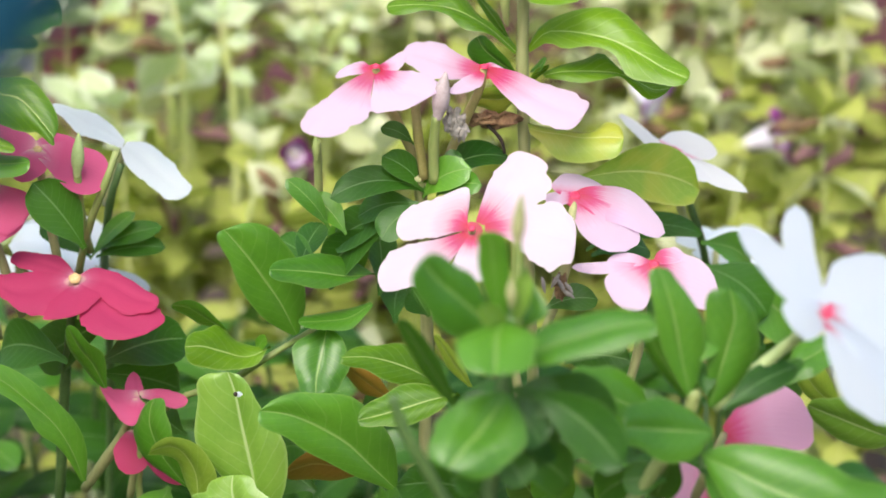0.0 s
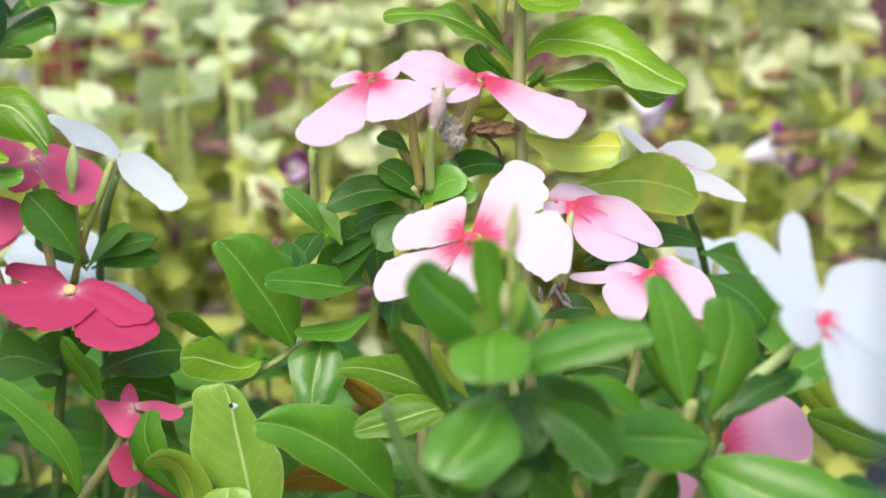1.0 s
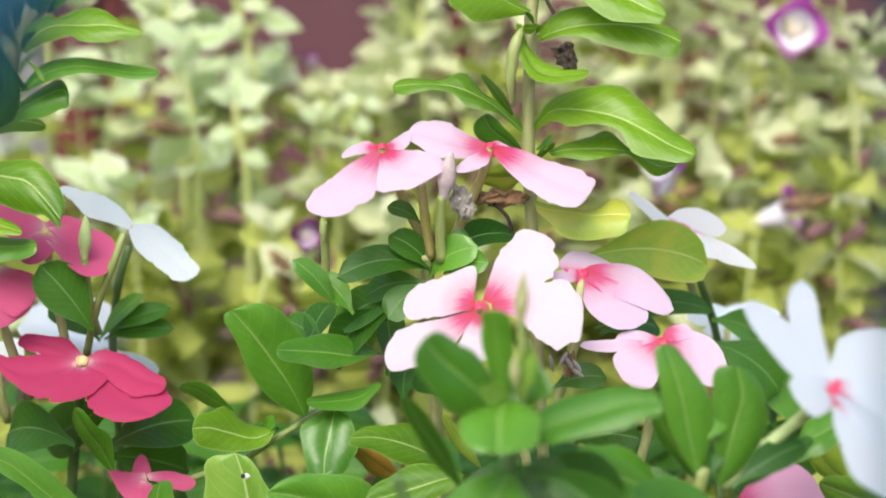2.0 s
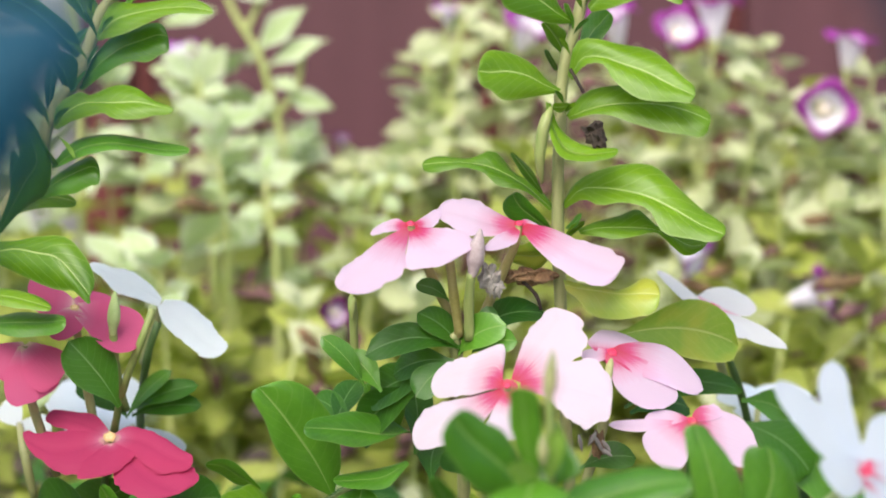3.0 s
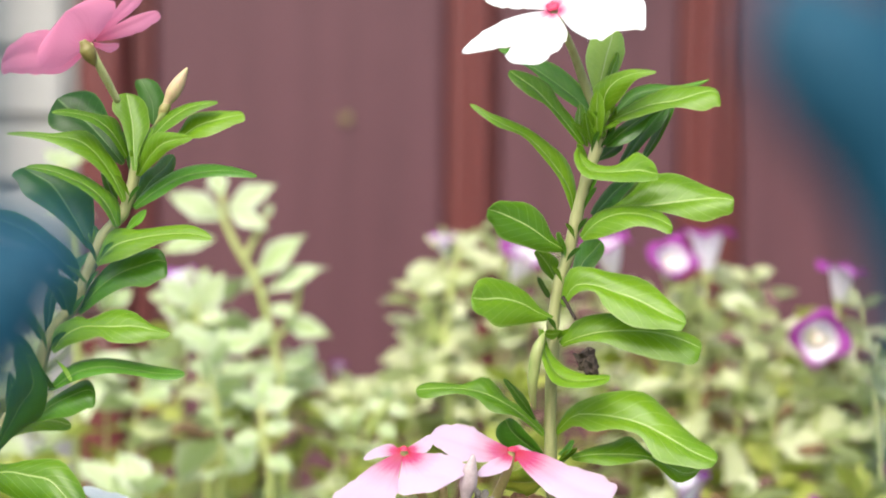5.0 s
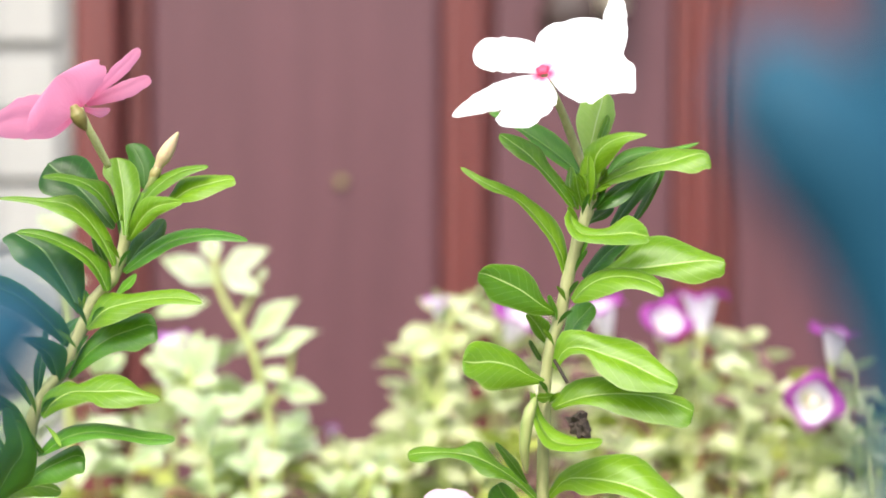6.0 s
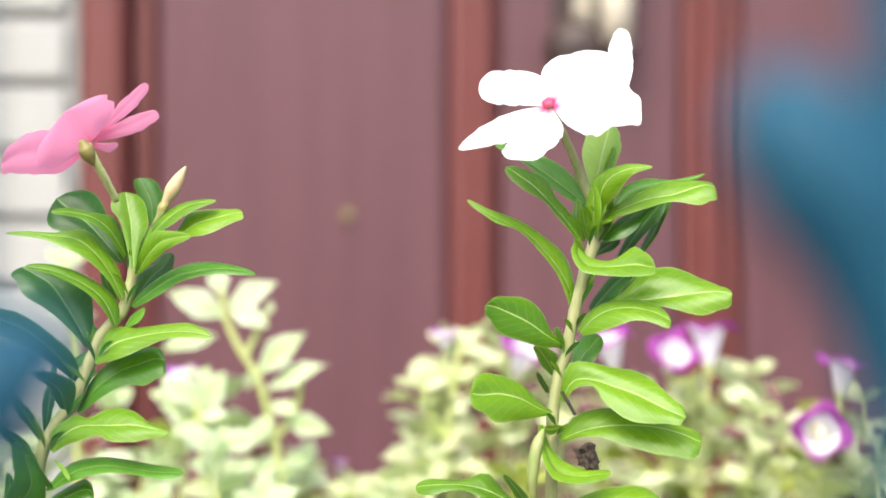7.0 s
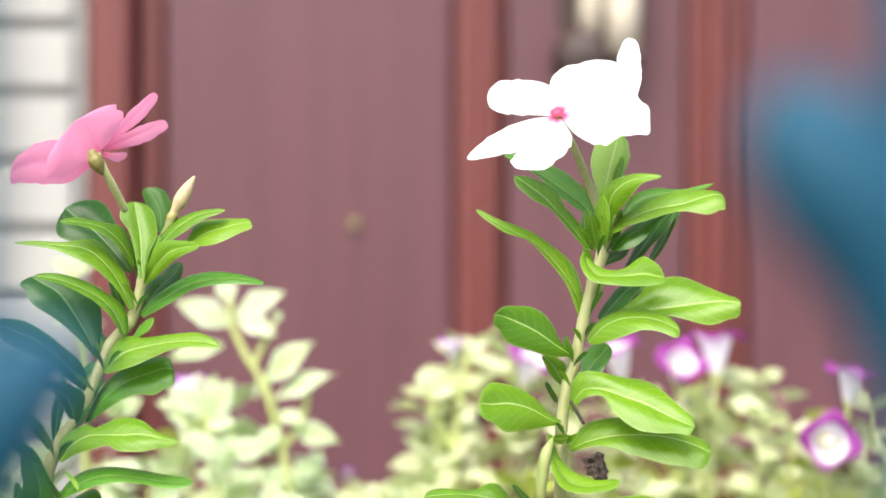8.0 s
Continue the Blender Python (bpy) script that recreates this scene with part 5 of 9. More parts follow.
lofted_leaf(tall_white, [((0.0307, 0.4390, 0.3932), (-0.0003, 0.0017, -0.0001), (0.0003, -0.0013, 0.0001)), ((0.0300, 0.4380, 0.3965), (-0.0008, 0.0040, 0.0001), (0.0006, -0.0030, 0.0000))], (0.0290, 0.4370, 0.3993), M_LEAF)
lofted_leaf(tall_white, [((0.0324, 0.4450, 0.3847), (-0.0006, 0.0009, -0.0001), (0.0006, -0.0007, 0.0001)), ((0.0357, 0.4463, 0.3914), (-0.0018, 0.0039, 0.0014), (0.0021, -0.0029, -0.0017)), ((0.0384, 0.4477, 0.3944), (-0.0021, 0.0040, 0.0020), (0.0016, -0.0030, -0.0015))], (0.0404, 0.4490, 0.3966), M_LEAF)
lofted_leaf(tall_white, [((0.0302, 0.4370, 0.3819), (-0.0005, 0.0006, 0.0005), (0.0005, -0.0005, -0.0005)), ((0.0328, 0.4351, 0.3866), (-0.0012, 0.0023, 0.0033), (0.0007, -0.0019, -0.0014)), ((0.0374, 0.4333, 0.3870), (-0.0011, 0.0026, 0.0041), (-0.0000, -0.0021, -0.0014)), ((0.0417, 0.4314, 0.3857), (-0.0003, 0.0036, 0.0045), (-0.0022, -0.0029, -0.0033)), ((0.0468, 0.4296, 0.3841), (0.0008, 0.0050, 0.0049), (-0.0020, -0.0040, -0.0058)), ((0.0519, 0.4277, 0.3816), (0.0002, 0.0042, 0.0045), (-0.0026, -0.0033, -0.0042)), ((0.0552, 0.4259, 0.3801), (0.0007, 0.0024, 0.0024), (-0.0009, -0.0019, -0.0025))], (0.0579, 0.4240, 0.3791), M_LEAF_YOUNG, sharp=0)
lofted_leaf(tall_white, [((0.0302, 0.4400, 0.3722), (-0.0005, 0.0010, 0.0006), (0.0005, -0.0008, -0.0006)), ((0.0344, 0.4383, 0.3742), (-0.0006, 0.0032, 0.0037), (0.0009, -0.0025, -0.0008)), ((0.0396, 0.4367, 0.3756), (0.0010, 0.0041, 0.0040), (0.0004, -0.0033, -0.0022)), ((0.0461, 0.4350, 0.3762), (0.0005, 0.0049, 0.0029), (-0.0012, -0.0039, -0.0045)), ((0.0525, 0.4333, 0.3759), (0.0013, 0.0050, 0.0016), (-0.0013, -0.0040, -0.0058)), ((0.0583, 0.4317, 0.3744), (0.0015, 0.0043, 0.0011), (-0.0009, -0.0034, -0.0051))], (0.0624, 0.4300, 0.3726), M_LEAF_YOUNG, sharp=0)
lofted_leaf(tall_white, [((0.0278, 0.4370, 0.3788), (-0.0004, -0.0004, -0.0004), (0.0003, 0.0004, 0.0004)), ((0.0241, 0.4348, 0.3805), (-0.0015, -0.0016, -0.0025), (0.0009, 0.0016, 0.0009)), ((0.0200, 0.4326, 0.3828), (-0.0015, -0.0032, -0.0052), (0.0017, 0.0032, 0.0021)), ((0.0153, 0.4304, 0.3840), (-0.0012, -0.0040, -0.0061), (0.0009, 0.0040, 0.0037)), ((0.0113, 0.4282, 0.3839), (-0.0006, -0.0036, -0.0036), (0.0009, 0.0036, 0.0051))], (0.0083, 0.4260, 0.3844), M_LEAF_YOUNG, sharp=0.1)
lofted_leaf(tall_white, [((0.0302, 0.4360, 0.3758), (-0.0003, 0.0013, -0.0001), (0.0003, -0.0010, 0.0001)), ((0.0282, 0.4340, 0.3753), (-0.0000, 0.0040, -0.0016), (-0.0001, -0.0030, 0.0015))], (0.0258, 0.4320, 0.3756), M_LEAF_YOUNG, sharp=0)
lofted_leaf(tall_white, [((0.0250, 0.4360, 0.3761), (-0.0006, -0.0012, 0.0004), (0.0009, 0.0009, -0.0001)), ((0.0263, 0.4336, 0.3703), (-0.0012, -0.0022, -0.0004), (0.0012, 0.0017, 0.0006)), ((0.0291, 0.4312, 0.3659), (-0.0017, -0.0040, -0.0012), (0.0013, 0.0030, 0.0018)), ((0.0336, 0.4288, 0.3649), (-0.0009, -0.0034, -0.0013), (0.0008, 0.0026, 0.0017)), ((0.0380, 0.4264, 0.3657), (-0.0002, -0.0023, -0.0013), (0.0001, 0.0017, 0.0008))], (0.0406, 0.4240, 0.3665), M_LEAF_YOUNG)
lofted_leaf(tall_white, [((0.0265, 0.4400, 0.3503), (-0.0006, -0.0007, -0.0003), (0.0005, 0.0010, 0.0004)), ((0.0211, 0.4417, 0.3550), (-0.0012, -0.0017, -0.0004), (0.0016, 0.0023, 0.0009)), ((0.0157, 0.4433, 0.3583), (-0.0020, -0.0027, -0.0026), (0.0022, 0.0037, -0.0002)), ((0.0109, 0.4450, 0.3600), (-0.0007, -0.0030, -0.0012), (0.0019, 0.0040, 0.0030)), ((0.0055, 0.4467, 0.3606), (-0.0003, -0.0015, -0.0011), (0.0014, 0.0019, 0.0007)), ((-0.0007, 0.4483, 0.3603), (-0.0001, -0.0023, -0.0023), (0.0001, 0.0030, 0.0013))], (-0.0046, 0.4500, 0.3596), M_LEAF_YOUNG, sharp=0)
lofted_leaf(tall_white, [((0.0240, 0.4380, 0.3544), (-0.0003, 0.0012, -0.0002), (0.0004, -0.0009, 0.0001)), ((0.0204, 0.4360, 0.3596), (-0.0012, 0.0040, -0.0008), (0.0011, -0.0030, 0.0007))], (0.0165, 0.4340, 0.3647), M_LEAF)
lofted_leaf(tall_white, [((0.0293, 0.4400, 0.3509), (-0.0004, 0.0008, 0.0004), (0.0005, -0.0005, -0.0005)), ((0.0330, 0.4374, 0.3554), (-0.0006, 0.0026, 0.0018), (0.0006, -0.0017, -0.0021)), ((0.0375, 0.4349, 0.3562), (0.0010, 0.0048, 0.0038), (-0.0002, -0.0032, -0.0037)), ((0.0433, 0.4323, 0.3558), (0.0011, 0.0049, 0.0055), (-0.0010, -0.0032, -0.0021)), ((0.0488, 0.4297, 0.3546), (0.0019, 0.0055, 0.0064), (-0.0010, -0.0036, -0.0020)), ((0.0543, 0.4271, 0.3522), (0.0027, 0.0060, 0.0035), (-0.0030, -0.0040, -0.0047)), ((0.0601, 0.4246, 0.3491), (0.0024, 0.0039, 0.0019), (-0.0017, -0.0026, -0.0031))], (0.0652, 0.4220, 0.3473), M_LEAF_YOUNG)
lofted_leaf(tall_white, [((0.0329, 0.4380, 0.3451), (-0.0002, 0.0009, 0.0005), (0.0004, -0.0007, -0.0004)), ((0.0372, 0.4371, 0.3462), (-0.0002, 0.0024, 0.0012), (0.0003, -0.0018, -0.0017)), ((0.0418, 0.4363, 0.3465), (0.0010, 0.0037, 0.0023), (-0.0002, -0.0028, -0.0025)), ((0.0468, 0.4354, 0.3465), (0.0002, 0.0040, 0.0039), (-0.0003, -0.0030, -0.0014)), ((0.0508, 0.4346, 0.3462), (0.0004, 0.0011, 0.0008), (-0.0002, -0.0008, -0.0005)), ((0.0547, 0.4337, 0.3447), (0.0015, 0.0020, 0.0007), (-0.0011, -0.0015, -0.0011)), ((0.0589, 0.4329, 0.3427), (0.0028, 0.0037, 0.0015), (-0.0017, -0.0028, -0.0019))], (0.0627, 0.4320, 0.3434), M_LEAF_YOUNG, sharp=0)
lofted_leaf(tall_white, [((0.0294, 0.4340, 0.3331), (-0.0003, 0.0015, 0.0011), (0.0002, -0.0009, -0.0012)), ((0.0323, 0.4324, 0.3326), (-0.0005, 0.0023, 0.0010), (-0.0001, -0.0014, -0.0024)), ((0.0368, 0.4308, 0.3324), (-0.0001, 0.0039, 0.0002), (-0.0008, -0.0023, -0.0056)), ((0.0420, 0.4292, 0.3319), (0.0011, 0.0042, 0.0004), (-0.0008, -0.0025, -0.0058)), ((0.0474, 0.4276, 0.3323), (0.0004, 0.0050, 0.0026), (-0.0004, -0.0030, -0.0047))], (0.0512, 0.4260, 0.3324), M_LEAF_YELLOW, sharp=0, label="yellowing leaf")
lofted_leaf(tall_white, [((0.0268, 0.4440, 0.3441), (-0.0005, 0.0007, -0.0001), (0.0005, -0.0005, 0.0001)), ((0.0227, 0.4447, 0.3473), (-0.0035, 0.0039, -0.0035), (0.0013, -0.0029, 0.0016)), ((0.0193, 0.4453, 0.3500), (-0.0037, 0.0040, -0.0023), (0.0018, -0.0030, 0.0021))], (0.0173, 0.4460, 0.3531), M_LEAF)
lofted_leaf(tall_white, [((0.0284, 0.4370, 0.3440), (-0.0004, 0.0015, -0.0003), (0.0005, -0.0011, 0.0002)), ((0.0310, 0.4355, 0.3459), (-0.0002, 0.0040, -0.0021), (0.0000, -0.0030, 0.0019))], (0.0339, 0.4340, 0.3481), M_LEAF_YOUNG)
lofted_leaf(tall_white, [((0.0299, 0.4360, 0.3463), (-0.0003, 0.0018, -0.0003), (0.0003, -0.0013, 0.0002)), ((0.0316, 0.4350, 0.3476), (-0.0007, 0.0040, -0.0004), (0.0004, -0.0030, -0.0000))], (0.0330, 0.4340, 0.3502), M_LEAF_DARK)
lofted_leaf(tall_white, [((0.0290, 0.4460, 0.3398), (-0.0005, 0.0005, -0.0001), (0.0005, -0.0004, 0.0001)), ((0.0239, 0.4473, 0.3377), (-0.0007, 0.0040, -0.0050), (-0.0002, -0.0030, 0.0047)), ((0.0195, 0.4487, 0.3374), (-0.0001, 0.0025, -0.0029), (0.0006, -0.0019, 0.0031))], (0.0162, 0.4500, 0.3374), M_LEAF_YELLOW, label="yellowing leaf")
lofted_leaf(tall_white, [((0.0362, 0.4450, 0.4195), (-0.0003, 0.0010, -0.0000), (0.0003, -0.0008, 0.0000)), ((0.0344, 0.4460, 0.4242), (-0.0009, 0.0040, -0.0002), (0.0015, -0.0030, 0.0006))], (0.0345, 0.4470, 0.4297), M_LEAF_YOUNG)
lofted_leaf(tall_white, [((0.0370, 0.4410, 0.4199), (-0.0003, 0.0014, -0.0000), (0.0003, -0.0010, 0.0000)), ((0.0358, 0.4400, 0.4242), (-0.0008, 0.0040, -0.0002), (0.0010, -0.0030, 0.0002))], (0.0351, 0.4390, 0.4277), M_LEAF_YOUNG)
lofted_leaf(tall_white, [((0.0394, 0.4420, 0.4199), (-0.0003, 0.0010, -0.0000), (0.0003, -0.0008, 0.0000)), ((0.0411, 0.4410, 0.4249), (-0.0011, 0.0040, 0.0005), (0.0012, -0.0030, -0.0007))], (0.0424, 0.4400, 0.4293), M_LEAF_YOUNG)
lofted_leaf(tall_white, [((0.0379, 0.4360, 0.4212), (-0.0004, 0.0010, 0.0000), (0.0005, -0.0008, -0.0000)), ((0.0376, 0.4350, 0.4261), (-0.0018, 0.0040, 0.0001), (0.0017, -0.0030, -0.0000))], (0.0375, 0.4340, 0.4324), M_LEAF_YOUNG)
lofted_leaf(tall_white, [((0.0384, 0.4380, 0.4225), (-0.0003, 0.0012, 0.0000), (0.0003, -0.0009, -0.0000)), ((0.0395, 0.4375, 0.4268), (-0.0010, 0.0040, 0.0003), (0.0009, -0.0030, -0.0003))], (0.0412, 0.4370, 0.4314), M_LEAF_PALE)
lofted_leaf(tall_white, [((0.0375, 0.4440, 0.4158), (-0.0005, 0.0011, -0.0000), (0.0005, -0.0008, 0.0000)), ((0.0410, 0.4445, 0.4180), (-0.0016, 0.0040, 0.0008), (0.0016, -0.0030, -0.0007))], (0.0444, 0.4450, 0.4204), M_LEAF_DARK)
lofted_leaf(tall_white, [((0.0385, 0.4400, 0.4192), (-0.0003, 0.0015, -0.0000), (0.0003, -0.0011, 0.0000)), ((0.0402, 0.4395, 0.4217), (-0.0006, 0.0040, 0.0006), (0.0005, -0.0030, -0.0007))], (0.0421, 0.4390, 0.4244), M_LEAF_DARK)
lofted_leaf(tall_white, [((0.0357, 0.4420, 0.4080), (-0.0003, 0.0016, -0.0000), (0.0003, -0.0012, 0.0000)), ((0.0368, 0.4415, 0.4104), (-0.0005, 0.0040, 0.0005), (0.0007, -0.0030, -0.0005))], (0.0381, 0.4410, 0.4131), M_LEAF)
leaf(tall_white, (0.0372, 0.4360, 0.4210), (0.0359, 0.4340, 0.4239), 0.0009, 20, 0, material=M_LEAF_YOUNG)
leaf(tall_white, (0.0390, 0.4360, 0.4215), (0.0396, 0.4340, 0.4231), 0.0009, 20, 0, material=M_LEAF_YOUNG)
leaf(tall_white, (0.0382, 0.4360, 0.4201), (0.0375, 0.4340, 0.4233), 0.0009, 20, 0, material=M_LEAF_YOUNG)
leaf(tall_white, (0.0404, 0.4360, 0.4263), (0.0423, 0.4340, 0.4315), 0.0009, 20, 0, material=M_LEAF_YOUNG)
leaf(tall_white, (0.0393, 0.4360, 0.4258), (0.0365, 0.4340, 0.4278), 0.0009, 20, 0, material=M_LEAF_YOUNG)
# seed pod, withered bloom and dry leaf
pod(tall_white, [(0.0258, 0.4340, 0.3752), (0.0241, 0.4320, 0.3718), (0.0233, 0.4320, 0.3673), (0.0230, 0.4320, 0.3628), (0.0237, 0.4340, 0.3575)], 0.0015, M_STEM)
stem(tall_white, [(0.0302, 0.4360, 0.3839), (0.0313, 0.4340, 0.3820), (0.0330, 0.4320, 0.3790)], 0.0004, 0.0004, M_DRY, name="dry_stalk")
crumpled(tall_white, (0.0354, 0.4320, 0.3696), 0.0067, M_DRY, "withered_bloom", 3, (1, 0.7, 0.8))
crumpled(tall_white, (0.0365, 0.4300, 0.3676), 0.0044, M_DRY, "withered_bloom", 7, (0.7, 0.6, 1.2))
crumpled(tall_white, (0.0224, 0.4380, 0.3344), 0.0100, M_DRY_BROWN, "withered_leaf", 5, (1.2, 0.4, 0.42))
stem(tall_white, [(0.0196, 0.4360, 0.3334), (0.0228, 0.4360, 0.3301), (0.0239, 0.4360, 0.3265)], 0.0005, 0.0004, M_DRY, name="dry_stalk")
leaf(tall_white, (0.0420, 0.4480, 0.3170), (0.0757, 0.4600, 0.3120), 0.0151, 15, 0.1, curl=0.05, material=M_LEAF_YELLOW, label="broad yellow-green leaf")
leaf(tall_white, (0.0470, 0.4600, 0.2958), (0.0789, 0.4700, 0.2974), 0.0085, 45, 0.12, material=M_LEAF_DARK)
leaf(tall_white, (0.0473, 0.4500, 0.2971), (0.0635, 0.4600, 0.2958), 0.0086, 40, 0.1, material=M_LEAF_DARK)
leaf(tall_white, (0.0373, 0.4380, 0.4228), (0.0349, 0.4320, 0.4281), 0.0011, 20, 0.05, material=M_LEAF_YOUNG)
leaf(tall_white, (0.0378, 0.4380, 0.4231), (0.0402, 0.4320, 0.4283), 0.0011, 20, 0.05, material=M_LEAF_YOUNG)
leaf(tall_white, (0.0368, 0.4380, 0.4181), (0.0381, 0.4320, 0.4234), 0.0011, 20, 0.05, material=M_LEAF_DARK)
leaf(tall_white, (0.0359, 0.4380, 0.4161), (0.0325, 0.4320, 0.4201), 0.0011, 20, 0.05, material=M_LEAF_YOUNG)
leaf(tall_white, (0.0350, 0.4380, 0.4040), (0.0376, 0.4320, 0.4102), 0.0011, 20, 0.05, material=M_LEAF_DARK)
leaf(tall_white, (0.0337, 0.4380, 0.3987), (0.0355, 0.4320, 0.4029), 0.0011, 20, 0.05, material=M_LEAF_DARK)
leaf(tall_white, (0.0330, 0.4380, 0.3973), (0.0302, 0.4320, 0.4016), 0.0011, 20, 0.05, material=M_LEAF_YOUNG)
leaf(tall_white, (0.0310, 0.4380, 0.3920), (0.0341, 0.4320, 0.3961), 0.0011, 20, 0.05, material=M_LEAF_DARK)
leaf(tall_white, (0.0303, 0.4380, 0.3866), (0.0270, 0.4320, 0.3917), 0.0011, 20, 0.05, material=M_LEAF_YOUNG)
leaf(tall_white, (0.0290, 0.4380, 0.3752), (0.0262, 0.4320, 0.3794), 0.0011, 20, 0.05, material=M_LEAF_DARK)
leaf(tall_white, (0.0290, 0.4380, 0.3732), (0.0317, 0.4320, 0.3767), 0.0011, 20, 0.05, material=M_LEAF_YOUNG)
leaf(tall_white, (0.0370, 0.4380, 0.4215), (0.0431, 0.4320, 0.4254), 0.0011, 20, 0.05, material=M_LEAF_YOUNG)
leaf(tall_white, (0.0365, 0.4380, 0.4201), (0.0312, 0.4320, 0.4254), 0.0011, 20, 0.05, material=M_LEAF_YOUNG)
# white flower at the tip
lofted_flower(tall_white, (0.0271, 0.4360, 0.4518), (-0.2039, -0.7645, 0.6116), [(0.0319, 0.4420, 0.4431), (0.0356, 0.4460, 0.4345), (0.0377, 0.4460, 0.4294)],
              [([((0.0267, 0.4364, 0.4522), (-0.0003, -0.0006, -0.0008), (0.0008, 0.0036, 0.0050)), ((0.0230, 0.4391, 0.4544), (-0.0001, -0.0021, -0.0028), (0.0017, 0.0033, 0.0050)), ((0.0191, 0.4413, 0.4561), (-0.0001, -0.0032, -0.0043), (0.0008, 0.0033, 0.0048)), ((0.0144, 0.4428, 0.4565), (0.0002, -0.0033, -0.0043), (0.0005, 0.0030, 0.0042))], (0.0106, 0.4435, 0.4563), 0.2),
               ([((0.0262, 0.4357, 0.4511), (-0.0002, 0.0003, 0.0003), (-0.0003, -0.0004, -0.0006)), ((0.0215, 0.4355, 0.4492), (-0.0006, 0.0014, 0.0016), (0.0010, -0.0016, -0.0017)), ((0.0168, 0.4345, 0.4463), (-0.0012, 0.0025, 0.0028), (0.0013, -0.0028, -0.0032)), ((0.0114, 0.4341, 0.4441), (-0.0010, 0.0019, 0.0021), (0.0013, -0.0021, -0.0022))], (0.0057, 0.4334, 0.4412), 0.75),
               ([((0.0269, 0.4345, 0.4505), (-0.0008, 0.0002, 0.0000), (0.0010, -0.0003, -0.0000)), ((0.0249, 0.4320, 0.4466), (-0.0037, 0.0009, -0.0001), (0.0052, -0.0020, -0.0008)), ((0.0225, 0.4296, 0.4428), (-0.0051, 0.0016, 0.0003), (0.0061, -0.0019, -0.0004)), ((0.0207, 0.4281, 0.4403), (-0.0048, 0.0012, -0.0001), (0.0046, -0.0017, -0.0006))], (0.0201, 0.4267, 0.4383), 0.2),
               ([((0.0282, 0.4342, 0.4512), (0.0000, 0.0005, 0.0007), (-0.0000, -0.0005, -0.0007)), ((0.0333, 0.4329, 0.4513), (-0.0004, 0.0041, 0.0052), (-0.0022, -0.0032, -0.0048)), ((0.0391, 0.4313, 0.4512), (0.0004, 0.0048, 0.0064), (-0.0020, -0.0052, -0.0073)), ((0.0436, 0.4299, 0.4509), (0.0011, 0.0042, 0.0058), (-0.0019, -0.0033, -0.0048)), ((0.0465, 0.4287, 0.4503), (0.0006, 0.0027, 0.0036), (0.0001, -0.0031, -0.0039))], (0.0480, 0.4280, 0.4500), 0),
               ([((0.0278, 0.4371, 0.4527), (-0.0008, 0.0004, 0.0003), (0.0008, -0.0003, -0.0002)), ((0.0295, 0.4401, 0.4572), (-0.0039, 0.0025, 0.0020), (0.0037, -0.0032, -0.0029)), ((0.0333, 0.4418, 0.4607), (-0.0052, 0.0032, 0.0026), (0.0039, -0.0046, -0.0047)), ((0.0379, 0.4421, 0.4626), (-0.0037, 0.0028, 0.0026), (0.0038, -0.0045, -0.0047))], (0.0428, 0.4419, 0.4640), 0),
               ([((0.0437, 0.4354, 0.4545), (-0.0030, 0.0019, 0.0015), (0.0018, -0.0003, 0.0002)), ((0.0437, 0.4400, 0.4606), (-0.0028, 0.0016, 0.0012), (0.0035, -0.0010, -0.0001)), ((0.0446, 0.4436, 0.4656), (-0.0024, 0.0015, 0.0012), (0.0029, -0.0011, -0.0005))], (0.0456, 0.4474, 0.4711), 0.3)],
              M_WHITE, label="white five-petalled flower with a small pink eye", eye=.0012)

tall_rose = plant_root("vinca_plant", -0.130, 0.470, "tall green vinca plant with a rose pink flower and a bud", "vinca plants in the bed")
stem(tall_rose, [(-0.1600, 0.4600, -0.0120), (-0.1482, 0.4520, 0.1199), (-0.1378, 0.4450, 0.2353), (-0.1305, 0.4400, 0.3178), (-0.1115, 0.4400, 0.3410), (-0.1051, 0.4400, 0.3489), (-0.1002, 0.4400, 0.3558), (-0.0953, 0.4400, 0.3617), (-0.0933, 0.4400, 0.3701), (-0.0899, 0.4400, 0.3763), (-0.0862, 0.4400, 0.3806), (-0.0842, 0.4400, 0.3848), (-0.0818, 0.4400, 0.3912), (-0.0793, 0.4400, 0.3971), (-0.0747, 0.4400, 0.4025), (-0.0730, 0.4400, 0.4069), (-0.0716, 0.4400, 0.4123), (-0.0712, 0.4400, 0.4163)], 0.0017, 0.0014)
lofted_leaf(tall_rose, [((-0.0704, 0.4320, 0.4130), (-0.0005, -0.0001, 0.0000), (0.0005, 0.0001, -0.0000)), ((-0.0710, 0.4340, 0.4181), (-0.0014, -0.0004, 0.0007), (0.0018, 0.0004, 0.0007)), ((-0.0716, 0.4360, 0.4235), (-0.0025, -0.0008, 0.0007), (0.0040, 0.0008, 0.0000)), ((-0.0726, 0.4380, 0.4275), (-0.0040, -0.0010, -0.0002), (0.0043, 0.0010, -0.0004))], (-0.0736, 0.4400, 0.4313), M_LEAF_YOUNG, sharp=0)
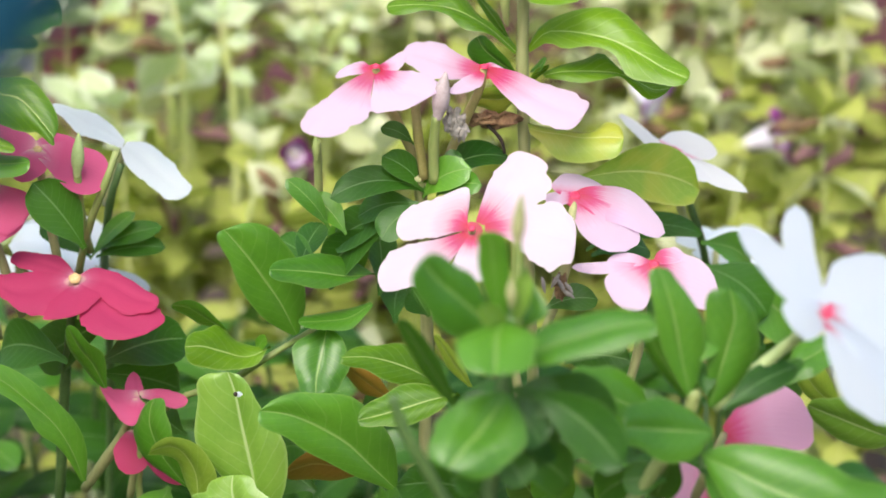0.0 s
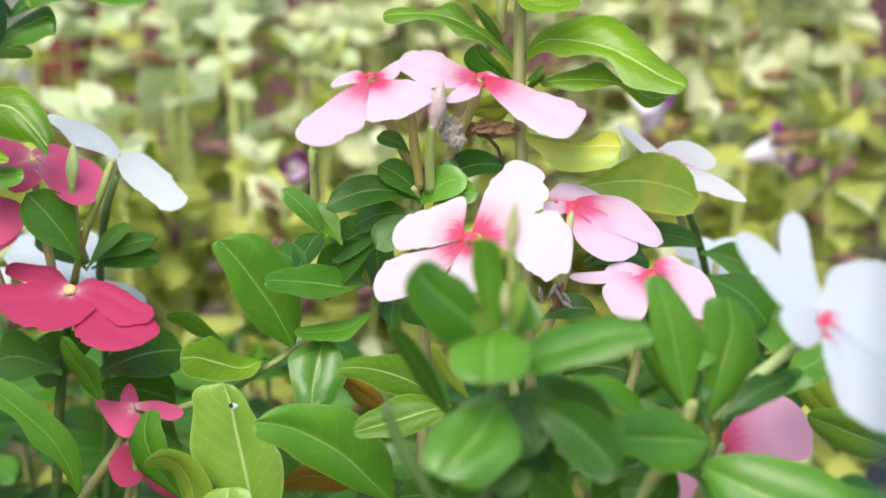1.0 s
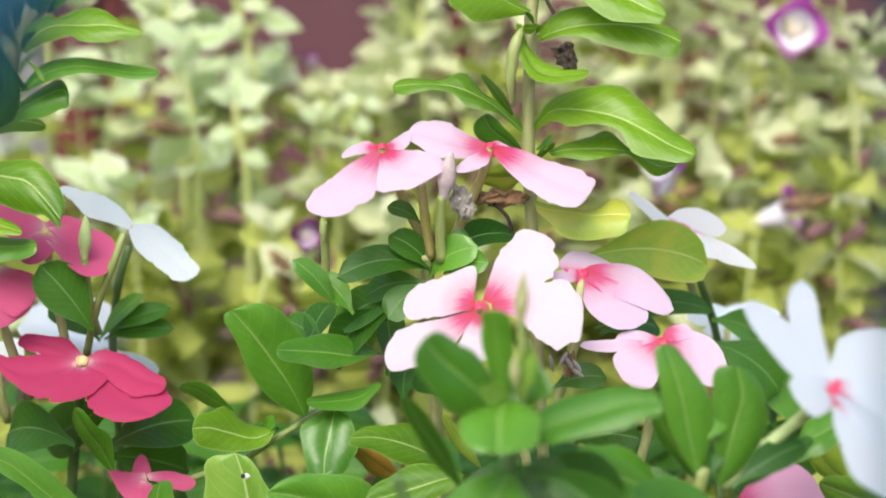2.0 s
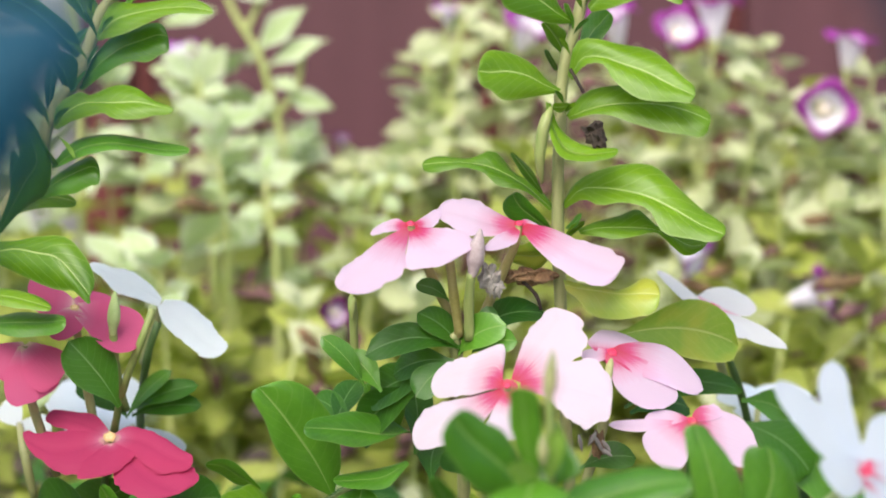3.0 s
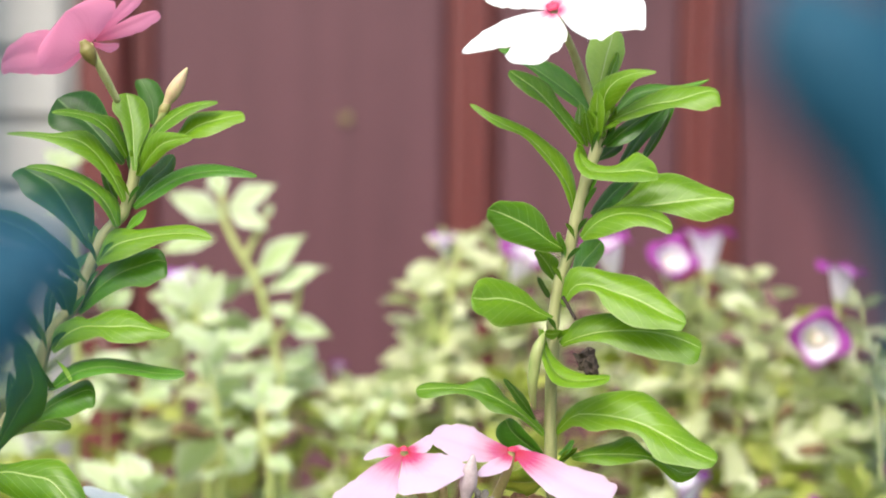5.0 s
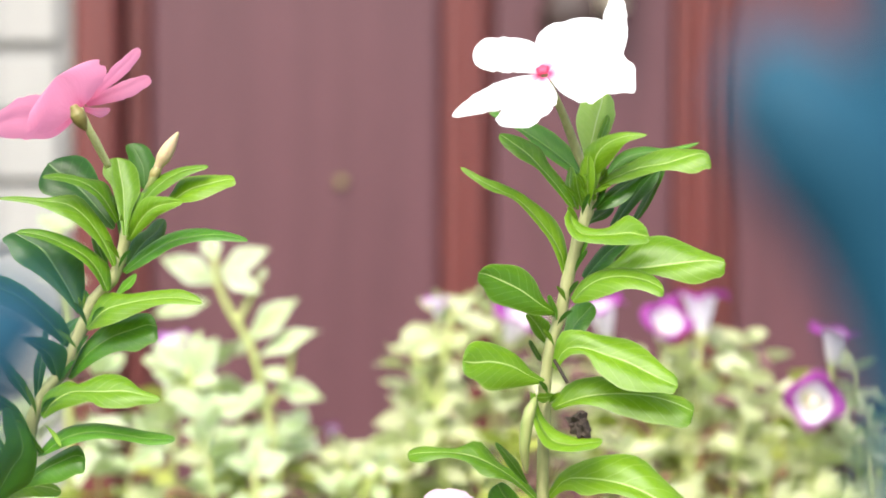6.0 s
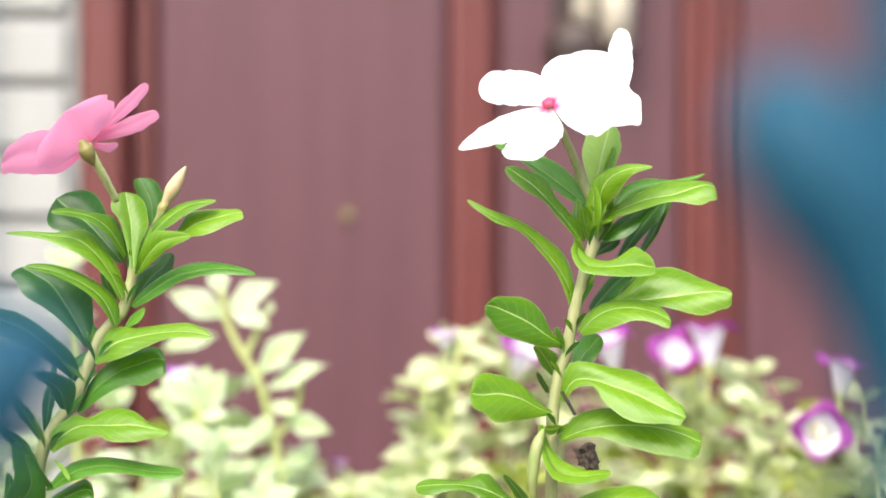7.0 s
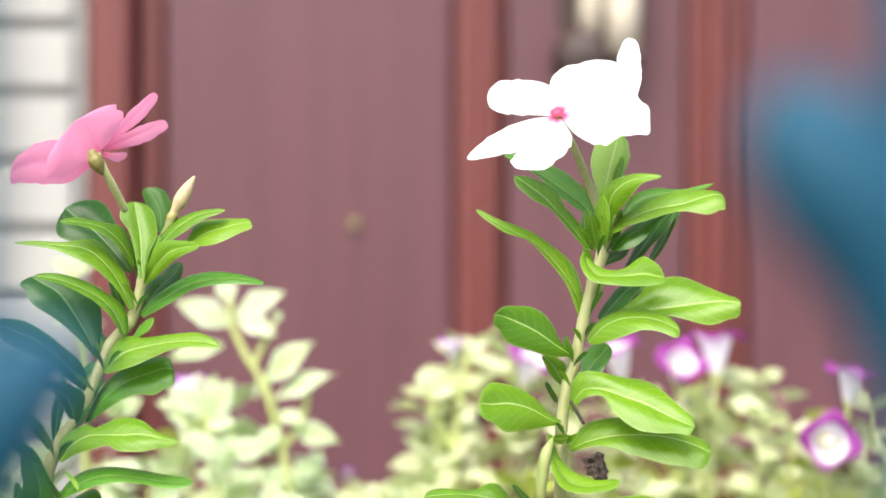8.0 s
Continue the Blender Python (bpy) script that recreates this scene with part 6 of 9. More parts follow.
lofted_leaf(tall_rose, [((-0.0752, 0.4450, 0.4144), (-0.0004, -0.0003, -0.0004), (0.0003, 0.0004, 0.0005)), ((-0.0792, 0.4467, 0.4188), (-0.0014, -0.0013, -0.0023), (0.0020, 0.0017, 0.0021)), ((-0.0843, 0.4485, 0.4240), (-0.0026, -0.0022, -0.0036), (0.0039, 0.0029, 0.0028)), ((-0.0895, 0.4502, 0.4277), (-0.0032, -0.0030, -0.0048), (0.0060, 0.0040, 0.0038))], (-0.0925, 0.4520, 0.4301), M_LEAF_DARK, sharp=0)
lofted_leaf(tall_rose, [((-0.0732, 0.4380, 0.4161), (-0.0003, -0.0007, -0.0005), (0.0003, 0.0015, 0.0007)), ((-0.0765, 0.4365, 0.4219), (-0.0002, -0.0020, -0.0012), (0.0006, 0.0040, 0.0026)), ((-0.0805, 0.4350, 0.4252), (-0.0003, -0.0013, -0.0013), (0.0003, 0.0026, 0.0011)), ((-0.0855, 0.4335, 0.4264), (-0.0001, -0.0009, -0.0009), (0.0000, 0.0019, 0.0010))], (-0.0898, 0.4320, 0.4265), M_LEAF_YOUNG, sharp=0.5)
lofted_leaf(tall_rose, [((-0.0737, 0.4370, 0.4055), (-0.0004, -0.0007, 0.0000), (0.0004, 0.0007, 0.0010)), ((-0.0762, 0.4372, 0.4110), (-0.0012, -0.0017, 0.0000), (0.0016, 0.0017, 0.0010)), ((-0.0802, 0.4373, 0.4167), (-0.0023, -0.0025, -0.0010), (0.0017, 0.0025, 0.0008)), ((-0.0849, 0.4375, 0.4201), (-0.0015, -0.0030, -0.0024), (0.0016, 0.0030, 0.0022)), ((-0.0910, 0.4377, 0.4209), (-0.0004, -0.0012, -0.0013), (0.0004, 0.0012, 0.0008)), ((-0.0964, 0.4378, 0.4215), (0.0000, -0.0007, -0.0009), (-0.0000, 0.0007, 0.0005))], (-0.1018, 0.4380, 0.4215), M_LEAF_YOUNG, sharp=0.7)
lofted_leaf(tall_rose, [((-0.0830, 0.4430, 0.3940), (-0.0006, -0.0003, 0.0000), (0.0006, 0.0003, 0.0007)), ((-0.0855, 0.4440, 0.3988), (-0.0019, -0.0012, -0.0005), (0.0034, 0.0012, 0.0009)), ((-0.0891, 0.4450, 0.4045), (-0.0038, -0.0022, -0.0014), (0.0061, 0.0022, 0.0007)), ((-0.0927, 0.4460, 0.4092), (-0.0058, -0.0030, -0.0024), (0.0078, 0.0030, -0.0006)), ((-0.0970, 0.4470, 0.4117), (-0.0041, -0.0020, -0.0016), (0.0047, 0.0020, 0.0002))], (-0.1001, 0.4480, 0.4133), M_LEAF_DARK, sharp=0)
lofted_leaf(tall_rose, [((-0.0753, 0.4360, 0.3997), (-0.0006, -0.0012, 0.0001), (0.0006, 0.0012, 0.0003)), ((-0.0774, 0.4364, 0.4044), (-0.0008, -0.0030, -0.0003), (0.0022, 0.0030, 0.0010)), ((-0.0808, 0.4368, 0.4081), (-0.0009, -0.0028, -0.0006), (0.0016, 0.0028, 0.0009)), ((-0.0862, 0.4372, 0.4110), (-0.0004, -0.0022, -0.0008), (0.0010, 0.0022, 0.0013)), ((-0.0917, 0.4376, 0.4129), (-0.0000, -0.0018, -0.0009), (0.0004, 0.0018, 0.0013))], (-0.0971, 0.4380, 0.4136), M_LEAF_YOUNG)
lofted_leaf(tall_rose, [((-0.0766, 0.4450, 0.4042), (-0.0006, 0.0011, -0.0000), (0.0005, -0.0008, 0.0000)), ((-0.0789, 0.4460, 0.4089), (-0.0019, 0.0040, -0.0007), (0.0019, -0.0030, 0.0010))], (-0.0805, 0.4470, 0.4136), M_LEAF_DARK)
lofted_leaf(tall_rose, [((-0.0718, 0.4390, 0.4041), (-0.0008, 0.0015, 0.0003), (0.0007, -0.0011, -0.0004)), ((-0.0663, 0.4380, 0.4083), (-0.0021, 0.0040, 0.0010), (0.0014, -0.0030, -0.0014)), ((-0.0608, 0.4370, 0.4114), (-0.0012, 0.0040, 0.0017), (0.0012, -0.0030, -0.0014)), ((-0.0539, 0.4360, 0.4129), (-0.0007, 0.0034, 0.0016), (0.0006, -0.0025, -0.0013)), ((-0.0478, 0.4350, 0.4131), (-0.0003, 0.0028, 0.0010), (0.0006, -0.0021, -0.0013))], (-0.0420, 0.4340, 0.4120), M_LEAF, sharp=0.5)
lofted_leaf(tall_rose, [((-0.0721, 0.4450, 0.4057), (-0.0007, 0.0007, -0.0000), (0.0006, -0.0005, 0.0000)), ((-0.0686, 0.4460, 0.4106), (-0.0034, 0.0040, 0.0013), (0.0030, -0.0030, -0.0016)), ((-0.0654, 0.4470, 0.4136), (-0.0026, 0.0030, 0.0009), (0.0018, -0.0023, -0.0017))], (-0.0635, 0.4480, 0.4167), M_LEAF_DARK)
lofted_leaf(tall_rose, [((-0.0701, 0.4350, 0.4117), (-0.0007, 0.0005, 0.0003), (0.0007, -0.0005, -0.0001)), ((-0.0669, 0.4320, 0.4164), (-0.0021, 0.0015, 0.0008), (0.0022, -0.0015, -0.0009)), ((-0.0629, 0.4290, 0.4196), (-0.0024, 0.0020, 0.0024), (0.0021, -0.0020, -0.0014))], (-0.0564, 0.4260, 0.4209), M_LEAF_YOUNG, sharp=0.6)
lofted_leaf(tall_rose, [((-0.0688, 0.4390, 0.4195), (-0.0007, 0.0009, -0.0000), (0.0006, -0.0006, 0.0000)), ((-0.0636, 0.4380, 0.4247), (-0.0019, 0.0030, 0.0008), (0.0018, -0.0020, -0.0011)), ((-0.0581, 0.4370, 0.4280), (-0.0011, 0.0025, 0.0010), (0.0014, -0.0017, -0.0012))], (-0.0515, 0.4360, 0.4293), M_LEAF_YOUNG, sharp=0.6)
lofted_leaf(tall_rose, [((-0.0666, 0.4400, 0.4172), (-0.0006, 0.0007, -0.0000), (0.0006, -0.0005, 0.0000)), ((-0.0604, 0.4390, 0.4212), (-0.0009, 0.0017, 0.0011), (0.0008, -0.0013, -0.0011)), ((-0.0562, 0.4380, 0.4238), (-0.0024, 0.0040, 0.0025), (0.0017, -0.0030, -0.0027)), ((-0.0514, 0.4370, 0.4252), (-0.0010, 0.0032, 0.0021), (0.0017, -0.0024, -0.0023)), ((-0.0475, 0.4360, 0.4261), (-0.0006, 0.0023, 0.0012), (0.0012, -0.0017, -0.0019))], (-0.0452, 0.4350, 0.4263), M_LEAF_YOUNG, sharp=0.1)
lofted_leaf(tall_rose, [((-0.0683, 0.4470, 0.4240), (-0.0006, 0.0002, 0.0000), (0.0005, 0.0002, 0.0000)), ((-0.0687, 0.4480, 0.4289), (-0.0032, 0.0010, 0.0006), (0.0033, 0.0010, 0.0003)), ((-0.0704, 0.4490, 0.4325), (-0.0025, 0.0009, -0.0003), (0.0032, 0.0009, 0.0006))], (-0.0719, 0.4500, 0.4350), M_LEAF_DARK, sharp=0.1)
lofted_leaf(tall_rose, [((-0.0802, 0.4370, 0.3908), (-0.0005, 0.0007, 0.0005), (0.0005, -0.0006, -0.0005)), ((-0.0758, 0.4352, 0.3952), (-0.0014, 0.0040, 0.0034), (0.0020, -0.0030, -0.0030)), ((-0.0695, 0.4334, 0.3972), (-0.0011, 0.0028, 0.0019), (0.0017, -0.0021, -0.0025)), ((-0.0626, 0.4316, 0.3983), (-0.0006, 0.0020, 0.0019), (0.0005, -0.0015, -0.0015)), ((-0.0571, 0.4298, 0.3985), (-0.0005, 0.0020, 0.0019), (0.0005, -0.0015, -0.0014))], (-0.0519, 0.4280, 0.3976), M_LEAF_YOUNG, sharp=0.4)
lofted_leaf(tall_rose, [((-0.0853, 0.4410, 0.3788), (-0.0005, 0.0005, 0.0006), (0.0006, -0.0005, -0.0004)), ((-0.0808, 0.4404, 0.3844), (-0.0018, 0.0016, 0.0012), (0.0014, -0.0016, -0.0023)), ((-0.0753, 0.4398, 0.3884), (-0.0019, 0.0024, 0.0028), (0.0023, -0.0024, -0.0029)), ((-0.0698, 0.4392, 0.3905), (-0.0009, 0.0030, 0.0032), (0.0015, -0.0030, -0.0049)), ((-0.0661, 0.4386, 0.3917), (-0.0007, 0.0026, 0.0027), (0.0013, -0.0026, -0.0044))], (-0.0638, 0.4380, 0.3912), M_LEAF, sharp=0)
lofted_leaf(tall_rose, [((-0.0905, 0.4360, 0.3699), (-0.0005, 0.0007, 0.0005), (0.0006, -0.0005, -0.0003)), ((-0.0877, 0.4346, 0.3736), (-0.0024, 0.0026, 0.0017), (0.0019, -0.0020, -0.0016)), ((-0.0834, 0.4331, 0.3761), (-0.0013, 0.0032, 0.0025), (0.0019, -0.0024, -0.0027)), ((-0.0792, 0.4317, 0.3765), (-0.0023, 0.0025, 0.0015), (0.0010, -0.0019, -0.0022)), ((-0.0750, 0.4303, 0.3766), (-0.0010, 0.0040, 0.0035), (-0.0000, -0.0030, -0.0035)), ((-0.0701, 0.4289, 0.3769), (-0.0005, 0.0038, 0.0028), (0.0005, -0.0028, -0.0038)), ((-0.0653, 0.4274, 0.3762), (-0.0004, 0.0017, 0.0009), (0.0002, -0.0012, -0.0020))], (-0.0612, 0.4260, 0.3755), M_LEAF_YOUNG, sharp=0.5)
lofted_leaf(tall_rose, [((-0.0917, 0.4380, 0.3603), (-0.0008, 0.0010, -0.0001), (0.0007, -0.0008, 0.0001)), ((-0.0854, 0.4364, 0.3649), (-0.0019, 0.0040, 0.0015), (0.0016, -0.0030, -0.0012)), ((-0.0784, 0.4348, 0.3667), (-0.0014, 0.0039, 0.0017), (0.0012, -0.0029, -0.0014)), ((-0.0715, 0.4332, 0.3663), (-0.0005, 0.0031, 0.0014), (0.0004, -0.0023, -0.0012)), ((-0.0646, 0.4316, 0.3655), (-0.0005, 0.0031, 0.0013), (0.0006, -0.0023, -0.0012))], (-0.0583, 0.4300, 0.3657), M_LEAF, sharp=0.2)
lofted_leaf(tall_rose, [((-0.0973, 0.4410, 0.3522), (-0.0006, 0.0005, -0.0001), (0.0006, -0.0003, 0.0000)), ((-0.0917, 0.4405, 0.3565), (-0.0016, 0.0019, 0.0005), (0.0010, -0.0013, -0.0030)), ((-0.0868, 0.4400, 0.3590), (-0.0006, 0.0030, 0.0019), (0.0003, -0.0020, -0.0045)), ((-0.0829, 0.4395, 0.3605), (-0.0008, 0.0030, 0.0021), (0.0006, -0.0020, -0.0044))], (-0.0809, 0.4390, 0.3596), M_LEAF, sharp=0)
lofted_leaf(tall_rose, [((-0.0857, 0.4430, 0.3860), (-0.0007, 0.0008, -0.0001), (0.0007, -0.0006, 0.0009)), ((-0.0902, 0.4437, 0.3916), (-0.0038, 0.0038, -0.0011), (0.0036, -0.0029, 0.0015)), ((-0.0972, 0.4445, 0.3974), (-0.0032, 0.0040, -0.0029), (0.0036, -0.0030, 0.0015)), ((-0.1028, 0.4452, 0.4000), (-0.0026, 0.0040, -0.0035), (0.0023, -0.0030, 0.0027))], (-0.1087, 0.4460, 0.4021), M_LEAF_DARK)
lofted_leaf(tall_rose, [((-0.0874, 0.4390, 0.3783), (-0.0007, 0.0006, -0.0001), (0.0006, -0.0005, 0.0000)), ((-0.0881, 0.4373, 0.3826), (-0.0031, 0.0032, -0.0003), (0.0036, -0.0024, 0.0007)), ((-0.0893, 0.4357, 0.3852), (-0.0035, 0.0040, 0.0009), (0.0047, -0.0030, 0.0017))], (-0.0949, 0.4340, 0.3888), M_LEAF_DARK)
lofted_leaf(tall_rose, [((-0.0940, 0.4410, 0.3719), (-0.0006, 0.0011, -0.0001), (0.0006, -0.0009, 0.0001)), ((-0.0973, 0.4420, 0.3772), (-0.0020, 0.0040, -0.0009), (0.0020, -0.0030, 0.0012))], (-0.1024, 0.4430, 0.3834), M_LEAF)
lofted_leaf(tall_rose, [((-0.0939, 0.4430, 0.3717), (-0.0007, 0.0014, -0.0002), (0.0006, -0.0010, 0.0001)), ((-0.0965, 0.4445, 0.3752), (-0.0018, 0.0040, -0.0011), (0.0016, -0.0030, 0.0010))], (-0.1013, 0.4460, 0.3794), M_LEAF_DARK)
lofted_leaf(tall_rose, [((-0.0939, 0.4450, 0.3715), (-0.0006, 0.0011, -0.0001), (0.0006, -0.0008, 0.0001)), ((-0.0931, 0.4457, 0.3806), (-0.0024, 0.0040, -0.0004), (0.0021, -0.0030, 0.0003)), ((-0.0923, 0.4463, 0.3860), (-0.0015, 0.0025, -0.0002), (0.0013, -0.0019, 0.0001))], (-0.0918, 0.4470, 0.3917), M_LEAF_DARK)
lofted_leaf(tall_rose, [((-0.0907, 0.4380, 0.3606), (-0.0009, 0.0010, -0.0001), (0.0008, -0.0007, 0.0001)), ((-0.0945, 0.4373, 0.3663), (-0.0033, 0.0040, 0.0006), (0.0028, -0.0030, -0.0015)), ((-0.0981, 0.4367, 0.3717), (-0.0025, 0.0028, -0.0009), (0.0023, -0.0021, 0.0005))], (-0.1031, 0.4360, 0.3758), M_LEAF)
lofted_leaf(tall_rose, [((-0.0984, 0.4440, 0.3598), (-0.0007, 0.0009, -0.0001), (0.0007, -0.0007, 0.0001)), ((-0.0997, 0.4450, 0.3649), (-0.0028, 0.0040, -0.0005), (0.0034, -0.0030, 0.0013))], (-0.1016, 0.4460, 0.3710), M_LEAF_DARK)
lofted_leaf(tall_rose, [((-0.0738, 0.4390, 0.3984), (-0.0007, 0.0015, -0.0001), (0.0006, -0.0011, 0.0001)), ((-0.0709, 0.4375, 0.4011), (-0.0017, 0.0040, 0.0004), (0.0012, -0.0030, -0.0007))], (-0.0684, 0.4360, 0.4038), M_LEAF)
lofted_leaf(tall_rose, [((-0.0832, 0.4440, 0.3929), (-0.0006, 0.0013, -0.0001), (0.0006, -0.0010, 0.0001)), ((-0.0863, 0.4445, 0.3902), (-0.0013, 0.0040, 0.0008), (0.0014, -0.0030, -0.0009))], (-0.0878, 0.4450, 0.3861), M_LEAF_DARK)
lofted_leaf(tall_rose, [((-0.0825, 0.4430, 0.3938), (-0.0007, 0.0015, -0.0001), (0.0006, -0.0012, 0.0001)), ((-0.0813, 0.4425, 0.3971), (-0.0017, 0.0040, 0.0001), (0.0016, -0.0030, -0.0001))], (-0.0815, 0.4420, 0.3996), M_LEAF_DARK)
lofted_leaf(tall_rose, [((-0.0730, 0.4420, 0.4131), (-0.0006, 0.0013, -0.0000), (0.0006, -0.0009, 0.0000)), ((-0.0737, 0.4425, 0.4180), (-0.0019, 0.0040, 0.0008), (0.0017, -0.0030, 0.0000))], (-0.0746, 0.4430, 0.4223), M_LEAF_DARK)
lofted_leaf(tall_rose, [((-0.0714, 0.4380, 0.4138), (-0.0006, 0.0011, -0.0000), (0.0005, -0.0009, 0.0000)), ((-0.0698, 0.4375, 0.4188), (-0.0019, 0.0040, 0.0007), (0.0017, -0.0030, -0.0008))], (-0.0672, 0.4370, 0.4231), M_LEAF_YOUNG)
lofted_leaf(tall_rose, [((-0.1109, 0.4400, 0.3387), (-0.0008, 0.0003, -0.0001), (0.0008, -0.0003, 0.0001)), ((-0.1055, 0.4377, 0.3403), (-0.0010, 0.0015, 0.0019), (0.0019, -0.0015, -0.0037)), ((-0.1007, 0.4353, 0.3414), (-0.0004, 0.0021, 0.0015), (0.0017, -0.0021, -0.0063)), ((-0.0953, 0.4330, 0.3409), (-0.0000, 0.0028, 0.0034), (0.0021, -0.0028, -0.0073)), ((-0.0903, 0.4307, 0.3403), (0.0019, 0.0030, 0.0041), (0.0018, -0.0030, -0.0074)), ((-0.0862, 0.4283, 0.3369), (0.0028, 0.0021, 0.0033), (0.0012, -0.0021, -0.0044))], (-0.0818, 0.4260, 0.3319), M_LEAF_YOUNG, sharp=0.1)
lofted_leaf(tall_rose, [((-0.1125, 0.4400, 0.3220), (-0.0006, 0.0009, 0.0004), (0.0006, -0.0007, -0.0004)), ((-0.1025, 0.4380, 0.3229), (-0.0009, 0.0040, 0.0015), (0.0009, -0.0030, -0.0030)), ((-0.0950, 0.4360, 0.3234), (-0.0007, 0.0036, 0.0013), (0.0011, -0.0027, -0.0027))], (-0.0892, 0.4340, 0.3244), M_LEAF, sharp=0.1)
lofted_leaf(tall_rose, [((-0.1114, 0.4360, 0.3304), (-0.0007, 0.0011, 0.0003), (0.0006, -0.0008, -0.0004)), ((-0.1030, 0.4347, 0.3300), (-0.0009, 0.0040, 0.0012), (0.0013, -0.0030, -0.0022)), ((-0.0970, 0.4333, 0.3289), (-0.0003, 0.0029, 0.0012), (0.0003, -0.0022, -0.0013))], (-0.0921, 0.4320, 0.3277), M_LEAF_YOUNG)
lofted_leaf(tall_rose, [((-0.1050, 0.4370, 0.3449), (-0.0006, -0.0004, 0.0001), (0.0006, 0.0004, -0.0001)), ((-0.1011, 0.4358, 0.3518), (-0.0007, -0.0014, 0.0017), (0.0024, 0.0014, -0.0009)), ((-0.0976, 0.4345, 0.3578), (-0.0022, -0.0030, 0.0027), (0.0042, 0.0030, -0.0031)), ((-0.0945, 0.4333, 0.3629), (-0.0034, -0.0027, 0.0027), (0.0029, 0.0027, -0.0014))], (-0.0968, 0.4320, 0.3721), M_LEAF_DARK, sharp=0.1)
lofted_leaf(tall_rose, [((-0.1068, 0.4420, 0.3432), (-0.0008, 0.0009, -0.0002), (0.0007, -0.0007, 0.0001)), ((-0.1106, 0.4423, 0.3514), (-0.0030, 0.0039, -0.0013), (0.0032, -0.0029, 0.0010)), ((-0.1119, 0.4427, 0.3569), (-0.0031, 0.0040, -0.0009), (0.0032, -0.0030, 0.0018))], (-0.1119, 0.4430, 0.3644), M_LEAF)
lofted_leaf(tall_rose, [((-0.1047, 0.4460, 0.3470), (-0.0008, 0.0010, -0.0002), (0.0007, -0.0007, 0.0001)), ((-0.1008, 0.4487, 0.3505), (-0.0012, 0.0030, 0.0007), (0.0010, -0.0023, -0.0017)), ((-0.0947, 0.4513, 0.3513), (-0.0011, 0.0040, 0.0011), (0.0009, -0.0030, -0.0023))], (-0.0896, 0.4540, 0.3497), M_LEAF_YOUNG)
lofted_leaf(tall_rose, [((-0.1032, 0.4460, 0.3488), (-0.0009, 0.0013, -0.0002), (0.0008, -0.0010, 0.0002)), ((-0.1025, 0.4470, 0.3563), (-0.0026, 0.0040, -0.0006), (0.0023, -0.0030, 0.0004))], (-0.1035, 0.4480, 0.3634), M_LEAF_DARK)
leaf(tall_rose, (-0.0711, 0.4360, 0.4129), (-0.0714, 0.4320, 0.4178), 0.0008, 20, 0, material=M_LEAF_YOUNG)
leaf(tall_rose, (-0.0706, 0.4360, 0.4124), (-0.0690, 0.4320, 0.4168), 0.0008, 20, 0, material=M_LEAF_YOUNG)
leaf(tall_rose, (-0.0813, 0.4360, 0.3939), (-0.0796, 0.4320, 0.3994), 0.0008, 20, 0, material=M_LEAF_YOUNG)
leaf(tall_rose, (-0.0808, 0.4360, 0.3944), (-0.0813, 0.4320, 0.3985), 0.0008, 20, 0, material=M_LEAF_YOUNG)
stem(tall_rose, [(-0.0671, 0.4420, 0.4227), (-0.0651, 0.4400, 0.4261), (-0.0641, 0.4400, 0.4281)], 0.0010, 0.0009, M_STEM, name="bud_stalk")
bud(tall_rose, (-0.0658, 0.4400, 0.4258), (-0.0631, 0.4400, 0.4300), 0.0026, M_STALK_BROWN, name="calyx")
bud(tall_rose, (-0.0645, 0.4400, 0.4282), (-0.0592, 0.4400, 0.4374), 0.0036)
leaf(tall_rose, (-0.0723, 0.4380, 0.4061), (-0.0753, 0.4320, 0.4122), 0.0011, 20, 0.05, material=M_LEAF_YOUNG)
leaf(tall_rose, (-0.0730, 0.4380, 0.4047), (-0.0691, 0.4320, 0.4095), 0.0011, 20, 0.05, material=M_LEAF_DARK)
leaf(tall_rose, (-0.0803, 0.4380, 0.3906), (-0.0825, 0.4320, 0.3976), 0.0011, 20, 0.05, material=M_LEAF_DARK)
leaf(tall_rose, (-0.0797, 0.4380, 0.3913), (-0.0753, 0.4320, 0.3963), 0.0011, 20, 0.05, material=M_LEAF_DARK)
leaf(tall_rose, (-0.0830, 0.4380, 0.3839), (-0.0786, 0.4320, 0.3897), 0.0011, 20, 0.05, material=M_LEAF_DARK)
leaf(tall_rose, (-0.0864, 0.4380, 0.3779), (-0.0819, 0.4320, 0.3838), 0.0011, 20, 0.05, material=M_LEAF_DARK)
leaf(tall_rose, (-0.0924, 0.4380, 0.3698), (-0.0938, 0.4320, 0.3778), 0.0011, 20, 0.05, material=M_LEAF_YOUNG)
leaf(tall_rose, (-0.0917, 0.4380, 0.3698), (-0.0865, 0.4320, 0.3752), 0.0011, 20, 0.05, material=M_LEAF_DARK)
leaf(tall_rose, (-0.0931, 0.4380, 0.3638), (-0.0958, 0.4320, 0.3699), 0.0011, 20, 0.05, material=M_LEAF_YOUNG)
leaf(tall_rose, (-0.0904, 0.4380, 0.3678), (-0.0852, 0.4320, 0.3632), 0.0011, 20, 0.05, material=M_LEAF_YOUNG)
leaf(tall_rose, (-0.0824, 0.4380, 0.3853), (-0.0865, 0.4320, 0.3910), 0.0011, 20, 0.05, material=M_LEAF_YOUNG)
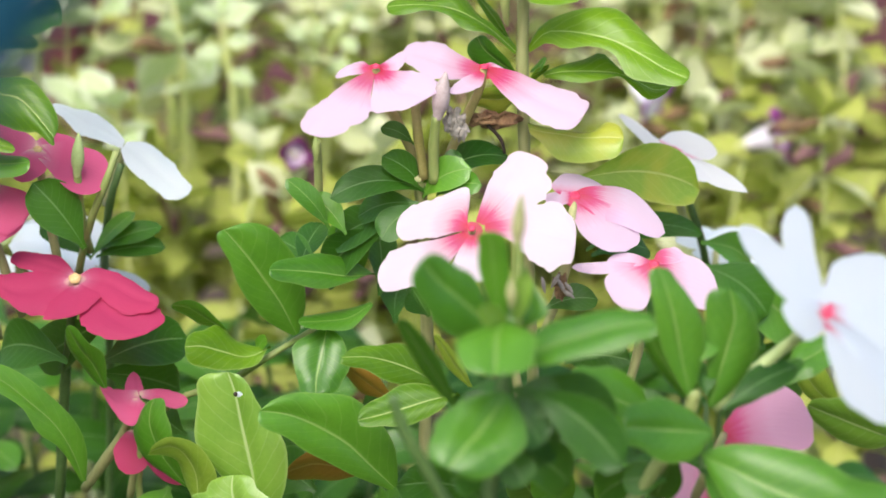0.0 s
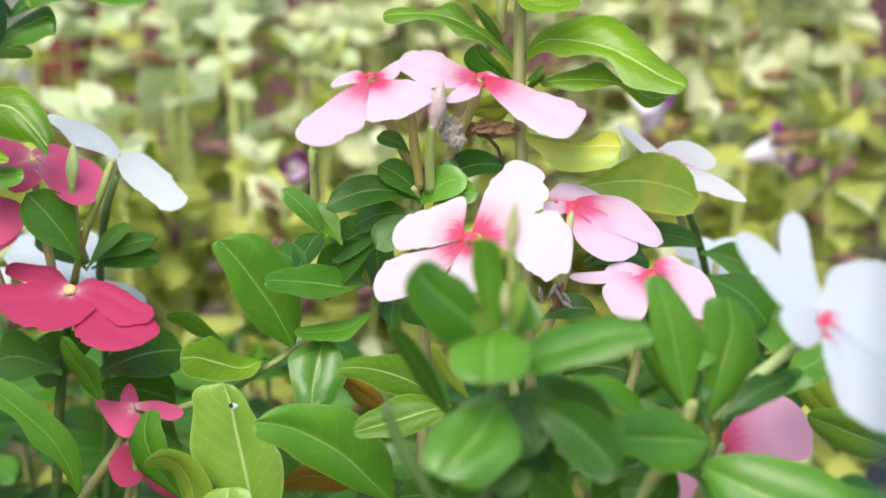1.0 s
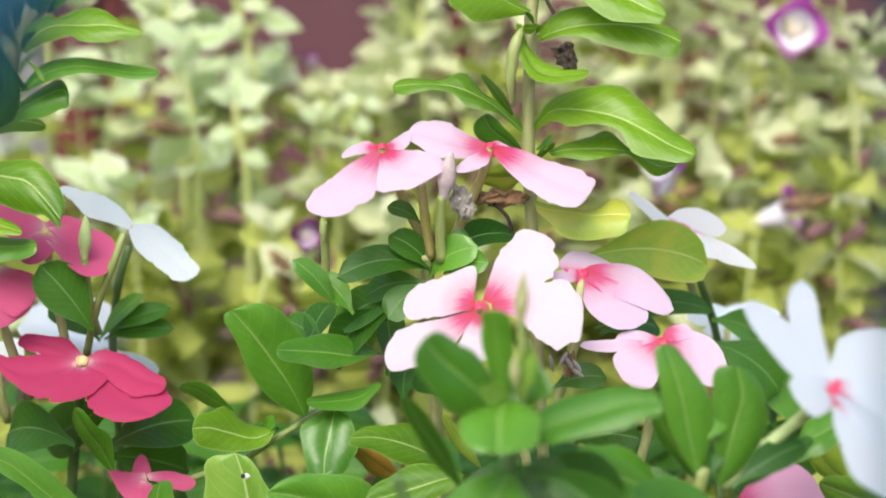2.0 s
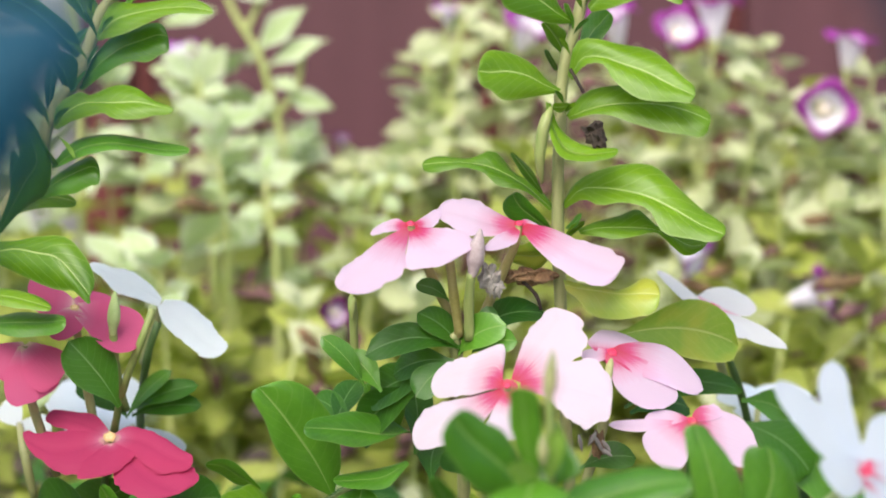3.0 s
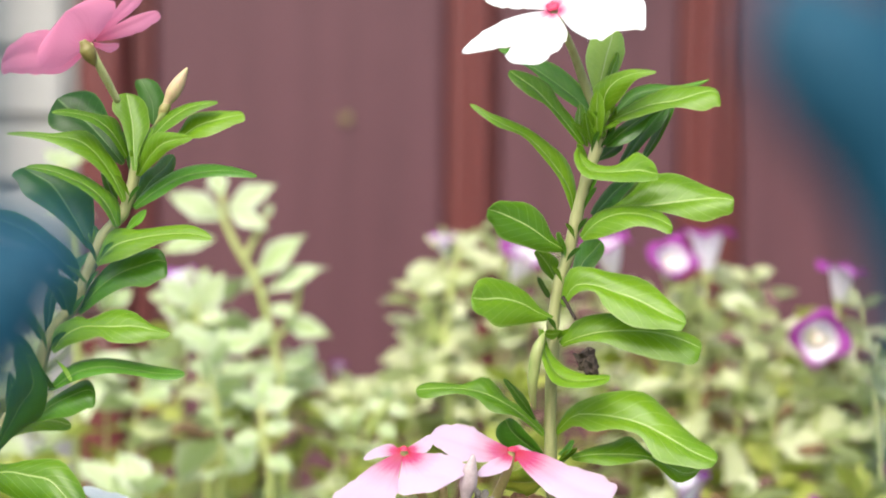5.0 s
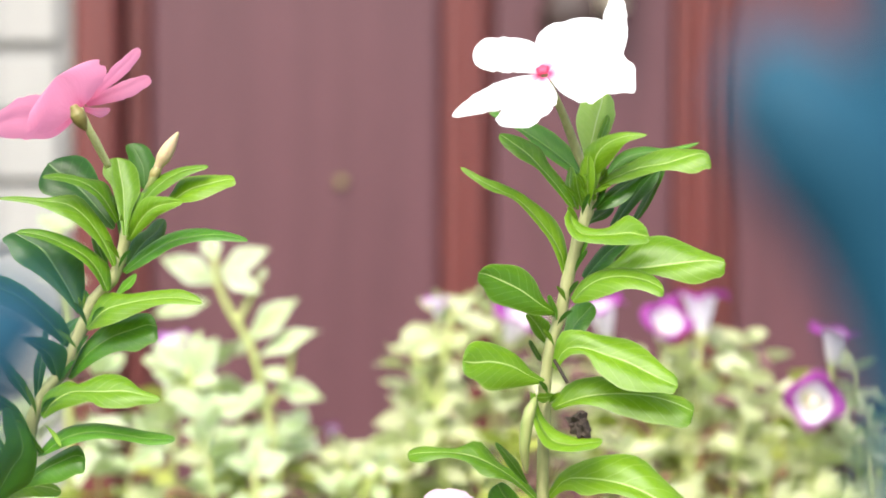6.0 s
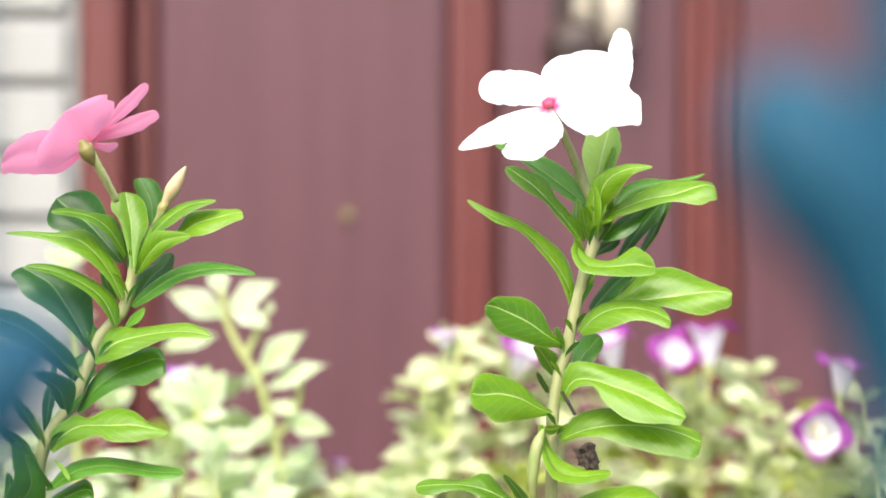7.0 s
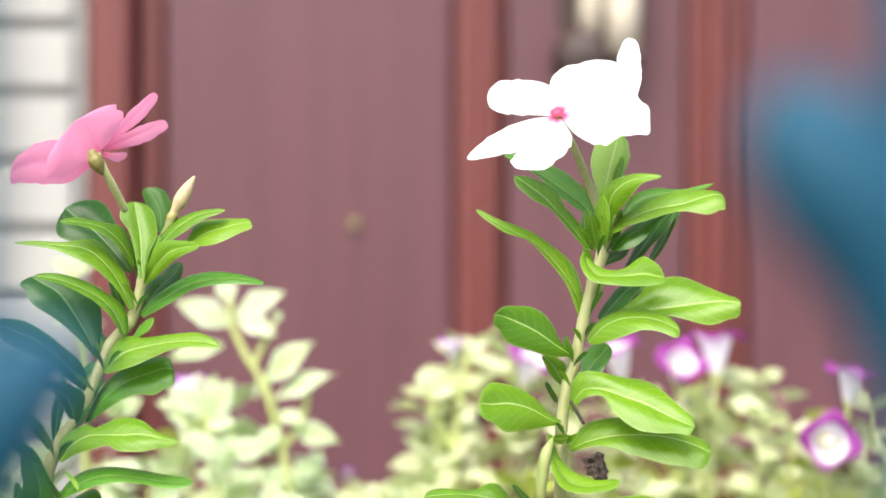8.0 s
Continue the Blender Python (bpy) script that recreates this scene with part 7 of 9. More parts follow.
leaf(tall_rose, (-0.0891, 0.4380, 0.3732), (-0.0839, 0.4320, 0.3725), 0.0011, 20, 0.05, material=M_LEAF_YOUNG)
# rose pink flower seen from below, with bud
lofted_flower(tall_rose, (-0.0810, 0.4320, 0.4425), (-0.1540, 0.9760, 0.1540), [(-0.0791, 0.4260, 0.4406), (-0.0779, 0.4260, 0.4377), (-0.0762, 0.4300, 0.4333), (-0.0747, 0.4340, 0.4292)],
              [([((-0.0835, 0.4411, 0.4417), (-0.0008, -0.0003, 0.0008), (-0.0000, 0.0002, -0.0011)), ((-0.0906, 0.4401, 0.4406), (0.0004, -0.0007, 0.0049), (0.0012, 0.0009, -0.0047)), ((-0.0966, 0.4391, 0.4406), (0.0006, -0.0007, 0.0048), (-0.0006, 0.0007, -0.0051)), ((-0.1005, 0.4387, 0.4395), (0.0005, -0.0005, 0.0033), (-0.0003, 0.0005, -0.0036))], (-0.1029, 0.4386, 0.4377), 0),
               ([((-0.0800, 0.4290, 0.4425), (-0.0013, 0.0000, -0.0013), (0.0009, 0.0000, 0.0008)), ((-0.0819, 0.4284, 0.4444), (-0.0053, 0.0004, -0.0075), (0.0050, 0.0006, 0.0016)), ((-0.0831, 0.4279, 0.4462), (-0.0087, 0.0002, -0.0098), (0.0088, 0.0008, 0.0039)), ((-0.0843, 0.4274, 0.4479), (-0.0076, 0.0002, -0.0089), (0.0083, 0.0005, 0.0053))], (-0.0855, 0.4270, 0.4494), 0),
               ([((-0.0799, 0.4361, 0.4442), (-0.0005, -0.0001, 0.0003), (0.0005, 0.0001, -0.0004)), ((-0.0762, 0.4360, 0.4480), (-0.0010, -0.0002, 0.0003), (0.0010, 0.0003, -0.0005)), ((-0.0726, 0.4360, 0.4516), (-0.0014, -0.0004, 0.0009), (0.0015, 0.0004, -0.0010)), ((-0.0700, 0.4360, 0.4543), (-0.0009, -0.0003, 0.0009), (0.0013, 0.0003, -0.0008))], (-0.0678, 0.4360, 0.4568), 0.2),
               ([((-0.0798, 0.4341, 0.4434), (-0.0002, -0.0001, 0.0005), (0.0002, 0.0001, -0.0004)), ((-0.0750, 0.4345, 0.4455), (-0.0007, -0.0003, 0.0013), (0.0005, 0.0003, -0.0016)), ((-0.0701, 0.4350, 0.4477), (-0.0010, -0.0004, 0.0014), (0.0011, 0.0005, -0.0020)), ((-0.0672, 0.4352, 0.4492), (-0.0008, -0.0003, 0.0009), (0.0010, 0.0004, -0.0016))], (-0.0652, 0.4354, 0.4500), 0),
               ([((-0.0807, 0.4362, 0.4426), (-0.0002, -0.0001, 0.0005), (0.0002, 0.0001, -0.0007)), ((-0.0773, 0.4368, 0.4419), (-0.0004, -0.0002, 0.0009), (0.0002, 0.0003, -0.0013))], (-0.0748, 0.4371, 0.4426), 0.3)],
              M_ROSE, stalk_material=M_CALYX, eye=0, label="rose pink flower with a yellowish calyx", stalk_r=0.0008)
bud(tall_rose, (-0.0809, 0.4235, 0.4427), (-0.0783, 0.4250, 0.4370), 0.0036, M_STALK_PINK, name="calyx")

twin_pink = plant_root("vinca_plant", -0.005, 0.470, "green vinca plant with two light pink flowers with red eyes", "vinca plants in the bed")
stem(twin_pink, [(0.0000, 0.4700, -0.0120), (0.0024, 0.4616, 0.0997), (0.0045, 0.4542, 0.1974), (0.0060, 0.4489, 0.2672), (0.0050, 0.4400, 0.2958), (0.0045, 0.4360, 0.3087), (0.0037, 0.4320, 0.3175), (0.0031, 0.4300, 0.3222)], 0.0019, 0.0014)
lofted_flower(twin_pink, (-0.0071, 0.4300, 0.3479), (0.0000, -0.6000, 0.8000), [(-0.0051, 0.4330, 0.3422), (-0.0010, 0.4340, 0.3325), (0.0037, 0.4340, 0.3229)],
              [([((-0.0084, 0.4306, 0.3478), (-0.0000, 0.0009, 0.0005), (0.0000, -0.0009, -0.0005)), ((-0.0117, 0.4310, 0.3479), (0.0013, 0.0019, 0.0012), (0.0013, -0.0019, -0.0011)), ((-0.0141, 0.4299, 0.3473), (0.0004, 0.0019, 0.0011), (0.0004, -0.0016, -0.0009))], (-0.0165, 0.4281, 0.3463), 0.3),
               ([((-0.0058, 0.4310, 0.3480), (-0.0004, 0.0007, 0.0004), (0.0004, -0.0007, -0.0004)), ((-0.0031, 0.4324, 0.3488), (-0.0007, 0.0016, 0.0009), (0.0013, -0.0023, -0.0013))], (-0.0003, 0.4355, 0.3507), 0.2),
               ([((-0.0062, 0.4289, 0.3473), (0.0011, 0.0007, 0.0004), (-0.0010, -0.0011, -0.0006)), ((-0.0032, 0.4254, 0.3452), (0.0022, 0.0039, 0.0023), (-0.0048, -0.0032, -0.0018)), ((-0.0006, 0.4230, 0.3438), (0.0049, 0.0056, 0.0033), (-0.0076, -0.0060, -0.0034)), ((0.0023, 0.4225, 0.3436), (0.0053, 0.0035, 0.0020), (-0.0061, -0.0056, -0.0032))], (0.0049, 0.4209, 0.3427), 0.1),
               ([((-0.0077, 0.4285, 0.3473), (-0.0007, 0.0007, 0.0004), (0.0003, -0.0011, -0.0006)), ((-0.0110, 0.4238, 0.3446), (-0.0033, 0.0011, 0.0006), (0.0029, -0.0019, -0.0011)), ((-0.0154, 0.4185, 0.3416), (-0.0036, 0.0014, 0.0008), (0.0069, -0.0037, -0.0020)), ((-0.0192, 0.4142, 0.3392), (-0.0029, 0.0025, 0.0013), (0.0059, -0.0032, -0.0017))], (-0.0226, 0.4096, 0.3367), 0)],
              M_PINK, stalk_material=M_STALK_BROWN, label="light pink flower with a red eye", eye=.0007)
lofted_flower(twin_pink, (0.0184, 0.4340, 0.3473), (0.0995, -0.5970, 0.7960), [(0.0173, 0.4320, 0.3426), (0.0137, 0.4340, 0.3340), (0.0095, 0.4340, 0.3243)],
              [([((0.0187, 0.4356, 0.3476), (-0.0002, 0.0005, 0.0003), (0.0002, -0.0005, -0.0003)), ((0.0210, 0.4363, 0.3478), (-0.0004, 0.0008, 0.0005), (0.0013, -0.0010, -0.0008))], (0.0251, 0.4341, 0.3460), 0.3),
               ([((0.0173, 0.4343, 0.3473), (0.0001, 0.0014, 0.0008), (-0.0003, -0.0015, -0.0008)), ((0.0122, 0.4342, 0.3478), (0.0009, 0.0039, 0.0022), (-0.0004, -0.0041, -0.0024)), ((0.0069, 0.4356, 0.3493), (0.0016, 0.0052, 0.0030), (-0.0011, -0.0062, -0.0035)), ((0.0022, 0.4364, 0.3503), (0.0015, 0.0041, 0.0023), (-0.0008, -0.0037, -0.0021))], (-0.0008, 0.4366, 0.3508), 0.1),
               ([((0.0178, 0.4325, 0.3468), (-0.0005, 0.0006, 0.0004), (0.0008, -0.0006, -0.0004)), ((0.0147, 0.4285, 0.3448), (-0.0020, 0.0009, 0.0008), (0.0029, -0.0002, -0.0005))], (0.0106, 0.4245, 0.3430), 0.2),
               ([((0.0209, 0.4334, 0.3450), (-0.0004, 0.0006, 0.0004), (0.0006, -0.0006, -0.0004)), ((0.0247, 0.4295, 0.3422), (-0.0022, 0.0016, 0.0012), (0.0023, 0.0004, -0.0001))], (0.0301, 0.4260, 0.3396), 0.4),
               ([((0.0196, 0.4337, 0.3470), (0.0005, 0.0013, 0.0007), (-0.0005, -0.0013, -0.0007)), ((0.0247, 0.4307, 0.3446), (0.0014, 0.0037, 0.0020), (-0.0024, -0.0032, -0.0016)), ((0.0303, 0.4272, 0.3419), (0.0019, 0.0049, 0.0026), (-0.0027, -0.0059, -0.0030)), ((0.0354, 0.4245, 0.3398), (0.0032, 0.0058, 0.0029), (-0.0025, -0.0060, -0.0031)), ((0.0385, 0.4236, 0.3389), (0.0029, 0.0047, 0.0023), (-0.0023, -0.0054, -0.0028))], (0.0414, 0.4236, 0.3385), 0)],
              M_PINK, stalk_material=M_STALK_BROWN, label="light pink flower with a red eye", eye=.0007)
stem(twin_pink, [(0.0068, 0.4280, 0.3213), (0.0065, 0.4260, 0.3301), (0.0070, 0.4240, 0.3379)], 0.0013, 0.0011, M_STEM, name="bud_stalk")
bud(twin_pink, (0.0072, 0.4240, 0.3370), (0.0091, 0.4240, 0.3482), 0.0042, M_BUD_GREY)
crumpled(twin_pink, (0.0110, 0.4280, 0.3362), 0.0072, M_DRY_GREY, "withered_bud", 2, (0.6, 0.5, 1.1))
stem(twin_pink, [(0.0045, 0.4300, 0.3217), (0.0030, 0.4280, 0.3316), (0.0021, 0.4280, 0.3399)], 0.0012, 0.0011, M_STALK_BROWN, name="stalk")
bud(twin_pink, (0.0025, 0.4280, 0.3353), (0.0022, 0.4280, 0.3408), 0.0022, M_STALK_BROWN, name="calyx")
crumpled(twin_pink, (0.0185, 0.4360, 0.3347), 0.0076, M_DRY_BROWN, "withered_bloom", 9, (1.1, 0.5, 0.5))
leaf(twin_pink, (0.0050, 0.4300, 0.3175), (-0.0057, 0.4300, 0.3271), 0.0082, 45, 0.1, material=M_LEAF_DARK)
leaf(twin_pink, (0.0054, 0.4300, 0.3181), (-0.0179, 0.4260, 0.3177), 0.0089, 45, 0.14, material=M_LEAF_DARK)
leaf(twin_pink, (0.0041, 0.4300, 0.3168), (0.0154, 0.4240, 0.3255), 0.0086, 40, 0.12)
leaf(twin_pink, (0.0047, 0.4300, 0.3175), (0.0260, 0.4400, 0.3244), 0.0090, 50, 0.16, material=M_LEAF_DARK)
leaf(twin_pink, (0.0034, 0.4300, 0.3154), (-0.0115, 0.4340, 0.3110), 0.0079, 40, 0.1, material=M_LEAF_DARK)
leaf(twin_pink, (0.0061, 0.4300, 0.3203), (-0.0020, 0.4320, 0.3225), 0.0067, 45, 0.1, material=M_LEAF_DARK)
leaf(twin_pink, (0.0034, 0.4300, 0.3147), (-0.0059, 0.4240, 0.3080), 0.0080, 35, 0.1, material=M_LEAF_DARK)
leaf(twin_pink, (0.0074, 0.4300, 0.3175), (0.0178, 0.4220, 0.3221), 0.0069, 40, 0.1)
leaf(twin_pink, (-0.0181, 0.4300, 0.3092), (-0.0284, 0.4300, 0.3214), 0.0058, 30, 0.06)
leaf(twin_pink, (-0.0141, 0.4300, 0.3078), (-0.0225, 0.4340, 0.3166), 0.0067, 25, 0.06)
leaf(twin_pink, (0.0020, 0.4300, 0.3298), (-0.0060, 0.4300, 0.3339), 0.0053, 50, 0.1, material=M_LEAF_DARK)
leaf(twin_pink, (0.0074, 0.4300, 0.3244), (0.0141, 0.4300, 0.3257), 0.0058, 40, 0.1, material=M_LEAF_DARK)
leaf(twin_pink, (-0.0006, 0.4300, 0.3120), (-0.0172, 0.4400, 0.3023), 0.0103, 40, 0.1, material=M_LEAF_DARK)
leaf(twin_pink, (-0.0033, 0.4300, 0.3092), (-0.0202, 0.4440, 0.2911), 0.0106, 30, 0.1, material=M_LEAF_DARK)
stem(twin_pink, [(-0.0209, 0.4400, 0.3151), (-0.0210, 0.4380, 0.3240), (-0.0212, 0.4360, 0.3293)], 0.0011, 0.0010, M_STEM, name="bud_stalk")
bud(twin_pink, (-0.0212, 0.4360, 0.3244), (-0.0214, 0.4360, 0.3306), 0.0020, M_STEM)
crumpled(twin_pink, (0.0126, 0.4280, 0.3343), 0.0066, M_DRY_GREY, "withered_bud", 12, (0.7, 0.5, 1))

mid_plant = plant_root("vinca_plant", -0.060, 0.480, "bushy green vinca plant with dark glossy leaves and a side shoot", "vinca plants in the bed")
stem(mid_plant, [(-0.0550, 0.4750, -0.0120), (-0.0594, 0.4610, 0.0933), (-0.0632, 0.4487, 0.1855), (-0.0659, 0.4400, 0.2513), (-0.0412, 0.4400, 0.2684), (-0.0327, 0.4400, 0.2742), (-0.0267, 0.4440, 0.2768), (-0.0200, 0.4520, 0.2791)], 0.0010, 0.0007, M_STEM)
leaf(mid_plant, (-0.0062, 0.4400, 0.2894), (-0.0077, 0.4500, 0.3069), 0.0093, 30, 0.05, material=M_LEAF_DARK)
leaf(mid_plant, (-0.0214, 0.4400, 0.2966), (-0.0318, 0.4520, 0.3006), 0.0072, 30, 0.05, material=M_LEAF_DARK)
leaf(mid_plant, (-0.0062, 0.4400, 0.3038), (-0.0202, 0.4440, 0.2955), 0.0078, 30, 0.1, material=M_LEAF_DARK)
leaf(mid_plant, (-0.0255, 0.4400, 0.2966), (-0.0205, 0.4540, 0.3044), 0.0078, 30, 0.05, material=M_LEAF_DARK)
leaf(mid_plant, (-0.0369, 0.4400, 0.2750), (-0.0340, 0.4360, 0.2803), 0.0031, 30, 0)
leaf(mid_plant, (-0.0020, 0.4400, 0.2822), (0.0022, 0.4600, 0.2894), 0.0109, 30, 0.1, material=M_LEAF_DARK)
lofted_leaf(mid_plant, [((-0.0267, 0.4400, 0.2794), (-0.0008, -0.0004, -0.0002), (0.0008, 0.0005, 0.0004)), ((-0.0304, 0.4385, 0.2879), (-0.0043, -0.0021, -0.0033), (0.0058, 0.0028, -0.0008)), ((-0.0350, 0.4370, 0.2955), (-0.0050, -0.0030, -0.0021), (0.0090, 0.0040, 0.0025)), ((-0.0389, 0.4355, 0.3016), (-0.0040, -0.0026, -0.0004), (0.0083, 0.0035, 0.0035))], (-0.0436, 0.4340, 0.3079), M_LEAF, sharp=0.1)
lofted_leaf(mid_plant, [((-0.0073, 0.4380, 0.2956), (-0.0004, -0.0004, 0.0005), (0.0004, 0.0005, -0.0006)), ((-0.0137, 0.4350, 0.2959), (-0.0006, -0.0020, -0.0011), (0.0006, 0.0027, 0.0035)), ((-0.0204, 0.4320, 0.2977), (-0.0006, -0.0030, -0.0032), (-0.0001, 0.0040, 0.0038)), ((-0.0270, 0.4290, 0.2991), (-0.0006, -0.0021, -0.0025), (0.0006, 0.0028, 0.0023))], (-0.0323, 0.4260, 0.3002), M_LEAF, sharp=0.1)
lofted_leaf(mid_plant, [((-0.0114, 0.4430, 0.2936), (-0.0006, 0.0005, -0.0001), (0.0006, -0.0004, 0.0001)), ((-0.0132, 0.4440, 0.2986), (-0.0045, 0.0038, -0.0027), (0.0045, -0.0029, 0.0015)), ((-0.0150, 0.4450, 0.3024), (-0.0039, 0.0040, -0.0014), (0.0056, -0.0030, 0.0018))], (-0.0167, 0.4460, 0.3063), M_LEAF, sharp=0.1)
lofted_leaf(mid_plant, [((-0.0080, 0.4380, 0.2881), (-0.0004, 0.0011, 0.0002), (0.0004, -0.0008, -0.0003)), ((-0.0135, 0.4353, 0.2853), (-0.0009, 0.0040, 0.0009), (0.0007, -0.0030, -0.0018)), ((-0.0199, 0.4327, 0.2852), (-0.0008, 0.0036, 0.0010), (0.0005, -0.0027, -0.0014))], (-0.0257, 0.4300, 0.2858), M_LEAF)
lofted_leaf(mid_plant, [((-0.0190, 0.4360, 0.2825), (-0.0008, 0.0000, -0.0000), (0.0008, 0.0000, 0.0000)), ((-0.0198, 0.4330, 0.2788), (-0.0069, 0.0000, 0.0007), (0.0050, 0.0000, 0.0014)), ((-0.0208, 0.4300, 0.2747), (-0.0064, 0.0000, 0.0007), (0.0074, 0.0000, -0.0000)), ((-0.0214, 0.4270, 0.2719), (-0.0041, 0.0000, -0.0014), (0.0060, 0.0000, -0.0007))], (-0.0214, 0.4240, 0.2695), M_LEAF, sharp=0)
lofted_leaf(mid_plant, [((-0.0443, 0.4380, 0.2812), (-0.0007, 0.0011, -0.0003), (0.0006, -0.0008, 0.0003)), ((-0.0490, 0.4367, 0.2848), (-0.0012, 0.0040, -0.0031), (0.0013, -0.0030, 0.0031)), ((-0.0529, 0.4353, 0.2878), (-0.0012, 0.0037, -0.0031), (0.0010, -0.0027, 0.0026))], (-0.0567, 0.4340, 0.2888), M_LEAF)
lofted_leaf(mid_plant, [((-0.0330, 0.4380, 0.2768), (-0.0004, -0.0004, 0.0007), (0.0004, 0.0005, -0.0007)), ((-0.0387, 0.4355, 0.2750), (0.0023, -0.0019, -0.0013), (-0.0022, 0.0025, 0.0031)), ((-0.0447, 0.4330, 0.2773), (0.0010, -0.0030, -0.0041), (-0.0009, 0.0040, 0.0054)), ((-0.0492, 0.4305, 0.2795), (0.0001, -0.0023, -0.0044), (-0.0002, 0.0031, 0.0030))], (-0.0531, 0.4280, 0.2801), M_LEAF_YOUNG, sharp=0)
lofted_leaf(mid_plant, [((-0.0355, 0.4200, 0.2377), (-0.0014, 0.0001, -0.0001), (0.0014, -0.0001, 0.0001)), ((-0.0360, 0.4208, 0.2454), (-0.0066, 0.0006, 0.0012), (0.0066, -0.0006, -0.0005)), ((-0.0376, 0.4216, 0.2546), (-0.0116, 0.0010, 0.0009), (0.0091, -0.0010, 0.0026)), ((-0.0393, 0.4224, 0.2630), (-0.0115, 0.0009, -0.0010), (0.0067, -0.0009, 0.0008)), ((-0.0406, 0.4232, 0.2699), (-0.0095, 0.0007, -0.0002), (0.0041, -0.0007, 0.0001))], (-0.0424, 0.4240, 0.2752), M_LEAF_PALE, sharp=0)
lofted_leaf(mid_plant, [((-0.0024, 0.4180, 0.2477), (-0.0010, -0.0005, -0.0004), (0.0008, 0.0005, 0.0004)), ((-0.0074, 0.4156, 0.2536), (-0.0041, -0.0026, -0.0011), (0.0051, 0.0026, 0.0037)), ((-0.0134, 0.4132, 0.2607), (-0.0047, -0.0037, -0.0029), (0.0078, 0.0037, 0.0044)), ((-0.0205, 0.4108, 0.2662), (-0.0033, -0.0040, -0.0045), (0.0080, 0.0040, 0.0058)), ((-0.0270, 0.4084, 0.2700), (-0.0020, -0.0028, -0.0038), (0.0046, 0.0028, 0.0044))], (-0.0338, 0.4060, 0.2719), M_LEAF, sharp=0.1)
lofted_leaf(mid_plant, [((0.0083, 0.4200, 0.2729), (-0.0006, -0.0005, 0.0007), (0.0006, 0.0006, -0.0008)), ((0.0033, 0.4180, 0.2770), (-0.0020, -0.0026, -0.0026), (0.0019, 0.0035, 0.0029)), ((-0.0027, 0.4160, 0.2802), (-0.0020, -0.0030, -0.0033), (0.0015, 0.0040, 0.0036)), ((-0.0087, 0.4140, 0.2823), (-0.0014, -0.0020, -0.0022), (0.0014, 0.0027, 0.0020))], (-0.0149, 0.4120, 0.2829), M_LEAF_YOUNG, sharp=0.1)
lofted_leaf(mid_plant, [((0.0126, 0.4080, 0.2752), (-0.0005, -0.0005, 0.0007), (0.0006, 0.0006, -0.0008)), ((0.0064, 0.4065, 0.2745), (0.0008, -0.0021, -0.0025), (-0.0006, 0.0028, 0.0026)), ((-0.0001, 0.4050, 0.2729), (0.0004, -0.0030, -0.0032), (-0.0008, 0.0040, 0.0042)), ((-0.0060, 0.4035, 0.2717), (0.0000, -0.0022, -0.0019), (-0.0001, 0.0029, 0.0034))], (-0.0110, 0.4020, 0.2710), M_LEAF_YOUNG, sharp=0.2)
lofted_leaf(mid_plant, [((0.0150, 0.4060, 0.2778), (-0.0005, 0.0012, -0.0004), (0.0005, -0.0009, 0.0003)), ((0.0111, 0.4050, 0.2839), (-0.0014, 0.0040, -0.0022), (0.0014, -0.0030, 0.0017))], (0.0067, 0.4040, 0.2912), M_LEAF_LIME)
lofted_leaf(mid_plant, [((-0.0503, 0.4220, 0.2421), (-0.0008, 0.0006, -0.0003), (0.0007, -0.0005, 0.0002)), ((-0.0504, 0.4208, 0.2500), (-0.0035, 0.0040, -0.0031), (0.0057, -0.0030, 0.0005)), ((-0.0530, 0.4195, 0.2560), (-0.0019, 0.0029, -0.0031), (0.0038, -0.0022, 0.0027)), ((-0.0563, 0.4183, 0.2583), (-0.0022, 0.0022, -0.0032), (0.0003, -0.0017, 0.0030))], (-0.0609, 0.4170, 0.2574), M_LEAF_LIME, sharp=0.2)
lofted_leaf(mid_plant, [((-0.0530, 0.4250, 0.2450), (-0.0006, 0.0005, -0.0002), (0.0006, -0.0004, 0.0002)), ((-0.0586, 0.4255, 0.2525), (-0.0050, 0.0036, -0.0019), (0.0033, -0.0027, 0.0040)), ((-0.0615, 0.4260, 0.2594), (-0.0048, 0.0040, -0.0021), (0.0049, -0.0030, 0.0022)), ((-0.0618, 0.4265, 0.2636), (-0.0033, 0.0032, -0.0024), (0.0041, -0.0024, 0.0019))], (-0.0608, 0.4270, 0.2673), M_LEAF, sharp=0)
lofted_leaf(mid_plant, [((-0.0388, 0.4130, 0.2350), (-0.0008, 0.0003, -0.0001), (0.0008, -0.0002, 0.0001)), ((-0.0401, 0.4143, 0.2432), (-0.0114, 0.0040, 0.0014), (0.0106, -0.0030, 0.0013)), ((-0.0413, 0.4157, 0.2480), (-0.0060, 0.0021, -0.0009), (0.0057, -0.0016, 0.0015))], (-0.0411, 0.4170, 0.2514), M_LEAF_PALE, sharp=0)
lofted_leaf(mid_plant, [((-0.0097, 0.4340, 0.2444), (-0.0006, 0.0006, -0.0002), (0.0006, -0.0004, 0.0002)), ((-0.0166, 0.4330, 0.2471), (-0.0008, 0.0036, -0.0052), (0.0001, -0.0027, 0.0045)), ((-0.0229, 0.4320, 0.2482), (-0.0009, 0.0040, -0.0058), (0.0006, -0.0030, 0.0049))], (-0.0292, 0.4310, 0.2464), M_LEAF_RUST, sharp=0.2, label="withered orange-brown leaf")
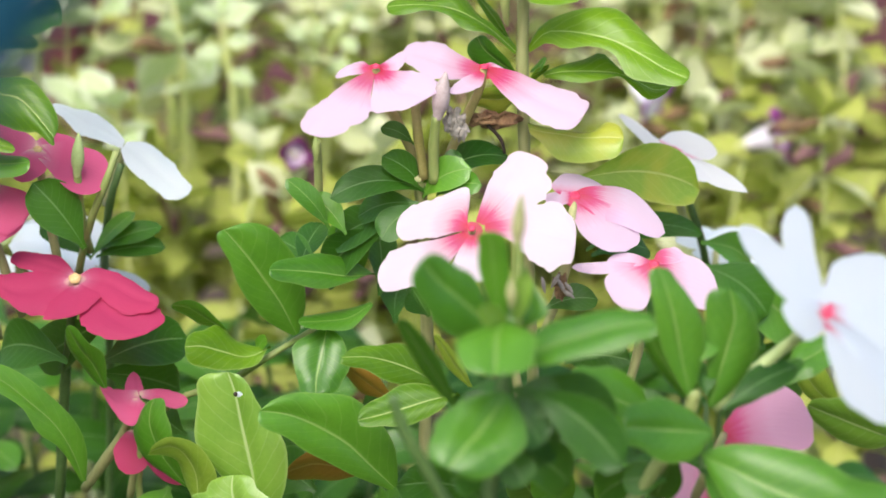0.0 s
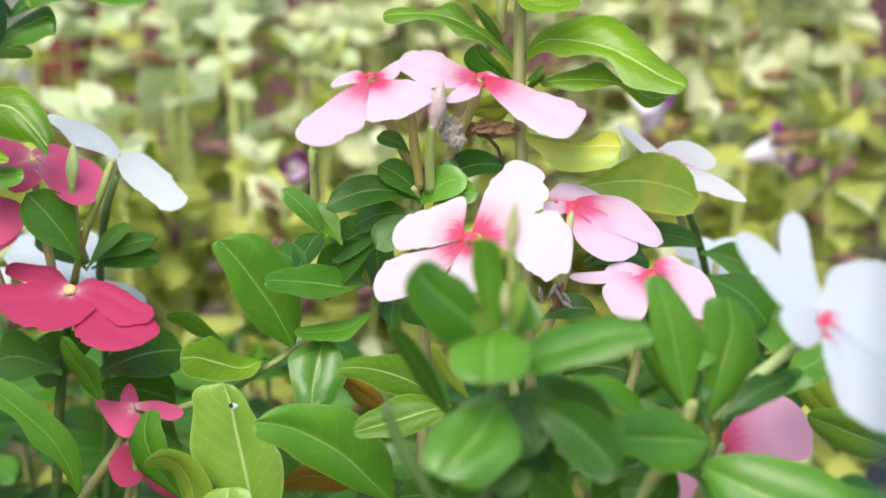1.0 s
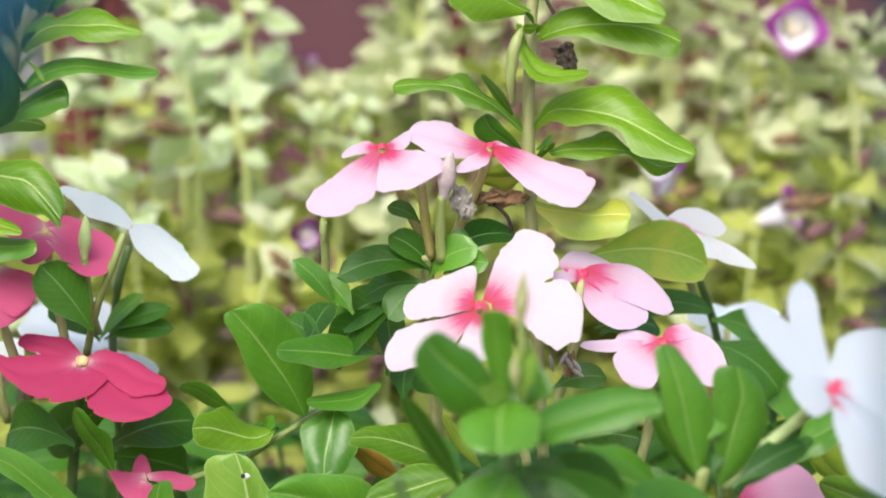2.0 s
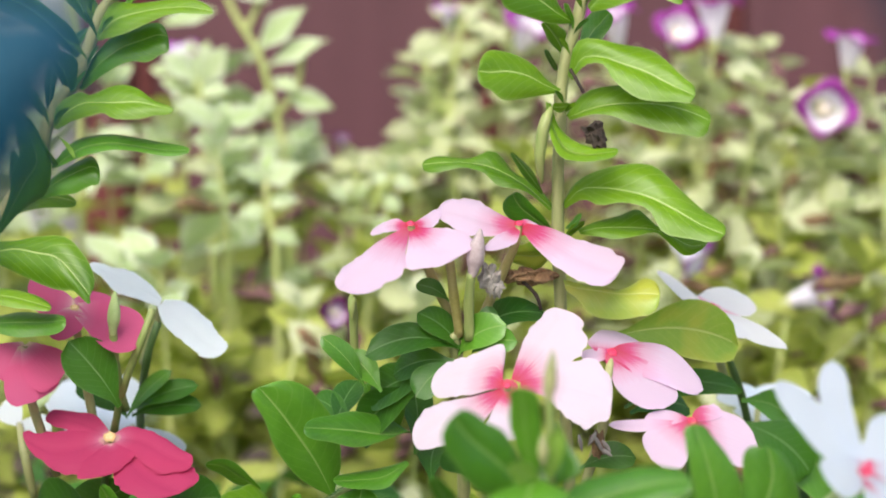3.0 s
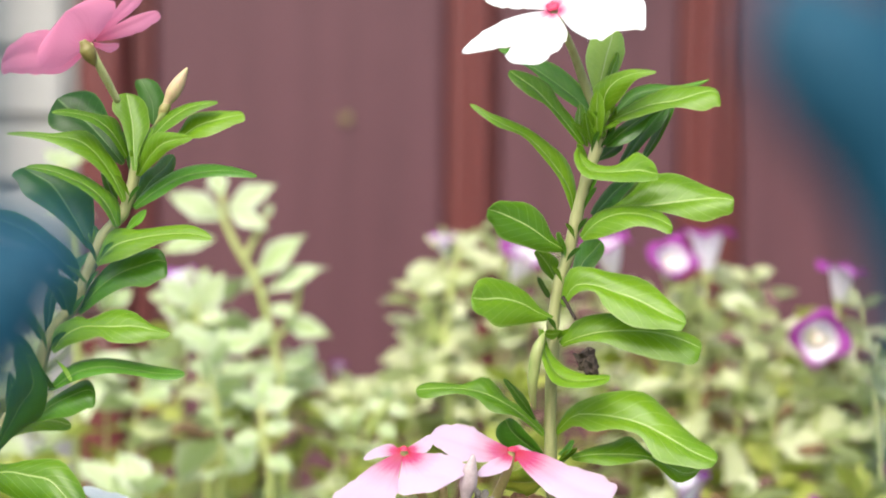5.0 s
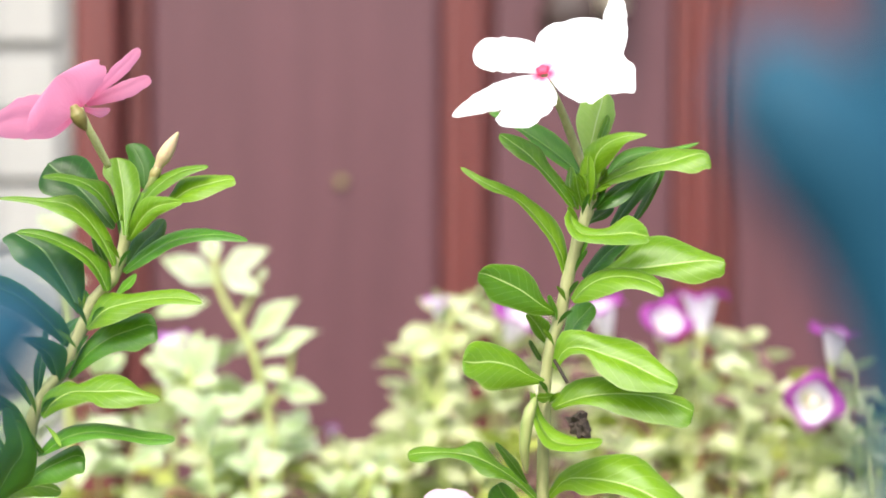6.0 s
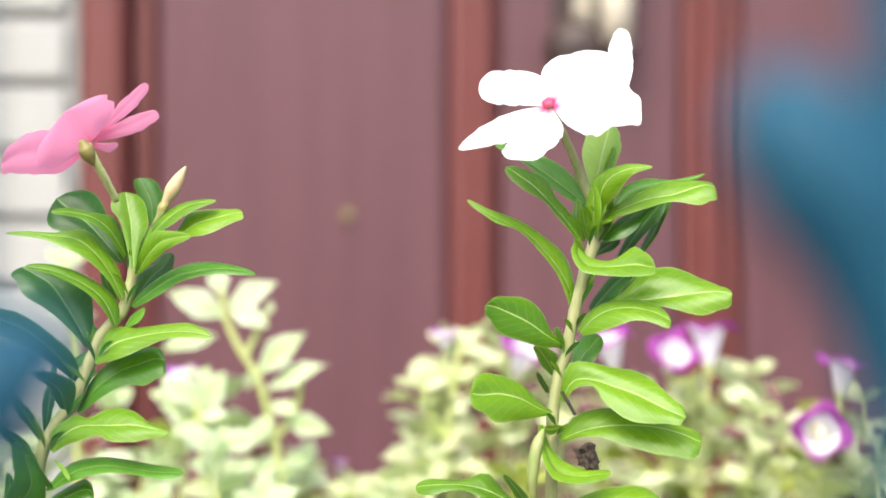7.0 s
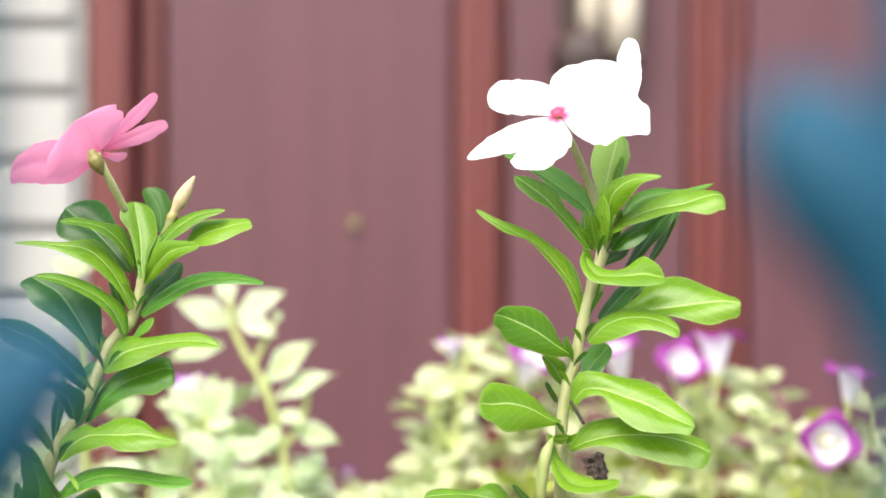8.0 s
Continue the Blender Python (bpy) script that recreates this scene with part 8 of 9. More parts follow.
lofted_leaf(mid_plant, [((-0.0026, 0.4380, 0.2623), (-0.0006, 0.0008, -0.0003), (0.0006, -0.0006, 0.0002)), ((-0.0083, 0.4380, 0.2668), (-0.0015, 0.0040, -0.0037), (0.0017, -0.0030, 0.0037)), ((-0.0125, 0.4380, 0.2701), (-0.0012, 0.0032, -0.0029), (0.0017, -0.0024, 0.0027))], (-0.0155, 0.4380, 0.2720), M_LEAF_RUST, sharp=0.2, label="withered orange-brown leaf")
bud(mid_plant, (-0.0403, 0.4182, 0.2715), (-0.0385, 0.4182, 0.2715), 0.0014, M_WHITE_PLAIN, name="pale_speck")
bud(mid_plant, (-0.0407, 0.4178, 0.2717), (-0.0395, 0.4178, 0.2717), 0.0012, M_DRY, name="speck")
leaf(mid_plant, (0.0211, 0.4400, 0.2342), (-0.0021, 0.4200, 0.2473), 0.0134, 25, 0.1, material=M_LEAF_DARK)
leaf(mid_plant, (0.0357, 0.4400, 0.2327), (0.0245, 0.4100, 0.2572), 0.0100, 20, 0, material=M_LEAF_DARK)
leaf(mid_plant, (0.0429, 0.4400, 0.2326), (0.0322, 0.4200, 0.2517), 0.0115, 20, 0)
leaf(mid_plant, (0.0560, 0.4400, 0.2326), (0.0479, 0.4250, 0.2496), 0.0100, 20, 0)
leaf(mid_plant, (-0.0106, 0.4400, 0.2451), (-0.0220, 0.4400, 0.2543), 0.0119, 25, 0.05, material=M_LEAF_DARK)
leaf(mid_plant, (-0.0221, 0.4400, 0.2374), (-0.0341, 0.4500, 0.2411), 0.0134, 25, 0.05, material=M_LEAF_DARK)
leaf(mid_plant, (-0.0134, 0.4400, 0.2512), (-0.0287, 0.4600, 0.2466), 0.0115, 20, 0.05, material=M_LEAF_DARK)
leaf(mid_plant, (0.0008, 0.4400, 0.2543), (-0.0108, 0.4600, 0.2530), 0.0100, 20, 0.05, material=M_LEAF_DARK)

blush = plant_root("vinca_plant", 0.040, 0.450, "vinca plant with three blush pink flowers with red eyes", "vinca plants in the bed")
stem(blush, [(0.0300, 0.4500, -0.0120), (0.0345, 0.4420, 0.0759), (0.0385, 0.4350, 0.1528), (0.0413, 0.4300, 0.2077), (0.0347, 0.4300, 0.2370), (0.0300, 0.4300, 0.2581), (0.0253, 0.4300, 0.2815), (0.0205, 0.4220, 0.2954)], 0.0016, 0.0012)
lofted_flower(blush, (0.0150, 0.4100, 0.3143), (-0.1000, -0.7770, 0.6215), [(0.0159, 0.4200, 0.3071), (0.0207, 0.4240, 0.2921), (0.0260, 0.4280, 0.2765)],
              [([((0.0167, 0.4115, 0.3154), (-0.0008, 0.0004, 0.0003), (0.0010, -0.0004, -0.0003)), ((0.0199, 0.4149, 0.3196), (-0.0020, 0.0013, 0.0010), (0.0074, -0.0028, -0.0018)), ((0.0248, 0.4184, 0.3242), (-0.0044, 0.0019, 0.0013), (0.0084, -0.0031, -0.0019)), ((0.0275, 0.4207, 0.3273), (-0.0037, 0.0015, 0.0010), (0.0050, -0.0018, -0.0012))], (0.0286, 0.4226, 0.3295), 0),
               ([((0.0141, 0.4109, 0.3147), (0.0000, 0.0017, 0.0018), (-0.0003, -0.0006, -0.0007)), ((0.0121, 0.4129, 0.3165), (0.0022, 0.0052, 0.0060), (-0.0008, -0.0026, -0.0029)), ((0.0073, 0.4132, 0.3160), (-0.0006, 0.0036, 0.0038), (-0.0004, -0.0032, -0.0035)), ((0.0017, 0.4131, 0.3149), (0.0004, 0.0035, 0.0038), (0.0004, -0.0029, -0.0030))], (-0.0023, 0.4126, 0.3137), 0.1),
               ([((0.0137, 0.4095, 0.3135), (-0.0004, 0.0005, 0.0004), (0.0006, -0.0005, -0.0004)), ((0.0091, 0.4084, 0.3116), (-0.0019, 0.0009, 0.0007), (0.0015, -0.0028, -0.0027)), ((0.0033, 0.4064, 0.3086), (-0.0028, 0.0028, 0.0024), (0.0021, -0.0053, -0.0051)), ((-0.0018, 0.4046, 0.3058), (-0.0022, 0.0035, 0.0033), (0.0014, -0.0030, -0.0028))], (-0.0060, 0.4026, 0.3030), 0.4),
               ([((0.0149, 0.4084, 0.3130), (-0.0009, 0.0001, -0.0000), (0.0009, -0.0001, 0.0000)), ((0.0152, 0.4053, 0.3098), (-0.0042, 0.0000, -0.0007), (0.0043, -0.0005, 0.0002)), ((0.0154, 0.4028, 0.3072), (-0.0057, 0.0002, -0.0007), (0.0051, -0.0006, 0.0002))], (0.0155, 0.4002, 0.3047), 0),
               ([((0.0179, 0.4095, 0.3151), (0.0000, 0.0006, 0.0006), (-0.0000, -0.0008, -0.0009)), ((0.0233, 0.4089, 0.3153), (0.0007, 0.0016, 0.0018), (-0.0001, -0.0023, -0.0024)), ((0.0294, 0.4081, 0.3155), (-0.0002, 0.0038, 0.0040), (-0.0019, -0.0052, -0.0058)), ((0.0340, 0.4065, 0.3146), (0.0010, 0.0051, 0.0056), (-0.0024, -0.0066, -0.0072)), ((0.0366, 0.4053, 0.3139), (0.0009, 0.0035, 0.0039), (-0.0007, -0.0047, -0.0049))], (0.0382, 0.4041, 0.3129), 0.1)],
              M_BLUSH, label="blush pink flower with a bright red eye", eye=.0007)
shaped_flower(blush, (0.0401, 0.4260, 0.3180), (0.2018, -0.5549, 0.8071), [(0.0386, 0.4200, 0.3127), (0.0381, 0.4250, 0.3002), (0.0331, 0.4250, 0.2832)],
              [((0.0401, 0.4260, 0.3180), (0.0411, 0.4292, 0.3200), (0.0412, 0.4326, 0.3222), (-0.0062, -0.0011, 0.0008), 0.18),
               ((0.0401, 0.4260, 0.3180), (0.0356, 0.4246, 0.3182), (0.0327, 0.4240, 0.3185), (0.0001, 0.0019, 0.0013), 0.22),
               ((0.0401, 0.4260, 0.3180), (0.0530, 0.4260, 0.3148), (0.0614, 0.4227, 0.3104), (0.0009, 0.0051, 0.0033), 0.3),
               ((0.0401, 0.4260, 0.3180), (0.0477, 0.4203, 0.3122), (0.0512, 0.4154, 0.3079), (0.0062, 0.0032, 0.0007), 0.03)],
              M_PINK, label="light pink flower with a red eye", eye=.0010)
shaped_flower(blush, (0.0578, 0.4140, 0.3045), (0.0000, -0.7071, 0.7071), [(0.0566, 0.4200, 0.2947), (0.0565, 0.4250, 0.2803), (0.0529, 0.4250, 0.2658)],
              [((0.0578, 0.4140, 0.3045), (0.0452, 0.4138, 0.3043), (0.0385, 0.4139, 0.3044), (-0.0003, 0.0012, 0.0012), 0.25),
               ((0.0578, 0.4140, 0.3045), (0.0516, 0.4153, 0.3058), (0.0468, 0.4150, 0.3055), (0.0001, 0.0013, 0.0013), 0.12),
               ((0.0578, 0.4140, 0.3045), (0.0501, 0.4091, 0.2996), (0.0476, 0.4077, 0.2982), (-0.0043, 0.0029, 0.0029), 0.4),
               ((0.0578, 0.4140, 0.3045), (0.0662, 0.4114, 0.3019), (0.0725, 0.4092, 0.2997), (-0.0005, 0.0051, 0.0051), 0.03),
               ((0.0578, 0.4140, 0.3045), (0.0630, 0.4160, 0.3065), (0.0631, 0.4178, 0.3083), (-0.0021, 0.0002, 0.0002), 0.31)],
              M_PINK, label="light pink flower with a red eye, partly hidden by a leaf", eye=.0009)
crumpled(blush, (0.0361, 0.4160, 0.2996), 0.0055, M_DRY_BROWN, "withered_bloom", 21, (0.7, 0.5, 1.1))
bud(blush, (0.0317, 0.4140, 0.3020), (0.0325, 0.4140, 0.2979), 0.0011, M_DRY_GREY, name="withered_stamen")
bud(blush, (0.0350, 0.4140, 0.3020), (0.0378, 0.4140, 0.2972), 0.0011, M_DRY_GREY, name="withered_stamen")
bud(blush, (0.0371, 0.4140, 0.3006), (0.0391, 0.4140, 0.2979), 0.0011, M_DRY_GREY, name="withered_stamen")
bud(blush, (0.0357, 0.4140, 0.3027), (0.0338, 0.4140, 0.2992), 0.0011, M_DRY_GREY, name="withered_stamen")
bud(blush, (0.0371, 0.4140, 0.2986), (0.0395, 0.4140, 0.2968), 0.0011, M_DRY_GREY, name="withered_stamen")
leaf(blush, (0.0325, 0.4200, 0.2919), (0.0458, 0.4200, 0.2947), 0.0073, 45, 0.1, material=M_LEAF_DARK)
leaf(blush, (0.0060, 0.4300, 0.2873), (0.0018, 0.4300, 0.2944), 0.0082, 15, 0, material=M_LEAF_DARK)
leaf(blush, (0.0403, 0.4400, 0.2723), (0.0559, 0.4300, 0.2758), 0.0129, 20, 0.1, material=M_LEAF_DARK)
leaf(blush, (0.0259, 0.4300, 0.2521), (0.0482, 0.4300, 0.2581), 0.0154, 20, 0.1, material=M_LEAF_DARK)

front_whorl = plant_root("vinca_plant", 0.020, 0.320, "vinca shoot with a whorl of bright green leaves near the fence", "vinca plants in the bed")
stem(front_whorl, [(0.0200, 0.3220, -0.0120), (0.0162, 0.3220, 0.0943), (0.0130, 0.3220, 0.1874), (0.0106, 0.3220, 0.2538), (0.0142, 0.3220, 0.2836), (0.0159, 0.3220, 0.2971), (0.0167, 0.3220, 0.3071), (0.0176, 0.3220, 0.3147), (0.0183, 0.3220, 0.3212)], 0.0016, 0.0012, M_STEM_DARK)
lofted_leaf(front_whorl, [((0.0149, 0.3220, 0.3183), (-0.0010, -0.0007, -0.0006), (0.0005, 0.0007, 0.0011)), ((0.0117, 0.3205, 0.3221), (-0.0033, -0.0024, -0.0035), (0.0018, 0.0024, 0.0027)), ((0.0081, 0.3190, 0.3258), (-0.0041, -0.0030, -0.0041), (0.0027, 0.0030, 0.0032)), ((0.0045, 0.3175, 0.3293), (-0.0032, -0.0024, -0.0029), (0.0029, 0.0024, 0.0023))], (0.0015, 0.3160, 0.3336), M_LEAF, sharp=0)
lofted_leaf(front_whorl, [((0.0164, 0.3220, 0.3204), (-0.0008, 0.0000, -0.0000), (0.0008, 0.0003, -0.0001)), ((0.0150, 0.3213, 0.3267), (-0.0019, 0.0000, -0.0005), (0.0027, 0.0008, 0.0003)), ((0.0143, 0.3205, 0.3321), (-0.0026, 0.0000, -0.0003), (0.0032, 0.0010, 0.0003)), ((0.0140, 0.3198, 0.3355), (-0.0023, 0.0000, -0.0003), (0.0028, 0.0009, 0.0001))], (0.0131, 0.3190, 0.3379), M_LEAF, sharp=0)
lofted_leaf(front_whorl, [((0.0177, 0.3260, 0.3170), (-0.0006, 0.0006, -0.0002), (0.0006, -0.0005, 0.0002)), ((0.0210, 0.3273, 0.3222), (-0.0028, 0.0040, -0.0003), (0.0039, -0.0030, -0.0015)), ((0.0205, 0.3287, 0.3261), (-0.0017, 0.0022, 0.0004), (0.0020, -0.0017, -0.0004))], (0.0196, 0.3300, 0.3296), M_LEAF)
lofted_leaf(front_whorl, [((0.0191, 0.3220, 0.3131), (-0.0005, 0.0010, 0.0005), (0.0005, -0.0010, -0.0005)), ((0.0246, 0.3204, 0.3160), (-0.0003, 0.0038, 0.0028), (-0.0008, -0.0038, -0.0025)), ((0.0305, 0.3188, 0.3184), (-0.0002, 0.0040, 0.0028), (0.0007, -0.0040, -0.0025)), ((0.0368, 0.3172, 0.3209), (-0.0001, 0.0038, 0.0021), (0.0007, -0.0038, -0.0029)), ((0.0408, 0.3156, 0.3219), (-0.0002, 0.0028, 0.0015), (0.0003, -0.0028, -0.0022))], (0.0433, 0.3140, 0.3224), M_LEAF, sharp=0)
lofted_leaf(front_whorl, [((0.0162, 0.3180, 0.3213), (-0.0022, 0.0000, -0.0000), (0.0022, 0.0000, 0.0000)), ((0.0149, 0.3133, 0.3202), (-0.0066, 0.0000, -0.0000), (0.0067, 0.0000, 0.0000)), ((0.0145, 0.3087, 0.3184), (-0.0068, 0.0000, 0.0002), (0.0070, 0.0000, -0.0002))], (0.0140, 0.3040, 0.3161), M_LEAF, sharp=0)
lofted_leaf(front_whorl, [((0.0169, 0.3180, 0.3080), (-0.0007, 0.0002, 0.0001), (0.0007, -0.0002, -0.0004)), ((0.0148, 0.3150, 0.3053), (-0.0052, 0.0014, 0.0021), (0.0054, -0.0014, -0.0006)), ((0.0121, 0.3120, 0.3027), (-0.0074, 0.0020, 0.0020), (0.0077, -0.0020, -0.0020)), ((0.0095, 0.3090, 0.3010), (-0.0059, 0.0017, 0.0010), (0.0065, -0.0017, -0.0035))], (0.0063, 0.3060, 0.2981), M_LEAF, sharp=0)
lofted_leaf(front_whorl, [((0.0085, 0.3390, 0.2978), (-0.0006, 0.0013, -0.0005), (0.0006, -0.0010, 0.0004)), ((0.0046, 0.3377, 0.3050), (-0.0016, 0.0039, -0.0022), (0.0016, -0.0030, 0.0021)), ((0.0008, 0.3363, 0.3114), (-0.0015, 0.0040, -0.0024), (0.0019, -0.0030, 0.0019))], (-0.0022, 0.3350, 0.3166), M_LEAF_DARK)
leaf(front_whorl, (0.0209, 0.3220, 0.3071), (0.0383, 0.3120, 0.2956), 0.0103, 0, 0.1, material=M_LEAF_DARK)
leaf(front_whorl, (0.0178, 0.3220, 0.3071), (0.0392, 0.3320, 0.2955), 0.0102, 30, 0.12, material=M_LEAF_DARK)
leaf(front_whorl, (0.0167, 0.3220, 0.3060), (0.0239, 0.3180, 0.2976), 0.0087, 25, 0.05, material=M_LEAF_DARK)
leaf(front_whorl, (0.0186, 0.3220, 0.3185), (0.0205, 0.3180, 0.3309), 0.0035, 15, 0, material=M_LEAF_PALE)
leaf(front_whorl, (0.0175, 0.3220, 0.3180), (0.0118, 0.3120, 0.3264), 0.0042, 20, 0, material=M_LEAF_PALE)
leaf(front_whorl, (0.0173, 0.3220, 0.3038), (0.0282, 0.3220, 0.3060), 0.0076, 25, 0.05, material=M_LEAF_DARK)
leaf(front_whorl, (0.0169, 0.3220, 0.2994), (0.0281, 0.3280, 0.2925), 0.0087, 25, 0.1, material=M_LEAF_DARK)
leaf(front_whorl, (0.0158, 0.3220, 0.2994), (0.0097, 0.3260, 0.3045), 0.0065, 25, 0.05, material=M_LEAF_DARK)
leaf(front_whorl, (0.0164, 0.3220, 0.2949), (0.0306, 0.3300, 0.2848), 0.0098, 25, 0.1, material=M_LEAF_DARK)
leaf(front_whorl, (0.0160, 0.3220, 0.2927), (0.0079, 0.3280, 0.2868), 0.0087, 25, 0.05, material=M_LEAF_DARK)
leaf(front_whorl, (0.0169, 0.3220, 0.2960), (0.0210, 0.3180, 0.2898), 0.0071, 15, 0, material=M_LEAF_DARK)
stem(front_whorl, [(0.0191, 0.3220, 0.3191), (0.0191, 0.3220, 0.3308), (0.0188, 0.3220, 0.3350)], 0.0009, 0.0008, M_STEM, name="bud_stalk")
bud(front_whorl, (0.0186, 0.3220, 0.3340), (0.0194, 0.3220, 0.3439), 0.0024, M_STEM_PALE)
bud(front_whorl, (0.0177, 0.3180, 0.3241), (0.0175, 0.3180, 0.3298), 0.0020, M_STEM_PALE)
stem(front_whorl, [(0.0065, 0.3180, 0.2865), (0.0028, 0.3180, 0.2932), (-0.0014, 0.3180, 0.3009), (-0.0035, 0.3180, 0.3074)], 0.0013, 0.0009, M_STEM_DARK, name="side_stem")

near_white = plant_root("vinca_plant", 0.085, 0.390, "vinca plant with one large white flower on a stout stalk", "vinca plants in the bed")
stem(near_white, [(0.0750, 0.3850, -0.0120), (0.0561, 0.3690, 0.0921), (0.0396, 0.3550, 0.1832), (0.0279, 0.3450, 0.2482), (0.0438, 0.3450, 0.2736), (0.0491, 0.3450, 0.2821), (0.0544, 0.3450, 0.2905), (0.0563, 0.3450, 0.2989)], 0.0017, 0.0014, M_STEM)
lofted_leaf(near_white, [((0.0483, 0.3450, 0.2937), (-0.0003, -0.0006, -0.0005), (0.0003, 0.0006, 0.0007)), ((0.0436, 0.3435, 0.2960), (-0.0016, -0.0036, -0.0040), (0.0021, 0.0036, 0.0027)), ((0.0383, 0.3420, 0.2989), (-0.0028, -0.0040, -0.0028), (0.0015, 0.0040, 0.0045)), ((0.0337, 0.3405, 0.3012), (-0.0021, -0.0027, -0.0017), (0.0014, 0.0027, 0.0030))], (0.0300, 0.3390, 0.3028), M_LEAF, sharp=0)
lofted_leaf(near_white, [((0.0595, 0.3410, 0.2914), (-0.0002, -0.0004, -0.0007), (0.0001, 0.0003, 0.0006)), ((0.0551, 0.3380, 0.2928), (-0.0001, -0.0030, -0.0042), (-0.0005, 0.0022, 0.0039)), ((0.0491, 0.3350, 0.2942), (-0.0009, -0.0040, -0.0051), (-0.0005, 0.0030, 0.0057)), ((0.0443, 0.3320, 0.2956), (-0.0012, -0.0027, -0.0026), (-0.0006, 0.0020, 0.0045))], (0.0404, 0.3290, 0.2971), M_LEAF, sharp=0)
lofted_leaf(near_white, [((0.0552, 0.3440, 0.2985), (-0.0011, -0.0002, -0.0002), (0.0008, 0.0004, 0.0004)), ((0.0533, 0.3446, 0.3055), (-0.0029, -0.0008, -0.0003), (0.0048, 0.0016, 0.0006)), ((0.0518, 0.3452, 0.3128), (-0.0038, -0.0010, -0.0003), (0.0060, 0.0020, -0.0010)), ((0.0502, 0.3458, 0.3184), (-0.0034, -0.0008, -0.0001), (0.0041, 0.0015, -0.0005)), ((0.0491, 0.3464, 0.3214), (-0.0027, -0.0006, -0.0002), (0.0028, 0.0011, -0.0002))], (0.0483, 0.3470, 0.3236), M_LEAF, sharp=0.1)
lofted_leaf(near_white, [((0.0598, 0.3470, 0.2946), (-0.0004, 0.0000, 0.0004), (0.0005, 0.0002, -0.0004)), ((0.0618, 0.3477, 0.3027), (-0.0029, 0.0000, 0.0000), (0.0050, 0.0013, -0.0025)), ((0.0633, 0.3485, 0.3083), (-0.0053, 0.0000, 0.0003), (0.0067, 0.0020, -0.0022)), ((0.0643, 0.3492, 0.3127), (-0.0061, 0.0000, 0.0012), (0.0046, 0.0018, -0.0017))], (0.0632, 0.3500, 0.3181), M_LEAF, sharp=0)
lofted_leaf(near_white, [((0.0578, 0.3480, 0.2929), (-0.0005, 0.0006, -0.0002), (0.0005, -0.0005, 0.0002)), ((0.0530, 0.3483, 0.2996), (-0.0023, 0.0040, -0.0001), (0.0033, -0.0030, 0.0048)), ((0.0495, 0.3487, 0.3051), (-0.0018, 0.0037, -0.0010), (0.0029, -0.0028, 0.0046))], (0.0472, 0.3490, 0.3093), M_LEAF)
lofted_leaf(near_white, [((0.0575, 0.3410, 0.2867), (-0.0003, 0.0005, 0.0005), (0.0003, -0.0003, -0.0006)), ((0.0629, 0.3366, 0.2854), (0.0004, 0.0031, 0.0042), (-0.0023, -0.0019, -0.0044)), ((0.0698, 0.3322, 0.2832), (0.0011, 0.0048, 0.0066), (-0.0046, -0.0029, -0.0058)), ((0.0766, 0.3278, 0.2818), (0.0028, 0.0050, 0.0075), (-0.0047, -0.0030, -0.0047)), ((0.0820, 0.3234, 0.2819), (0.0039, 0.0039, 0.0052), (-0.0035, -0.0023, -0.0032))], (0.0894, 0.3190, 0.2849), M_LEAF)
lofted_leaf(near_white, [((0.0619, 0.3510, 0.2919), (-0.0004, 0.0010, -0.0004), (0.0004, -0.0007, 0.0003)), ((0.0676, 0.3530, 0.2947), (-0.0007, 0.0033, 0.0004), (0.0008, -0.0025, -0.0008)), ((0.0736, 0.3550, 0.2982), (0.0001, 0.0040, 0.0008), (0.0007, -0.0030, -0.0014))], (0.0804, 0.3570, 0.3008), M_LEAF_DARK)
lofted_leaf(near_white, [((0.0787, 0.3670, 0.2918), (-0.0004, 0.0006, -0.0002), (0.0005, -0.0005, 0.0002)), ((0.0825, 0.3690, 0.2961), (-0.0005, 0.0038, 0.0019), (0.0025, -0.0028, -0.0018)), ((0.0864, 0.3710, 0.2977), (-0.0010, 0.0040, 0.0021), (0.0021, -0.0030, -0.0019))], (0.0903, 0.3730, 0.2998), M_LEAF)
lofted_leaf(near_white, [((0.0993, 0.3980, 0.2751), (-0.0005, 0.0007, -0.0003), (0.0005, -0.0005, 0.0002)), ((0.0943, 0.3973, 0.2795), (-0.0003, 0.0040, -0.0035), (0.0009, -0.0030, 0.0060)), ((0.0914, 0.3967, 0.2831), (-0.0010, 0.0036, -0.0033), (0.0010, -0.0027, 0.0045))], (0.0889, 0.3960, 0.2872), M_LEAF_LIME, sharp=0)
lofted_leaf(near_white, [((0.1135, 0.3920, 0.2692), (-0.0005, 0.0005, -0.0002), (0.0005, -0.0004, 0.0001)), ((0.1039, 0.3910, 0.2731), (0.0021, 0.0040, -0.0064), (0.0008, -0.0030, 0.0073)), ((0.0973, 0.3900, 0.2761), (0.0012, 0.0037, -0.0065), (0.0007, -0.0027, 0.0058)), ((0.0932, 0.3890, 0.2780), (0.0005, 0.0025, -0.0047), (0.0006, -0.0019, 0.0038))], (0.0894, 0.3880, 0.2799), M_LEAF_PALE)
leaf(near_white, (0.0621, 0.3450, 0.2947), (0.0778, 0.3510, 0.3018), 0.0066, 40, 0.05, material=M_LEAF_DARK)
leaf(near_white, (0.0571, 0.3450, 0.3047), (0.0601, 0.3490, 0.3081), 0.0040, 20, 0)
leaf(near_white, (0.0510, 0.3450, 0.2905), (0.0446, 0.3490, 0.2962), 0.0070, 25, 0.05, material=M_LEAF_DARK)
